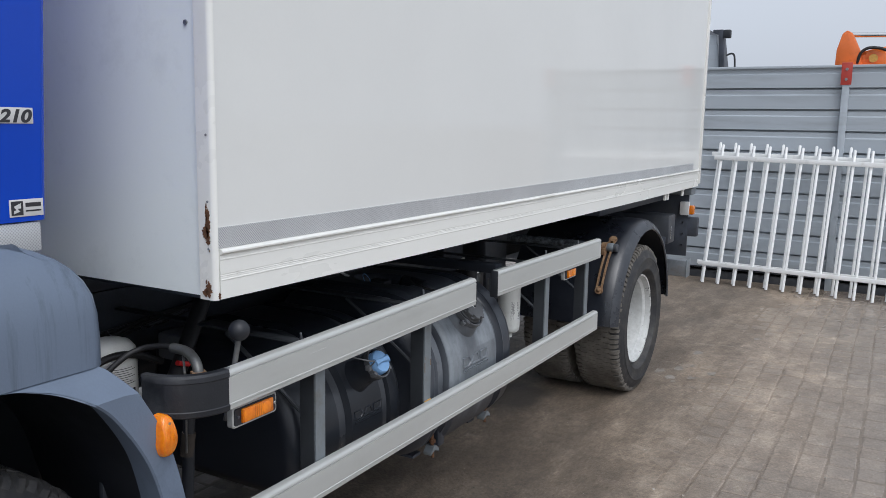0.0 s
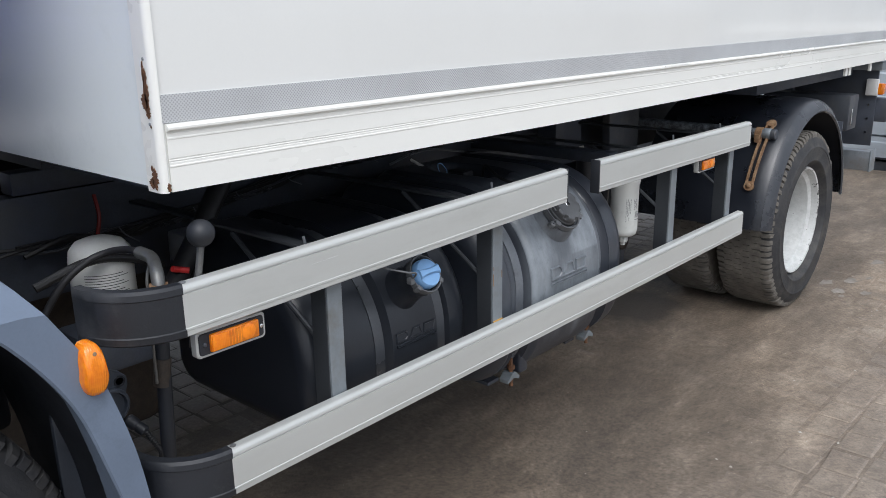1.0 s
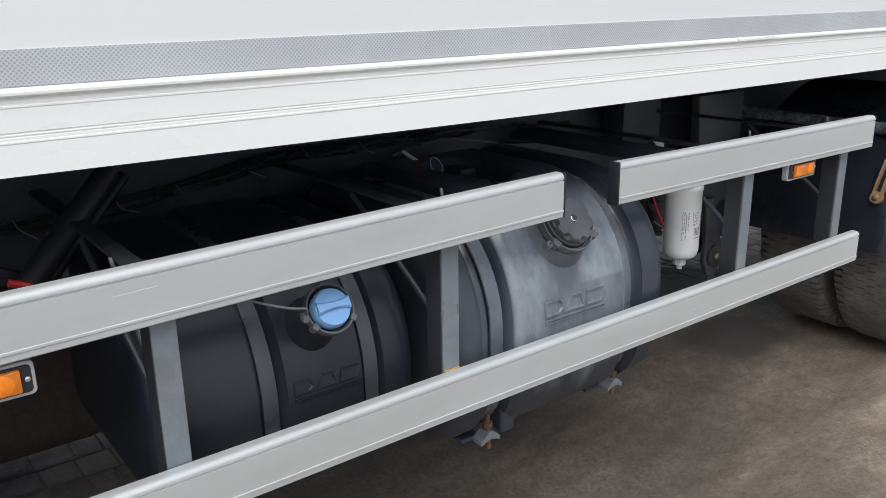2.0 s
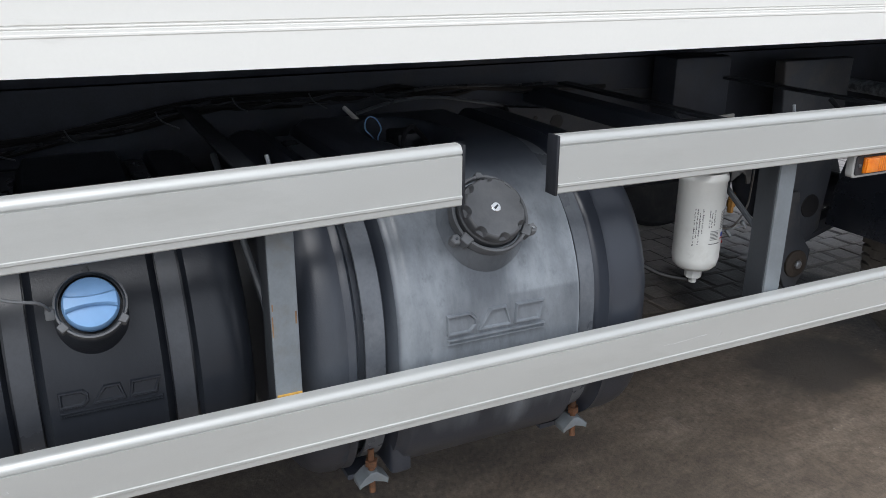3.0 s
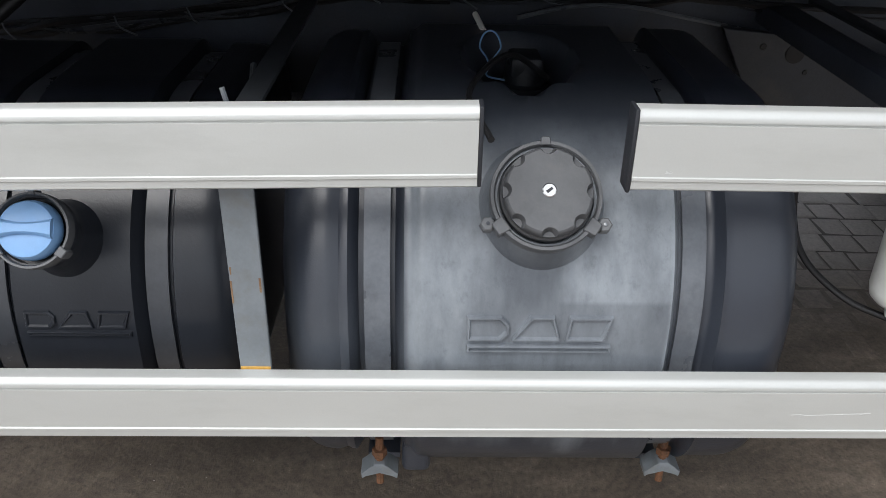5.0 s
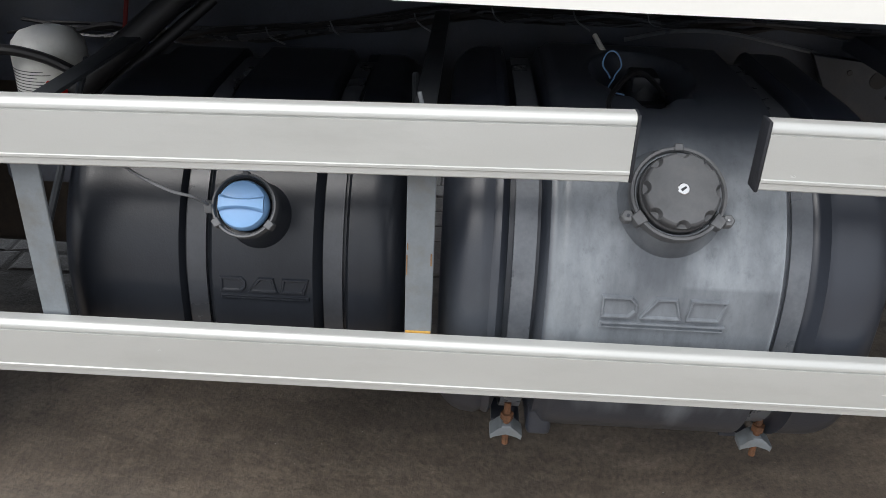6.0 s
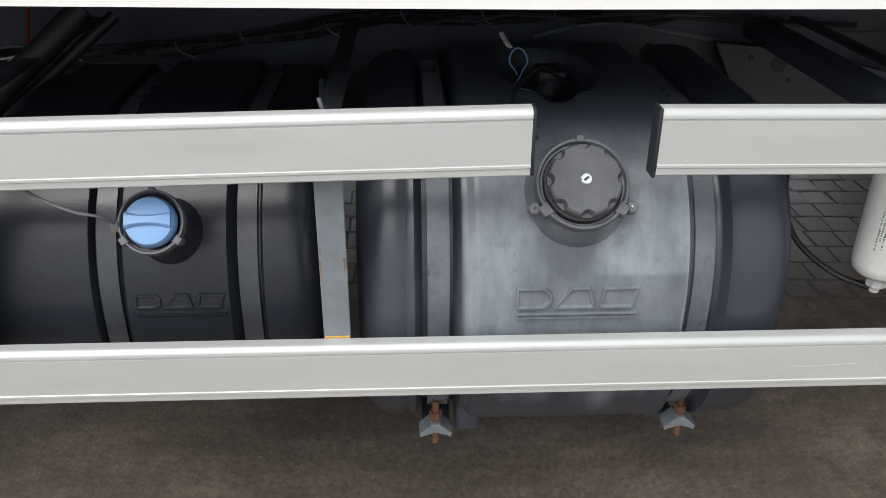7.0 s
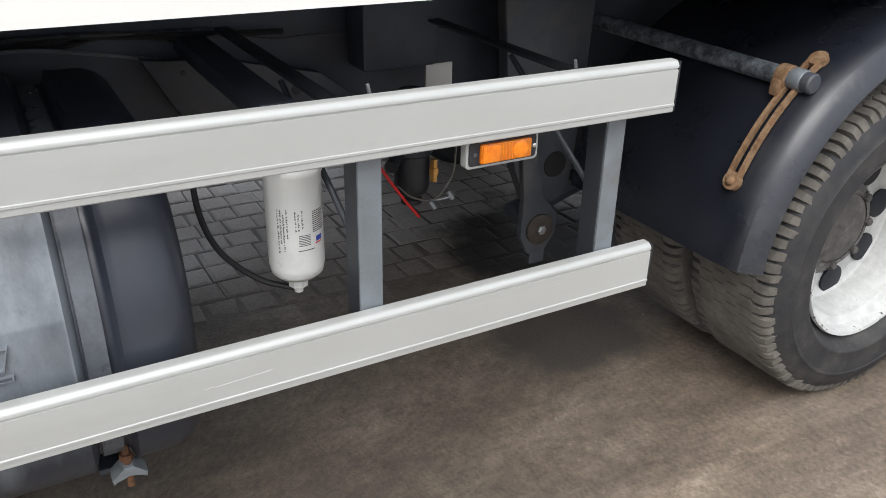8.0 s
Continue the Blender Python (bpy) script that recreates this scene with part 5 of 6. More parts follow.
def filler(origin, axis, base_h, ring_r, parent, tank_mat, wide):
    """Neck, clamp ring with three clips; returns the frame of the neck's mouth."""
    d, u, v = frame_axes(axis)
    o = Vector(origin)
    k = 1.0 if wide else 0.82
    part("filler_neck", turned([(ring_r * 1.62 * k, -base_h - 0.050), (ring_r * 1.40 * k, -base_h - 0.030), (ring_r * 1.24 * k, -base_h - 0.010), (ring_r * 1.13 * k, -base_h * 0.78), (ring_r * 1.05 * k, -base_h * 0.55), (ring_r * 0.98, -base_h * 0.35), (ring_r * 0.94, -0.018), (ring_r * 0.94, -0.004),
                                (ring_r * 0.86, -0.004), (ring_r * 0.86, -0.02)], o, d, 48), tank_mat, parent, "moulded filler neck", 50)
    part("clamp_ring", turned([(ring_r * 0.93, -0.016), (ring_r, -0.014), (ring_r, 0.0), (ring_r * 0.985, 0.003), (ring_r * 0.93, 0.003), (ring_r * 0.90, 0.0), (ring_r * 0.90, -0.012)], o, d, 56, cap=False),
         M["ring_grey"], parent, "grey plastic clamp ring", 30)
    for ang in (90, 215, 325):
        a = radians(ang)
        up_ = (Vector((0, 0, 1)) - d * d.z).normalized()
        side = d.cross(up_)
        rad = up_ * math.sin(a) + (-side) * math.cos(a)
        tan = d.cross(rad)
        c = o + rad * ring_r * 0.985
        b = bmesh.new()
        k = ring_r * (0.10 if ang == 90 else 0.15)
        pts = [(-k, -k * 0.8), (k, -k * 0.8), (k * 0.8, k * 0.8), (-k * 0.8, k * 0.8)]
        loft(b, [[c + tan * p + rad * q - d * 0.016 for p, q in pts], [c + tan * p + rad * q + d * 0.0045 for p, q in pts]])
        bmesh.ops.bevel(b, geom=b.edges[:], offset=0.0012, segments=1, affect="EDGES")
        part("clip", b, M["ring_grey"], parent)
    return o, d


# fuel tank
FT = Section(-0.044, -0.70, 0.335, 0.90, 0.28, 0.17, 0.10)


def fuel_step(y):
    s = 0.0
    if y < -0.075:
        s = 0.012
    elif y < -0.063:
        s = 0.012 * (-0.063 - y) / 0.012
    if y > 0.325:
        s = 0.004
    s += groove(y, -0.118, 0.026, 0.026, 0.008) + groove(y, 0.2935, 0.024, 0.026, 0.008)
    s += groove(y, -0.168, 0.002, 0.004, 0.006)
    return s


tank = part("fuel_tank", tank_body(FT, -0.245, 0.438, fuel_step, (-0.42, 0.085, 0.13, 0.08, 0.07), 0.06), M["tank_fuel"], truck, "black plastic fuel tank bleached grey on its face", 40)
band(FT, -0.118, 0.017, 0.030, tank)
band(FT, 0.2905, 0.0155, 0.026, tank)
emblem(FT, -0.002, 0.185, 0.616, 0.668, tank, M["tank_fuel"], 0.006)
ax_f = Vector((math.cos(radians(39)), 0, math.sin(radians(39))))
c_f = Vector((-0.055, 0.090, 0.840))
mouth, _ = filler(c_f - ax_f * 0.026, ax_f, 0.05, 0.069, tank, M["tank_fuel"], 1)
capb = bmesh.new()
d, u, v = frame_axes(ax_f)
rings = []
seg = 288
for rad, h in ((0.0565, -0.008), (0.0565, 0.004), (0.0545, 0.007), (0.0545, 0.014), (0.0543, 0.018), (0.0540, 0.0215), (0.0530, 0.0240), (0.0518, 0.0252), (0.0505, 0.0258)) + tuple((0.0500 - 0.0006 * q, 0.0262) for q in range(13)) + ( (0.030, 0.0260), (0.012, 0.0255), (0.0006, 0.0255)):
    ring = []
    for i in range(seg):
        a = 2 * math.pi * i / seg
        near_a = round(a / (math.pi / 4)) * math.pi / 4
        gap = math.hypot(rad * math.cos(a - near_a) - 0.0548, rad * math.sin(a - near_a))
        cut = min(1.0, max(0.0, (0.0100 - gap) / 0.0028)) if h > 0.0142 else 0.0
        ring.append(mouth + d * (h - (h - 0.0150) * cut) + (u * math.cos(a) + v * math.sin(a)) * rad)
    rings.append(ring)
loft(capb, rings)
cap = part("fuel_cap", capb, M["cap_plastic"], tank, "black lockable fuel cap with scalloped rim", 30)
lk = bmesh.new()
turned([(0.0085, 0.024), (0.0085, 0.0268), (0.0075, 0.0275), (0.001, 0.0275)], mouth, d, 20, lk)
part("lock", lk, M["chrome"], tank, "chrome lock barrel")
sl = bmesh.new()
up_ = (Vector((0, 0, 1)) - d * d.z).normalized()
sd = d.cross(up_)
dg = (up_ * 0.6 - sd * 0.8).normalized()
pr = d.cross(dg)
loft(sl, [[mouth + d * h + dg * p + pr * q for p, q in ((-0.0042, -0.0019), (0.0042, -0.0015), (0.0042, 0.0015), (-0.0042, 0.0019))] for h in (0.0272, 0.0282)])
part("keyhole", sl, M["black_cap"], tank)
# side lugs of the clamp ring
for sy in (-1, 1):
    c = mouth + Vector((0, sy * 0.071, 0)) - (Vector((0, 0, 1)) - d * d.z).normalized() * 0.035 - d * 0.006
    part("lug", turned([(0.0095, -0.012), (0.0095, 0.003), (0.0075, 0.005)], c, d, 6), M["grey_plastic"], tank)
    part("lug_screw", turned([(0.0022, 0.005), (0.0022, 0.0075), (0.001, 0.008)], c, d, 10), M["steel_grey" if sy > 0 else "hanger_grey"], tank)


def tank_clamp(y, x, z):
    """T-bolt and saddle at the foot of a tank strap."""
    b = bmesh.new()
    prof = [(-0.026, -0.016), (-0.019, -0.007), (0.0, -0.001), (0.019, -0.007), (0.026, -0.016), (0.028, -0.003), (0.012, 0.007), (0.008, 0.014), (-0.008, 0.014), (-0.012, 0.007), (-0.028, -0.003)]
    prism([(y + p, z + q) for p, q in prof], "x", x - 0.02, x + 0.012, b, 0.002)
    cl = part("strap_saddle", b, M["galvanised"], tank, "worn steel strap saddle")
    part("t_bolt", rod((x + 0.002, y, z - 0.03), (x - 0.002, y, z + 0.055), 0.006, 8), M["dark_rust"], tank, "rusty T-bolt")
    part("t_nut", turned([(0.011, 0), (0.011, 0.012)], (x, y, z + 0.022), (0, 0, 1), 6), M["dark_rust"], tank, smooth=20)
    return cl


fp = bmesh.new()
block(-0.190, -0.086, -0.088, -0.046, 0.360, 0.450, 0.010, 3, fp)
part("foot_pad", fp, M["tank_fuel"], tank, "moulded foot of the tank", 50)
tank_clamp(-0.121, -0.095, 0.366)
tank_clamp(0.307, -0.110, 0.357)
# sender in the pocket on top, with a loose wire loop and tag
part("level_sender", turned([(0.045, 0), (0.045, 0.012), (0.034, 0.016), (0.03, 0.045), (0.022, 0.05)], (-0.46, 0.10, 0.832), (0, 0, 1), 20), M["black_cap"], tank)
part("sender_plug", block(-0.50, -0.43, 0.075, 0.125, 0.86, 0.89, 0.006), M["black_cap"], tank)
loop = [(-0.49 - 0.016 * math.cos(t), 0.046 + 0.0165 * math.sin(t) * (1 if math.cos(t) > -0.4 else 0.55), 0.893 + 0.022 * math.cos(t)) for t in [-2.75 + k * 0.55 for k in range(11)]] + [(-0.46, 0.04, 0.855), (-0.45, 0.07, 0.85)]
part("wire_loop", hose(loop, 0.0016, 6), M["blue_cap"], tank, "loose pale blue wire loop")
part("wire_tag", rod((-0.61, 0.026, 0.918), (-0.57, 0.040, 0.898), 0.005, 8), M["paper"], tank, "pale cable tag")
part("vent_hose", hose([(-0.40, 0.13, 0.87), (-0.33, 0.06, 0.925), (-0.22, 0.00, 0.905), (-0.10, 0.022, 0.885)], 0.0045, 8), M["rubber_hose"], tank)
part("mould_mark", hose([(FT.front(0.795) - 0.010, 0.372, 0.782), (FT.front(0.80) - 0.006, 0.374, 0.792), (FT.front(0.80) - 0.006, 0.388, 0.796), (FT.front(0.795) - 0.007, 0.398, 0.790)], 0.0012, 5), M["black_cap"], tank)

# tank for the exhaust additive
AT = Section(-0.088, -0.66, 0.44, 0.875, 0.28, 0.12, 0.09)


def add_step(y):
    s = groove(y, -0.626, 0.020, 0.022, 0.007) + groove(y, -0.412, 0.020, 0.022, 0.007)
    if y < -0.652 or y > -0.387:
        s += 0.006
    return s


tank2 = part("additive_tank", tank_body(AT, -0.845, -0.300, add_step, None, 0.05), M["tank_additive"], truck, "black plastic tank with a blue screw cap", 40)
band(AT, -0.626, 0.015, 0.020, tank2, mat="strap_dark")
band(AT, -0.412, 0.015, 0.020, tank2, mat="strap_dark")
emblem(AT, -0.585, -0.446, 0.604, 0.641, tank2, M["tank_additive"], 0.0035)
ax_a = Vector((math.cos(radians(33)), 0, math.sin(radians(33))))
c_a = Vector((-0.029, -0.525, 0.796))
mouth2, _ = filler(c_a - ax_a * 0.022, ax_a, 0.075, 0.0465, tank2, M["tank_additive"], 0)
cb = bmesh.new()
turned([(0.036, -0.008), (0.036, 0.004), (0.0345, 0.010), (0.033, 0.013), (0.026, 0.0145), (0.001, 0.0145)], mouth2, ax_a, 48, cb)
part("additive_cap", cb, M["blue_cap"], tank2, "pale blue screw cap with a grip bar", 30)
d, u, v = frame_axes(ax_a)
up_ = (Vector((0, 0, 1)) - d * d.z).normalized()
sd = Vector((0, 1, 0))
gb = bmesh.new()
rings = []
for k in range(15):
    t = -1 + 2 * k / 14
    half = 0.0072 + 0.0055 * t * t
    top = 0.0235 - 0.003 * t * t
    c = mouth2 + sd * (t * 0.0318) + up_ * 0.001
    rings.append([c + up_ * (-half) + d * 0.012, c + up_ * half + d * 0.012, c + up_ * half * 0.9 + d * (top - 0.003), c + up_ * half * 0.6 + d * top, c - up_ * half * 0.6 + d * top, c - up_ * half * 0.9 + d * (top - 0.003)])
loft(gb, rings)
part("grip_bar", gb, M["blue_cap"], tank2, smooth=40)
part("tether", hose([(-0.06, -0.73, 0.872), (-0.03, -0.68, 0.842), (-0.015, -0.62, 0.818), (-0.02, -0.585, 0.806), mouth2 + Vector((0, -0.047, -0.004))], 0.0022, 6), M["grey_plastic"], tank2, "thin grey cap tether")
part("tether_clip", block(mouth2.x - 0.008, mouth2.x + 0.008, mouth2.y - 0.056, mouth2.y - 0.044, mouth2.z - 0.012, mouth2.z + 0.003, 0.002), M["grey_plastic"], tank2)
# shelf that carries both tanks
for y in (-0.626, -0.412, -0.118, 0.2905):
    part("tank_bracket", prism([(-0.835, 0.80), (-0.835, 0.40), (-0.70, 0.325), (-0.16, 0.322), (-0.16, 0.332), (-0.69, 0.337), (-0.72, 0.36), (-0.72, 0.80)] if y > -0.3 else
                               [(-0.835, 0.80), (-0.835, 0.46), (-0.68, 0.428), (-0.2, 0.426), (-0.2, 0.437), (-0.67, 0.442), (-0.70, 0.46), (-0.70, 0.80)], "y", y - 0.025, y + 0.025), M["frame_black"], chassis)

# ---- fuel filter behind the guard ----
fx, fy = -0.17, 0.634
filt = part("fuel_filter", turned([(0.018, 0.612), (0.036, 0.614), (0.044, 0.622), (0.0475, 0.638), (0.0475, 0.80), (0.0495, 0.803), (0.0495, 0.812), (0.046, 0.82), (0.02, 0.822)], (fx, fy, 0), (0, 0, 1), 40),
            M["filter_white"], truck, "white spin-on fuel filter with small print", 40)
dr = bmesh.new()
turned([(0.0165, 0.590), (0.0175, 0.592), (0.0175, 0.614)], (fx, fy, 0), (0, 0, 1), 8, dr)
turned([(0.008, 0.578), (0.008, 0.592)], (fx, fy, 0), (0, 0, 1), 8, dr)
part("drain_plug", dr, M["filter_white"], filt, smooth=20)
part("filter_head", block(fx - 0.06, fx + 0.05, fy - 0.055, fy + 0.06, 0.822, 0.885, 0.01), M["steel_grey"], filt)
part("head_bracket", block(-0.84, fx - 0.05, fy - 0.03, fy + 0.03, 0.86, 0.90, 0.004), M["frame_black"], filt)


def print_on(cx, cy, r, rows, mat, parent, name="print", seed=1):
    """Bars of print wrapped on a can: rows of (angle, width in degrees, z, height)."""
    b = bmesh.new()
    for a0, w, z, h in rows:
        n = max(2, int(w / 6) + 1)
        rings = []
        for k in range(n + 1):
            a = radians(a0 + w * k / n)
            rings.append([(cx + rr_ * math.cos(a), cy + rr_ * math.sin(a), zz) for rr_, zz in ((r - 0.001, z), (r + 0.0004, z), (r + 0.0004, z + h), (r - 0.001, z + h))])
        loft(b, rings)
    return part(name, b, mat, parent, smooth=60)


rng = random.Random(8)
rows = []
for k in range(11):
    rows.append((18, 28 + rng.random() * 4, 0.742 - k * 0.0036, 0.0013))
for a0, z0, z1 in ((-55, 0.672, 0.75), (-49, 0.69, 0.75), (-43, 0.676, 0.742), (-36, 0.70, 0.75), (-19, 0.712, 0.748), (-13, 0.712, 0.742), (-6, 0.716, 0.748)):
    zz = z0
    while zz < z1:  # lines of small print running up the can
        h = rng.uniform(0.0008, 0.0022)
        rows.append((a0 + rng.random(), rng.uniform(1.6, 3.4), zz, h))
        zz += h + rng.choice((0.0007, 0.0009, 0.0012, 0.0035))
for k in range(7):
    rows.append((-12, 24, 0.703 - k * 0.003, 0.0011))
rows.append((-14, 34, 0.676, 0.0014))
print_on(fx, fy, 0.0475, rows, M["print_grey"], filt, "small_print")
print_on(fx, fy, 0.0475, [(26, 16, 0.688, 0.009)], M["print_blue"], filt, "blue_mark")
print_on(fx, fy, 0.0475, [(24, 18, 0.684, 0.002)], M["print_red"], filt, "red_mark")
part("drain_hose", hose([(-0.30, 0.50, 0.80), (-0.29, 0.505, 0.70), (-0.27, 0.53, 0.63), (-0.22, 0.58, 0.59), (fx - 0.01, fy, 0.578)], 0.0055, 8), M["rubber_hose"], filt, "thin black drain hose")
# wiring behind
part("red_wire", hose([(-0.505, 0.905, 0.725), (-0.506, 0.923, 0.692), (-0.507, 0.954, 0.634), (-0.508, 0.987, 0.584), (-0.511, 1.022, 0.536), (-0.515, 1.052, 0.498)], 0.0036, 6), M["print_red"], chassis, "red wire end")
valve = bmesh.new()
turned([(0.004, 0.0), (0.030, 0.004), (0.040, 0.014), (0.043, 0.03), (0.043, 0.105), (0.050, 0.110), (0.050, 0.130), (0.040, 0.136), (0.040, 0.25), (0.03, 0.26)], (-0.600, 1.075, 0.520), (0, 0, 1), 24, valve)
part("relay_valve", valve, M["black_cap"], chassis, "black air relay valve", 40)
part("valve_port", rod((-0.585, 1.03, 0.635), (-0.545, 0.995, 0.620), 0.016, 12), M["black_cap"], chassis)
part("valve_vent", turned([(0.026, 0), (0.026, 0.012), (0.020, 0.016), (0.020, 0.022)], (-0.600, 1.075, 0.500), (0, 0, 1), 16), M["rubber_hose"], chassis)
part("steel_wire", hose([(-0.535, 1.163, 0.72), (-0.535, 1.161, 0.694), (-0.535, 1.158, 0.634), (-0.535, 1.150, 0.579), (-0.535, 1.106, 0.529), (-0.540, 1.051, 0.537), (-0.565, 1.020, 0.563)], 0.0026, 6), M["pipe_steel"], chassis, "thin bare cable")
part("wire_ends", hose([(-0.555, 1.089, 0.519), (-0.535, 1.115, 0.523), (-0.530, 1.153, 0.528)], 0.0028, 6), M["steel_grey"], chassis)
for p0, p1 in (((-0.548, 1.098, 0.516), (-0.538, 1.108, 0.499)), ((-0.536, 1.140, 0.540), (-0.530, 1.150, 0.520))):
    part("cable_clip", rod(p0, p1, 0.006, 8), M["steel_grey"], chassis)
part("brass_fitting", turned([(0.009, 0), (0.009, 0.016), (0.012, 0.017), (0.012, 0.034), (0.009, 0.035), (0.009, 0.055)], (-0.556, 1.112, 0.564), (0, 0, 1), 6), M["brass"], chassis, "brass fitting", 20)
vb = bmesh.new()
prism([(1.125, 0.745), (1.205, 0.745), (1.205, 0.628), (1.190, 0.628), (1.186, 0.655), (1.172, 0.668), (1.155, 0.655), (1.132, 0.640)], "x", -0.590, -0.584, vb, 0.002)
part("valve_bracket", vb, M["pipe_steel"], chassis, "pressed steel valve bracket")
part("type_plate", block(-0.725, -0.718, 1.175, 1.25, 0.742, 0.80, 0.002), M["paper"], chassis, "pale worn type plate")
part("air_valve", block(-0.80, -0.70, 1.0, 1.2, 0.80, 0.97, 0.012), M["frame_black"], chassis)
# gusset plate on the frame rail, drilled
gp = bmesh.new()
prism([(0.52, 0.862), (0.71, 0.842), (0.92, 0.795), (1.02, 0.72), (1.02, 0.66), (0.66, 0.66), (0.58, 0.75)], "x", -0.795, -0.772, gp, 0.003)
part("gusset_plate", gp, M["hanger_grey"], chassis, "dull dark gusset plate with drilled holes")
# dark discs on the plate give the drilled openings their darkness
for yy, zz, rr_ in ((0.672, 0.812, 0.019), (0.606, 0.826, 0.006), (0.700, 0.775, 0.005), (0.86, 0.76, 0.012)):
    part("drilled_hole", turned([(rr_, 0), (rr_, 0.002), (rr_ * 0.9, 0.0026)], (-0.772, yy, zz), (1, 0, 0), 20), M["rubber_hose"], chassis)
# spring hanger with its bush
hb = bmesh.new()
prism([(1.36, 0.95), (1.64, 0.95), (1.62, 0.60), (1.605, 0.42), (1.56, 0.385), (1.46, 0.40), (1.42, 0.50), (1.39, 0.62)], "x", -0.70, -0.66, hb, 0.006)
part("spring_hanger", hb, M["hanger_grey"], chassis, "grey cast spring hanger")
hb = bmesh.new()
prism([(1.425, 0.56), (1.475, 0.56), (1.50, 0.42), (1.56, 0.36), (1.555, 0.30), (1.515, 0.245), (1.465, 0.25), (1.435, 0.31), (1.44, 0.42)], "x", -0.66, -0.64, hb, 0.004)
part("spring_shackle", hb, M["hanger_grey"], chassis)
part("spring_bush", turned([(0.044, -0.02), (0.044, 0.004), (0.041, 0.006), (0.020, 0.007), (0.018, 0.009)], (-0.636, 1.497, 0.325), (1, 0, 0), 28), M["pipe_brown"], chassis, "dark brown rubber bush")
part("bush_bolt", turned([(0.014, 0.004), (0.014, 0.014), (0.008, 0.017)], (-0.636, 1.497, 0.325), (1, 0, 0), 6), M["steel_grey"], chassis, smooth=20)
part("shackle_foot", block(-0.655, -0.643, 1.475, 1.525, 0.215, 0.262, 0.003), M["hanger_grey"], chassis)
# dark disc in place of the opening's shade
part("hanger_hole", turned([(0.038, 0), (0.036, 0.003)], (-0.6605, 1.55, 0.50), (1, 0, 0), 20), M["rubber_hose"], chassis)

# ---- lever, oil filter and pipes behind the cab ----
kn = Vector((-0.028, -1.115, 1.010))
ball = [(0.0245 * math.sin(radians(a)), -0.0245 * math.cos(radians(a))) for a in range(0, 181, 12)]
lever = part("control_lever", rod((-0.05, -1.14, 0.80), kn + Vector((-0.001, -0.001, -0.02)), 0.0065, 10), M["pipe_steel"], truck, "steel control lever with a black ball knob")
part("ball_knob", turned(ball, kn, (0, 0, 1), 28), M["black_cap"], lever, "matt black ball knob", 60)
ox, oy = -0.575, -1.04
oil = part("oil_filter", turned([(0.066, 0.68), (0.070, 0.69), (0.070, 0.845), (0.066, 0.868), (0.052, 0.885), (0.03, 0.893), (0.002, 0.895)], (ox, oy, 0), (0, 0, 1), 40), M["filter_white"], truck, "white canister filter with printed label", 50)
rows = []
for k in range(9):
    rows.append((-58, 70 + 12 * math.sin(k * 2.1), 0.822 - k * 0.0062, 0.0014))
rows.append((-8, 30, 0.752, 0.011))
rows.append((-8, 30, 0.747, 0.0025))
rows.append((-75, 34, 0.748, 0.014))
print_on(ox, oy, 0.070, rows, M["print_black"], oil, "small_print")
part("filter_base", block(ox - 0.09, ox + 0.09, oy - 0.09, oy + 0.09, 0.60, 0.682, 0.015), M["frame_black"], oil)
part("filter_hose", hose([(-0.38, -1.32, 0.72), (-0.36, -1.235, 0.86), (-0.342, -1.180, 0.911), (-0.319, -1.143, 0.929), (-0.275, -1.125, 0.938), (-0.235, -1.120, 0.938)], 0.0072, 12), M["rubber_hose"], chassis, "thick black rubber hose")
part("band_hose", hose([(-0.50, -1.22, 0.835), (-0.49, -1.11, 0.868), (-0.50, -1.02, 0.855), (-0.50, -0.93, 0.815)], 0.010, 10), M["rubber_hose"], chassis)
part("steel_elbow", hose([(-0.240, -1.120, 0.938), (-0.192, -1.123, 0.937), (-0.145, -1.142, 0.930), (-0.122, -1.152, 0.908), (-0.118, -1.154, 0.86), (-0.118, -1.154, 0.80)], 0.0122, 14), M["pipe_steel"], chassis, "bent steel pipe elbow")
part("pipe_nut", turned([(0.019, 0), (0.019, 0.016)], (-0.119, -1.154, 0.892), (0, 0, 1), 6), M["rust"], chassis, smooth=20)
part("thin_pipe", hose([(-0.205, -1.12, 0.925), (-0.175, -1.145, 0.905), (-0.165, -1.152, 0.86), (-0.165, -1.155, 0.70)], 0.0028, 8), M["pipe_steel"], chassis)
part("upright_pipe", rod((-0.185, -1.122, 0.84), (-0.192, -1.135, 0.50), 0.0145, 14), M["black_cap"], chassis)
part("pipe_sleeve", rod((-0.187, -1.126, 0.737), (-0.189, -1.133, 0.681), 0.0165, 14), M["pipe_brown"], chassis)
bp = bmesh.new()
prism([(-1.32, 0.82), (-1.255, 0.768), (-1.235, 0.740), (-1.212, 0.720), (-1.184, 0.709), (-1.169, 0.694), (-1.168, 0.676), (-1.179, 0.656), (-1.187, 0.61), (-1.181, 0.56), (-1.182, 0.50), (-1.20, 0.44), (-1.32, 0.40)], "x", -0.27, -0.255, bp, 0.003)
part("step_bracket", bp, M["slate_dark"], chassis, "dark cast step bracket with holes")
# black-centred rings stand for the dark inside the holes
for yy, zz, rr_ in ((-1.243, 0.719, 0.009), (-1.185, 0.688, 0.008)):
    part("bracket_hole", turned([(rr_ * 1.5, 0), (rr_ * 1.4, 0.002), (rr_, 0.002), (rr_ * 0.9, 0.0005)], (-0.2555, yy, zz), (1, 0, 0), 18), M["liner_black"], chassis)
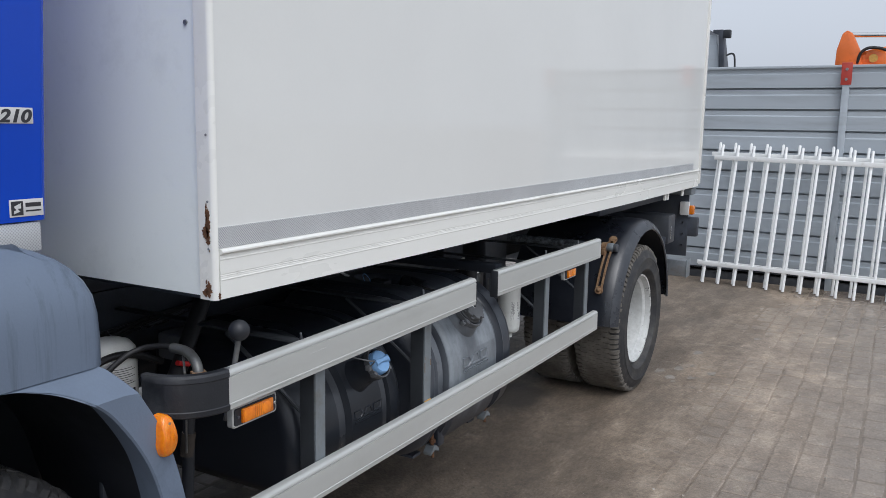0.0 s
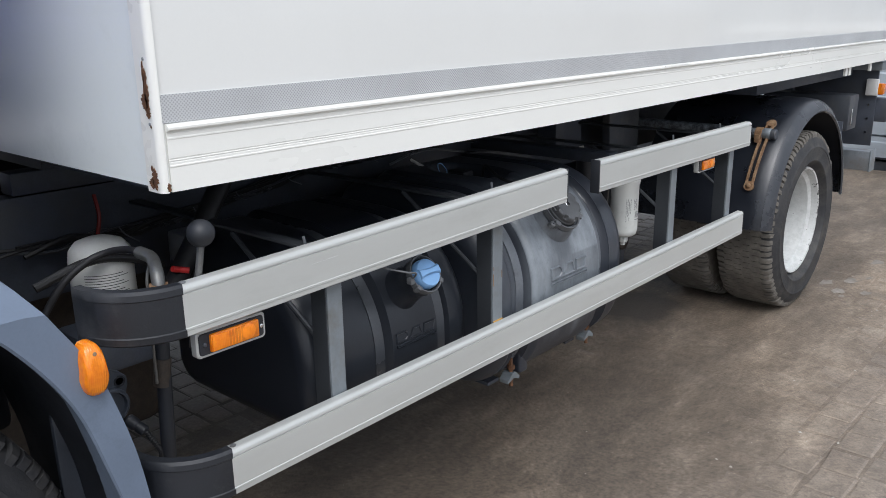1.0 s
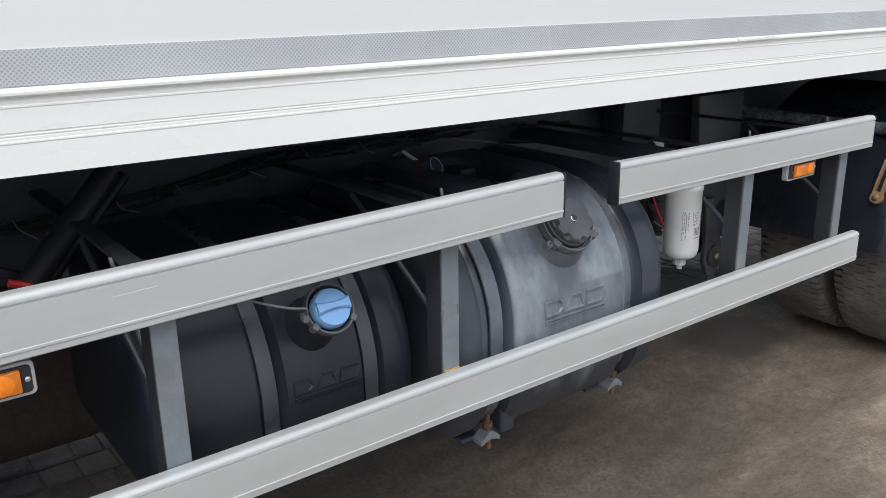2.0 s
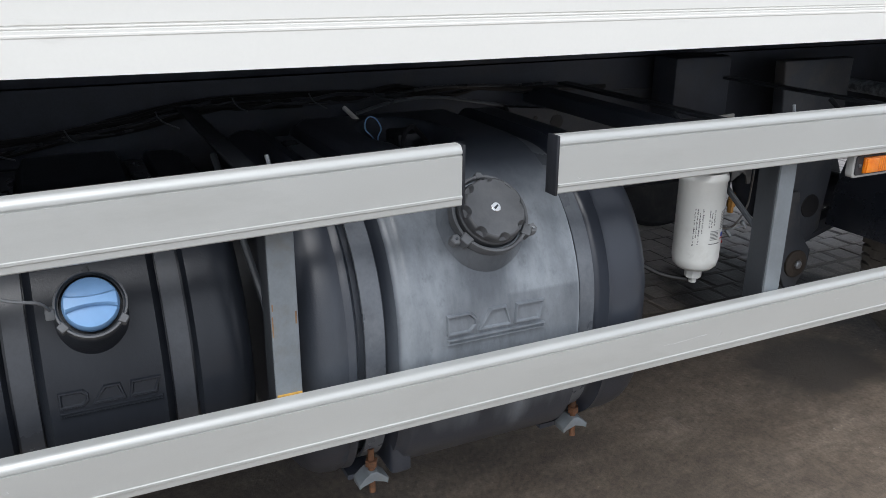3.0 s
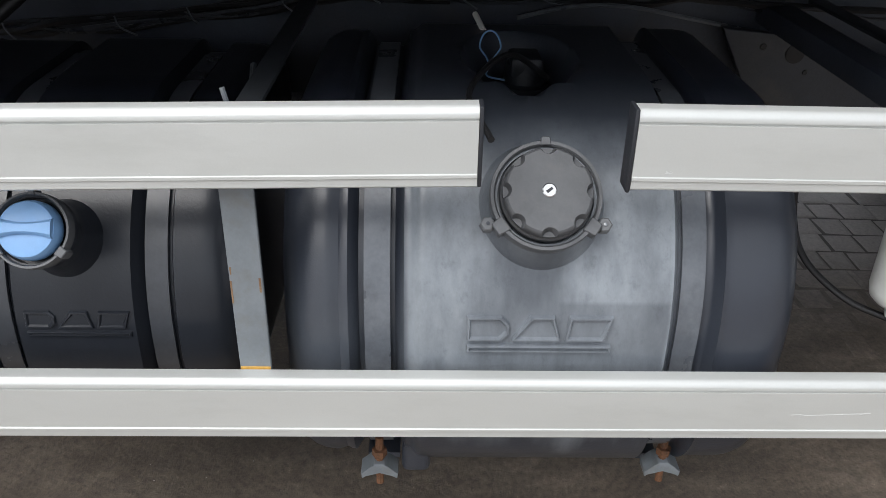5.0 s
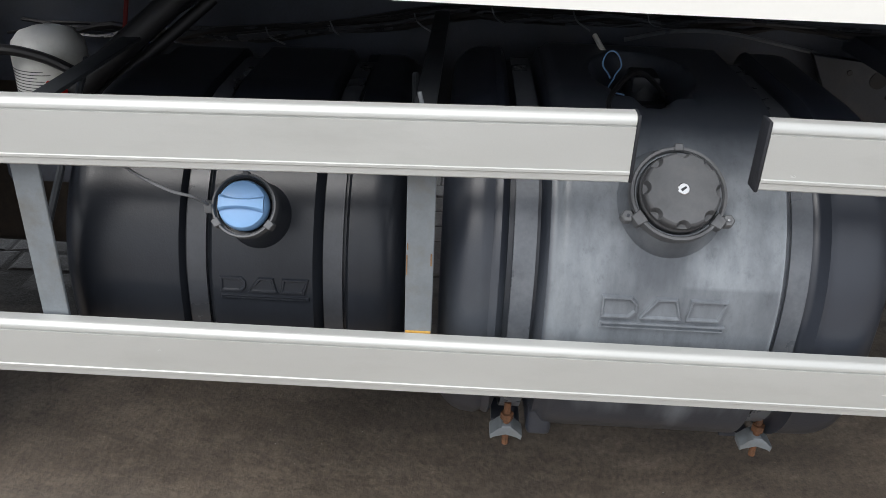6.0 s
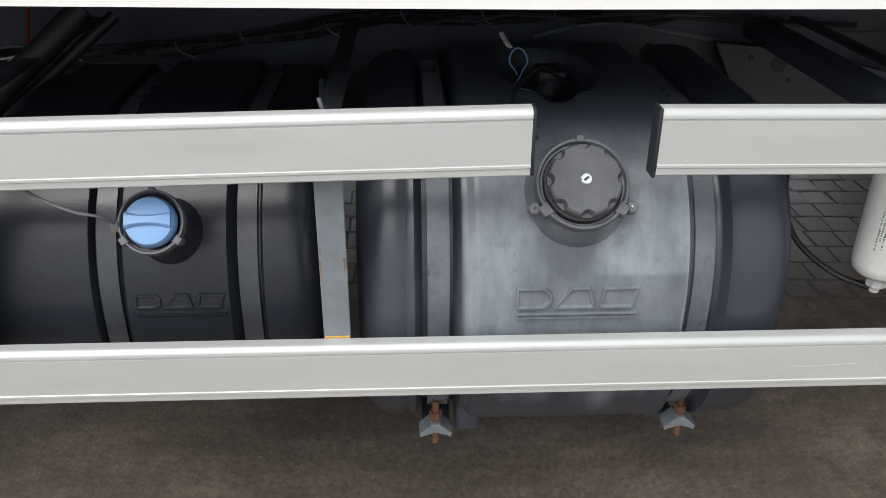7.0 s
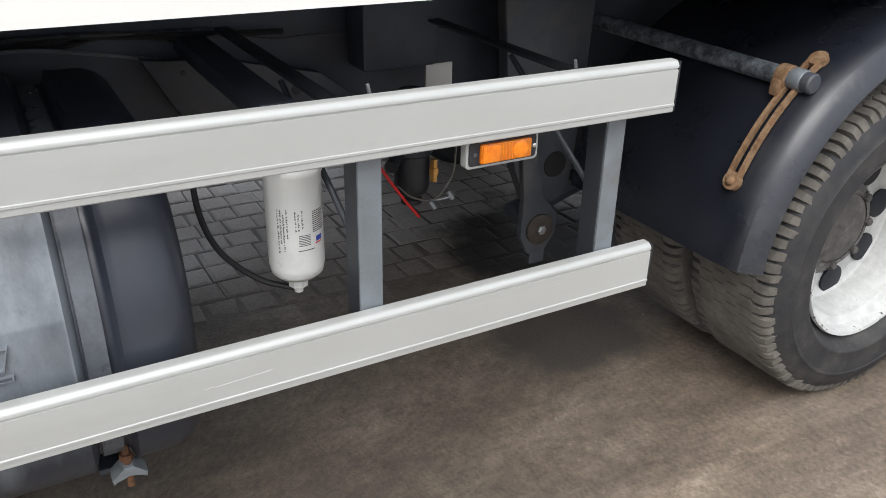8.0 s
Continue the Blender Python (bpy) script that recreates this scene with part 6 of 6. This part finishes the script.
for yy, zz in ((-1.198, 0.527), (-1.262, 0.640)):
    part("bracket_bolt", turned([(0.011, 0), (0.011, 0.004), (0.0075, 0.0045), (0.0075, 0.011), (0.005, 0.013)], (-0.2555, yy, zz), (1, 0, 0), 6), M["black_cap"], chassis, smooth=20)
part("bracket_boss", turned([(0.037, 0), (0.037, 0.010), (0.034, 0.013), (0.030, 0.013), (0.028, 0.004), (0.002, 0.003)], (-0.2555, -1.210, 0.645), (1, 0, 0), 28), M["slate_dark"], chassis, "round cast boss", 40)
coupling = bmesh.new()
turned([(0.009, 0), (0.0125, 0.004), (0.0125, 0.022), (0.010, 0.026), (0.0112, 0.030), (0.0112, 0.044), (0.007, 0.048)], (-0.252, -1.182, 0.608), (0.70, 0.42, -0.55), 14, coupling)
part("air_coupling", coupling, M["black_cap"], chassis, "black air coupling")
ribbed = bmesh.new()
for k in range(8):  # corrugated sleeve of the thin air hose
    c0 = Vector((-0.219, -1.162, 0.582)) + Vector((0.0028, 0.0014, -0.0040)) * k
    turned([(0.0048, 0), (0.0060, 0.0012), (0.0060, 0.0036), (0.0048, 0.0048)], c0, (0.55, 0.28, -0.79), 10, ribbed)
part("coupling_hose", ribbed, M["rubber_hose"], chassis, "ribbed black hose")
part("hose_tail", hose([(-0.198, -1.152, 0.553), (-0.192, -1.149, 0.538), (-0.196, -1.155, 0.515), (-0.205, -1.17, 0.49)], 0.005, 8), M["rubber_hose"], chassis)
part("coolant_pipe", rod((-0.52, -0.74, 0.985), (-0.40, -0.99, 0.76), 0.024, 14), M["rubber_hose"], chassis)
part("coolant_pipe", rod((-0.56, -0.70, 0.965), (-0.44, -0.92, 0.78), 0.012, 12), M["rubber_hose"], chassis)
part("valve_body", block(-0.60, -0.50, -0.86, -0.77, 0.79, 0.87, 0.012), M["grey_plastic"], chassis)
part("red_hose", hose([(-0.77, -0.945, 0.95), (-0.75, -0.948, 0.90), (-0.75, -0.957, 0.855)], 0.005, 8), M["red_dull"], chassis)
part("red_hose", hose([(-0.40, -0.965, 0.835), (-0.40, -0.948, 0.829), (-0.39, -0.93, 0.825)], 0.007, 8), M["print_red"], chassis)

# ---- cab ----
CX = -0.20
cabm = bmesh.new()
corner = []
for k in range(9):
    a = radians(90 * k / 8)
    corner.append((CX - 0.02 + 0.02 * math.cos(a), -1.449 - 0.02 + 0.02 * math.sin(a)))
plan = [(CX, -3.2)] + corner + [(-2.36, -1.462), (-2.36, -3.2)]
lean = [(1.283, -0.004), (1.30, -0.003), (1.70, 0.018), (2.2, 0.034), (2.62, -0.03)]
loft(cabm, [[(x, y + dy, z) for x, y in plan] for z, dy in lean])
cab = part("cab", cabm, M["cab_blue"], truck, "glossy deep blue truck cab", 30)
part("sill_strip", block(-2.30, CX - 0.004, -3.1, -1.468, 1.222, 1.281, 0.004), M["tape"], cab, "silver checked sill strip")
part("cab_floor", block(-2.30, CX - 0.02, -3.1, -1.49, 1.10, 1.221), M["frame_black"], cab)
part("model_badge", block(CX - 0.001, CX + 0.0022, -1.62, -1.476, 1.469, 1.499, 0.001), M["sticker"], cab, "pale badge with black figures")
txt = bpy.data.curves.new("badge_figures", "FONT")
txt.body, txt.size, txt.extrude, txt.shear, txt.offset = "210", 0.033, 0.0004, 0.25, 0.0011
txt.align_x = "RIGHT"
tmp = new("badge_figures_source", txt)
dg = bpy.context.evaluated_depsgraph_get()
me = bpy.data.meshes.new_from_object(tmp.evaluated_get(dg))
bpy.data.objects.remove(tmp)
me.transform(pose(CX + 0.0026, -1.483, 1.472, 90, 0, 90) @ Matrix.Diagonal((1.25, 1, 1, 1)))
me.materials.clear()
me.materials.append(M["print_black"])
fig = new("badge_figures", me)
fig.parent = cab
part("dealer_sticker", block(CX - 0.001, CX + 0.0015, -1.534, -1.465, 1.293, 1.326, 0.0005), M["sticker"], cab, "small pale dealer sticker")
part("sticker_mark", block(CX + 0.001, CX + 0.002, -1.531, -1.507, 1.296, 1.323), M["print_black"], cab)
part("sticker_bar", block(CX + 0.001, CX + 0.002, -1.502, -1.470, 1.311, 1.319), M["print_black"], cab)
part("sticker_bar", block(CX + 0.001, CX + 0.002, -1.502, -1.470, 1.302, 1.305), M["print_black"], cab)
part("sticker_fold", prism([(-1.526, 1.313), (-1.512, 1.319), (-1.512, 1.309), (-1.519, 1.309), (-1.514, 1.303), (-1.526, 1.299), (-1.526, 1.305), (-1.521, 1.306)], "x", CX + 0.0018, CX + 0.0026), M["sticker"], cab)

# grey wing panel above the front wheel: flat flank, rounded shoulder
wp = bmesh.new()
rings = []
for z, x, ye in ((0.994, -0.097, -1.416), (0.998, -0.097, -1.416), (1.05, -0.095, -1.417), (1.10, -0.097, -1.419), (1.135, -0.102, -1.424), (1.165, -0.113, -1.435), (1.19, -0.128, -1.451), (1.21, -0.146, -1.471),
                 (1.228, -0.168, -1.502), (1.240, -0.192, -1.535), (1.246, -0.225, -1.58)):
    rings.append([(x, -3.0, z), (x, -1.66, z), (x, -1.53, z), (x, ye - 0.030, z), (x - 0.004, ye - 0.012, z), (x - 0.012, ye - 0.003, z), (x - 0.028, ye, z), (-0.75, ye, z), (-0.75, -3.0, z)])
loft(wp, rings)
wing = part("wing_panel", wp, M["slate_streaked"], truck, "slate-grey plastic wing panel streaked with rain", 50)
arch_o = [(-2.30, 0.50), (-2.25, 0.75), (-2.12, 0.91), (-1.92, 0.99), (-1.75, 1.001), (-1.60, 1.002), (-1.50, 1.001), (-1.432, 0.996), (-1.392, 0.946), (-1.370, 0.910), (-1.340, 0.859), (-1.309, 0.793),
          (-1.274, 0.667), (-1.256, 0.55), (-1.245, 0.44)]
arch_i = [(-2.24, 0.50), (-2.18, 0.74), (-2.06, 0.885), (-1.90, 0.972), (-1.75, 0.994), (-1.633, 0.991), (-1.580, 0.981), (-1.531, 0.963), (-1.475, 0.927), (-1.434, 0.882), (-1.386, 0.810), (-1.353, 0.739),
          (-1.325, 0.640), (-1.303, 0.55), (-1.290, 0.44)]
o_l = smooth_line([(0, y, z) for y, z in arch_o], 4)
i_l = smooth_line([(0, y, z) for y, z in arch_i], 4)
ar, liner = bmesh.new(), bmesh.new()
rings, rings2 = [], []
for o_, i_ in zip(o_l, i_l):
    w = o_ - i_
    fold = 0.940  # level fold: flat flank below, ledge sloping in above
    fc = min(0.97, max(0.10, (fold - i_.z) / w.z)) if w.z > 0.004 else 0.9

    def lip(f):
        q = i_ + w * f
        return (-0.040 - 1.15 * max(0.0, q.z - fold), q.y, q.z)
    rings.append([(-0.40, o_.y, o_.z), (lip(1.0)[0] - 0.012, o_.y, o_.z), lip(0.985), lip((1 + fc) / 2), lip(fc), lip(fc * 0.5), lip(0.06), (lip(0.0)[0] - 0.004, i_.y, i_.z), (lip(0.0)[0] - 0.020, i_.y, i_.z)])
    c = Vector((0, -1.745, 0.42))
    out_ = i_ + (i_ - c).normalized() * 0.012
    xl = lip(0.0)[0] - 0.021
    rings2.append([(xl, *out_.yz), (xl, *(out_ + (i_ - c).normalized() * 0.006).yz), (-0.50, *(out_ + (i_ - c).normalized() * 0.006).yz), (-0.50, *out_.yz)])
loft(ar, rings)
loft(liner, rings2)
part("wheel_arch", ar, M["slate_plastic"], wing, "slate-grey plastic wheel arch", 16)
part("arch_liner", liner, M["liner_black"], wing, "black arch liner")
part("inner_arch", block(-0.80, -0.50, -2.3, -1.30, 0.55, 1.10, 0.02), M["liner_black"], wing)
# amber repeater on the arch
rp_ = bmesh.new()
shape = []
for k in range(24):
    a = 2 * math.pi * k / 24
    zz = 0.046 * math.copysign(abs(math.sin(a)) ** 0.85, math.sin(a))
    yy = 0.0205 * math.copysign(abs(math.cos(a)) ** 0.65, math.cos(a)) * (1.08 if zz < 0 else 0.95)
    shape.append((yy + 0.10 * -zz * 0.2, zz))
rings = []
for s, x in ((1.0, -0.05), (1.0, -0.030), (0.94, -0.021), (0.75, -0.014), (0.35, -0.012)):
    rings.append([(x - 0.15 * abs(p[1]) * (s > 0), -1.329 + p[0] * s, 0.828 + p[1] * s) for p in shape])
loft(rp_, rings)
part("repeater_lamp", rp_, M["amber"], wing, "oval amber repeater lamp", 60)
part("lamp_screw", turned([(0.004, 0), (0.003, 0.003)], (-0.022, -1.329, 0.858), (1, 0, 0), 8), M["rust"], wing)

# ---- tail ----
tail = part("tail_bumper", block(-2.42, -0.105, 3.50, 3.60, 0.415, 0.535, 0.006), M["steel_grey"], truck, "grey steel rear underrun bar")
part("bar_end", block(-0.106, -0.098, 3.495, 3.605, 0.41, 0.54, 0.003), M["galvanised"], tail)
for x in (-0.62, -1.9):
    part("bar_hanger", block(x, x + 0.06, 3.40, 3.52, 0.50, 1.0, 0.004), M["frame_black"], tail)
part("mud_flap", block(-0.62, -0.06, 2.70, 2.71, 0.44, 0.80, 0.002), M["frame_black"], tail)
part("tool_box", block(-0.60, -0.12, 3.02, 3.18, 0.71, 0.905, 0.012), M["hanger_grey"], tail, "dark steel box")
part("box_latch", block(-0.12, -0.114, 3.05, 3.065, 0.74, 0.83, 0.001), M["chrome"], tail)
part("light_plate", block(-0.60, -0.095, 3.43, 3.445, 0.58, 1.03, 0.003), M["frame_black"], tail, "black rear lamp plate")
for zz in (0.66, 0.74, 0.82, 0.9):
    part("plate_bolt", turned([(0.008, 0), (0.007, 0.005)], (-0.13, 3.43, zz), (0, -1, 0), 8), M["chrome"], tail)
part("lamp_box", block(-0.30, -0.03, 3.45, 3.50, 0.72, 0.86, 0.012), M["frame_black"], tail)
part("corner_lamp", block(-0.15, -0.085, 3.40, 3.43, 0.875, 0.97, 0.006), M["sticker"], tail, "pale clearance lamp")
part("amber_lens", block(-0.105, -0.055, 3.41, 3.47, 0.88, 0.945, 0.010), M["amber_deep"], tail)
part("step_plate", block(-0.6, -0.07, 3.38, 3.50, 1.02, 1.066, 0.004), M["galvanised"], tail)
for yy in (2.66, 2.72, 3.10):
    part("white_tab", block(-0.075, -0.065, yy, yy + 0.035, 1.035, 1.078), M["rail_white"], tail)

# ---- sheet metal fence ----
FYB = 5.98
fence = thing("boundary_fence", (2.0, FYB, GROUND), "blue-grey profiled sheet metal fence", "fence")
prof = []
pitch = 0.197
z = 1.874 - 9.92 * pitch
while z < 2.06:
    prof += [(0.0, z), (0.0, z + pitch * 0.58), (0.012, z + pitch * 0.64), (0.012, z + pitch * 0.855), (0.048, z + pitch * 0.868), (0.048, z + pitch * 0.935), (0.0, z + pitch * 0.945)]
    z += pitch
prof = [(p, max(0.07, min(q, 2.06))) for p, q in prof] + [(0.0, 2.06)]
front = [(FYB + p, q) for p, q in prof]
back = [(FYB + p + 0.003, q) for p, q in prof][::-1]
for x0, x1 in ((-7.3, -4.3), (-4.3, -1.3), (-1.3, 0.66), (0.66, 2.16)):
    part("sheet", prism(front + back, "x", x0 + 0.004, x1 - 0.004), M["fence_sheet"], fence, "profiled steel sheet", 20)
# dark strip added for the shadow along the fence foot
part("foot_shade", block(-7.3, 2.16, FYB + 0.012, FYB + 0.05, GROUND - 0.02, 0.12, 0.004), M["hanger_grey"], fence, "dark strip standing for shade at the fence foot")
part("coping", block(-7.3, 2.16, FYB - 0.015, FYB + 0.04, 2.058, 2.082, 0.004), M["fence_sheet"], fence)
for x in (-4.3, -1.3, 0.66, 2.13):
    part("fence_post", block(x - 0.03, x + 0.03, FYB - 0.05, FYB - 0.004, GROUND, 2.0, 0.004), M["fence_sheet"], fence, "blue-grey square post")
    part("post_bracket", block(x - 0.045, x + 0.045, FYB - 0.058, FYB - 0.0505, 1.90, 2.10, 0.003), M["red_paint"], fence, "red steel bracket")
    for zz in (1.95, 2.04):
        part("bracket_bolt", turned([(0.014, 0), (0.014, 0.008)], (x, FYB - 0.058, zz), (0, -1, 0), 6), M["steel_grey"], fence, smooth=20)


# ---- white railing panels leaning on the fence ----
def railing(foot, head, n, rails):
    """Tubes from foot(k) to head(k), with two flat rails at the given shares of their length."""
    f0, f1 = Vector(foot(0)), Vector(foot(n - 1))
    t = thing("railing_panel", ((f0.x + f1.x) / 2, (f0.y + f1.y) / 2, GROUND), "white tubular steel railing panel leaning on the fence", "railing", "railing panels")
    for k in range(n):
        p0, p1 = Vector(foot(k)), Vector(head(k))
        dv = p1 - p0
        b = turned([(0.0115, 0), (0.0130, 0.002), (0.0130, dv.length - 0.012), (0.009, dv.length - 0.003), (0.003, dv.length)], p0, dv, 14)
        part("tube", b, M["fence_white"], t)
        # black plug for the dark inside the open tube
        part("tube_mouth", turned([(0.0095, -0.0012), (0.0095, 0.003)], p0, dv, 12), M["frame_black"], t)
    for share, half in rails:
        a = Vector(foot(-0.45)).lerp(Vector(head(-0.45)), share)
        c = Vector(foot(n - 0.55)).lerp(Vector(head(n - 0.55)), share)
        off = [Vector((0, y, z)) for y, z in ((-0.026, -half), (-0.012, -half), (-0.012, half), (-0.026, half))]
        rb = loft(bmesh.new(), [[a + o for o in off], [c + o for o in off]])
        bmesh.ops.bevel(rb, geom=rb.edges[:], offset=0.003, segments=2, profile=0.5, affect="EDGES")
        part("rail", rb, M["fence_white"], t, "white flat rail")
    return t


railing(lambda k: (-0.437 + 0.1489 * k, 5.665 - 0.0128 * k, GROUND + 0.006), lambda k: (-0.366 + 0.1450 * k, 5.885 - 0.0075 * k, 1.336 - 0.0022 * k), 16, ((0.142, 0.019), (0.905, 0.022)))
railing(lambda k: (-0.455 + 0.1468 * k, 5.715 - 0.006 * k, GROUND + 0.006), lambda k: (-0.401 + 0.1447 * k, 5.925 - 0.0035 * k, 1.357 - 0.0020 * k), 16, ((0.142, 0.019), (0.915, 0.022)))

# ---- beyond the fence ----
crane = thing("loader_crane", (0.87, 9.0, GROUND), "orange loader crane folded behind the fence", "crane")
part("pedestal", block(0.40, 0.82, 8.75, 9.25, GROUND, 2.24, 0.03), M["crane_orange"], crane)
cb = bmesh.new()
prism([(0.30, 2.15), (0.31, 2.47), (0.36, 2.66), (0.41, 2.70), (0.47, 2.67), (0.58, 2.44), (0.62, 2.15)], "y", 8.85, 9.1, cb, 0.012)
part("boom_end", cb, M["crane_orange"], crane, "orange boom end plate")
part("boom", prism([(0.56, 2.43), (0.72, 2.475), (0.86, 2.50), (0.86, 2.23), (0.56, 2.20)], "y", 8.88, 9.08, bevel=0.012), M["crane_orange"], crane)
part("ram", rod((0.45, 8.98, 2.655), (0.86, 8.98, 2.642), 0.03, 16), M["chrome"], crane)
part("boom_hose", hose([(0.55, 8.86, 2.30), (0.58, 8.84, 2.42), (0.66, 8.84, 2.48), (0.78, 8.84, 2.475), (0.85, 8.84, 2.45)], 0.018, 8), M["rubber_hose"], crane)
part("pin_boss", rod((0.72, 8.86, 2.36), (0.72, 9.1, 2.36), 0.05, 16), M["yellow_paint"], crane)

lorry = thing("parked_lorry", (-2.2, 9.6, GROUND), "dark lorry cab with mirrors behind the fence", "truck")
part("cab_body", prism([(-3.2, GROUND + 0.4), (-1.3, GROUND + 0.4), (-1.28, 2.3), (-1.36, 2.85), (-3.2, 2.85)], "y", 9.1, 10.6, bevel=0.03), M["frame_black"], lorry)
part("side_window", prism([(-1.275, 2.25), (-1.10, 2.25), (-1.16, 2.72), (-1.30, 2.72)], "y", 9.0, 9.08), M["fence_sheet"], lorry)
part("door_pillar", prism([(-1.09, 2.0), (-1.01, 2.0), (-1.07, 2.78), (-1.20, 2.78), (-1.20, 2.74), (-1.12, 2.72)], "y", 8.95, 9.05, bevel=0.006), M["frame_black"], lorry)
part("mirror", block(-1.06, -0.975, 8.93, 9.03, 2.67, 2.775, 0.015), M["black_cap"], lorry)
part("mirror_arm", hose([(-1.02, 9.0, 2.45), (-0.95, 9.0, 2.47), (-0.915, 9.0, 2.42), (-0.90, 9.0, 2.2)], 0.012, 8), M["black_cap"], lorry)
part("lorry_wheel", turned([(0.1, 0), (0.4, 0.02), (0.42, 0.1), (0.42, 0.25), (0.1, 0.27)], (-1.35, 9.9, GROUND + 0.42), (-1, 0, 0), 32), M["tyre"], lorry)

# ---- setts ----
PX, PY, GAP = 0.1205, 0.148, 0.006
rng = random.Random(21)


def sett_verts(seed, worn=1.0, length=PY):
    r = random.Random(seed)
    hx, hy, c = (PX - GAP) / 2, (length - GAP) / 2, 0.006 * worn
    low = [(-hx, -hy), (hx, -hy), (hx, hy), (-hx, hy)]
    top = [(-hx + c * r.uniform(0.7, 1.8), -hy + c * r.uniform(0.7, 1.8)), (hx - c * r.uniform(0.7, 1.8), -hy + c * r.uniform(0.7, 1.8)),
           (hx - c * r.uniform(0.7, 1.8), hy - c * r.uniform(0.7, 1.8)), (-hx + c * r.uniform(0.7, 1.8), hy - c * r.uniform(0.7, 1.8))]
    return [(x, y, -0.03) for x, y in low] + [(x, y, -0.0035) for x, y in low] + [(x, y, 0.0) for x, y in top]


SETT_FACES = [(0, 1, 5, 4), (1, 2, 6, 5), (2, 3, 7, 6), (3, 0, 4, 7), (4, 5, 9, 8), (5, 6, 10, 9), (6, 7, 11, 10), (7, 4, 8, 11), (8, 9, 10, 11)]
sett_meshes = []
for s in range(6):
    me = bpy.data.meshes.new("paving_sett")
    me.from_pydata(sett_verts(s), [], SETT_FACES)
    me.materials.append(M["paving"])
    sett_meshes.append(me)
verts, faces, near = [], [], 0
nx0, nx1 = int(-9.0 / PX), int(9.5 / PX)
for i in range(nx0, nx1):
    x = i * PX
    shift = (0.5 if i % 2 else 0.0) * PY + 0.03 * math.sin(i * 1.7)
    inside = x < -0.8  # an older, shorter sett lies under the parked trucks
    y_at = -8.8
    while y_at < 5.9:
        length = rng.uniform(0.084, 0.122) if inside else PY
        y = y_at + shift + length / 2
        y_at += length
        dz = rng.uniform(-0.0012, 0.0009)
        tilt = (rng.uniform(-0.003, 0.003), rng.uniform(-0.004, 0.004), rng.uniform(-0.03, 0.03))
        px_ = x + 0.02 * math.sin(y * 0.9 + 0.3) + rng.uniform(-0.003, 0.003)
        y += rng.uniform(-0.006, 0.006)
        if inside:  # settled and uneven
            dz = rng.uniform(-0.0022, 0.0018)
            tilt = (rng.uniform(-0.012, 0.012), rng.uniform(-0.016, 0.016), rng.uniform(-0.025, 0.025))
        if -0.05 < x < 1.15 and 0.15 < y < 5.4 and near < 300:
            near += 1
            ob = new("paving_sett", sett_meshes[rng.randrange(6)])
            ob.parent = ground
            ob.location = (px_, y, GROUND + rut(px_, y) + dz)
            ob.rotation_euler = tilt
            continue
        base = len(verts)
        cz, sz = math.cos(tilt[2]), math.sin(tilt[2])
        for (vx, vy, vz) in sett_verts(rng.randrange(40), 1.5 if inside else 1.0, length):
            verts.append((px_ + vx * cz - vy * sz, y + vx * sz + vy * cz, GROUND + rut(px_, y) + dz + vz - vx * tilt[1] + vy * tilt[0]))
        faces += [tuple(base + q for q in f) for f in SETT_FACES]
me = bpy.data.meshes.new("paving_setts")
me.from_pydata(verts, [], faces)
me.materials.append(M["paving_far"])
rest = new("paving_setts", me)
rest.parent = ground
tagged(rest, "worn concrete setts under a film of mud", kind="stuff")

# small stones and crumbs of dried mortar trodden into the mud
verts, faces = [], []
rng = random.Random(5)
for k in range(1300):
    x, y = rng.uniform(-0.6, 1.8), rng.uniform(-1.4, 3.6)
    r = rng.choice((0.0015, 0.002, 0.002, 0.003, 0.003, 0.004, 0.006))
    base = len(verts)
    for (a, b, c) in ((1, 0, 0), (0, 1, 0), (-1, 0, 0), (0, -1, 0), (0, 0, 1)):
        verts.append((x + a * r * rng.uniform(0.7, 1.5), y + b * r * rng.uniform(0.7, 1.5), GROUND + rut(x, y) - 0.001 + c * r * rng.uniform(0.6, 1.0)))
    faces += [(base + i, base + (i + 1) % 4, base + 4) for i in range(4)]
me = bpy.data.meshes.new("gravel")
me.from_pydata(verts, [], faces)
me.materials.append(M["crumb"])
tagged(new("gravel", me), "scattered small pale stones on the muddy yard", "gravel", kind="stuff")
verts, faces = [], []
for x, y, r in ((-0.01, 2.55, 0.075), (0.085, 2.66, 0.07), (0.085, 2.45, 0.06), (0.11, 3.07, 0.07), (0.205, 2.50, 0.05), (0.29, 2.65, 0.06), (0.40, 3.66, 0.05), (0.15, 2.75, 0.03), (-0.32, 3.95, 0.07), (0.12, 2.38, 0.03)):
    base = len(verts)
    n = 11
    for k in range(n):
        a = 2 * math.pi * k / n
        q = r * rng.uniform(0.45, 1.0)
        verts.append((x + q * 0.6 * math.cos(a), y + q * math.sin(a), GROUND + rut(x, y) + 0.0025))
    faces.append(tuple(range(base, base + n)))
me = bpy.data.meshes.new("mortar_smear")
me.from_pydata(verts, [], faces)
me.materials.append(M["smear"])
tagged(new("mortar_smear", me), "pale dried smears on the paving", "stain", kind="stuff")
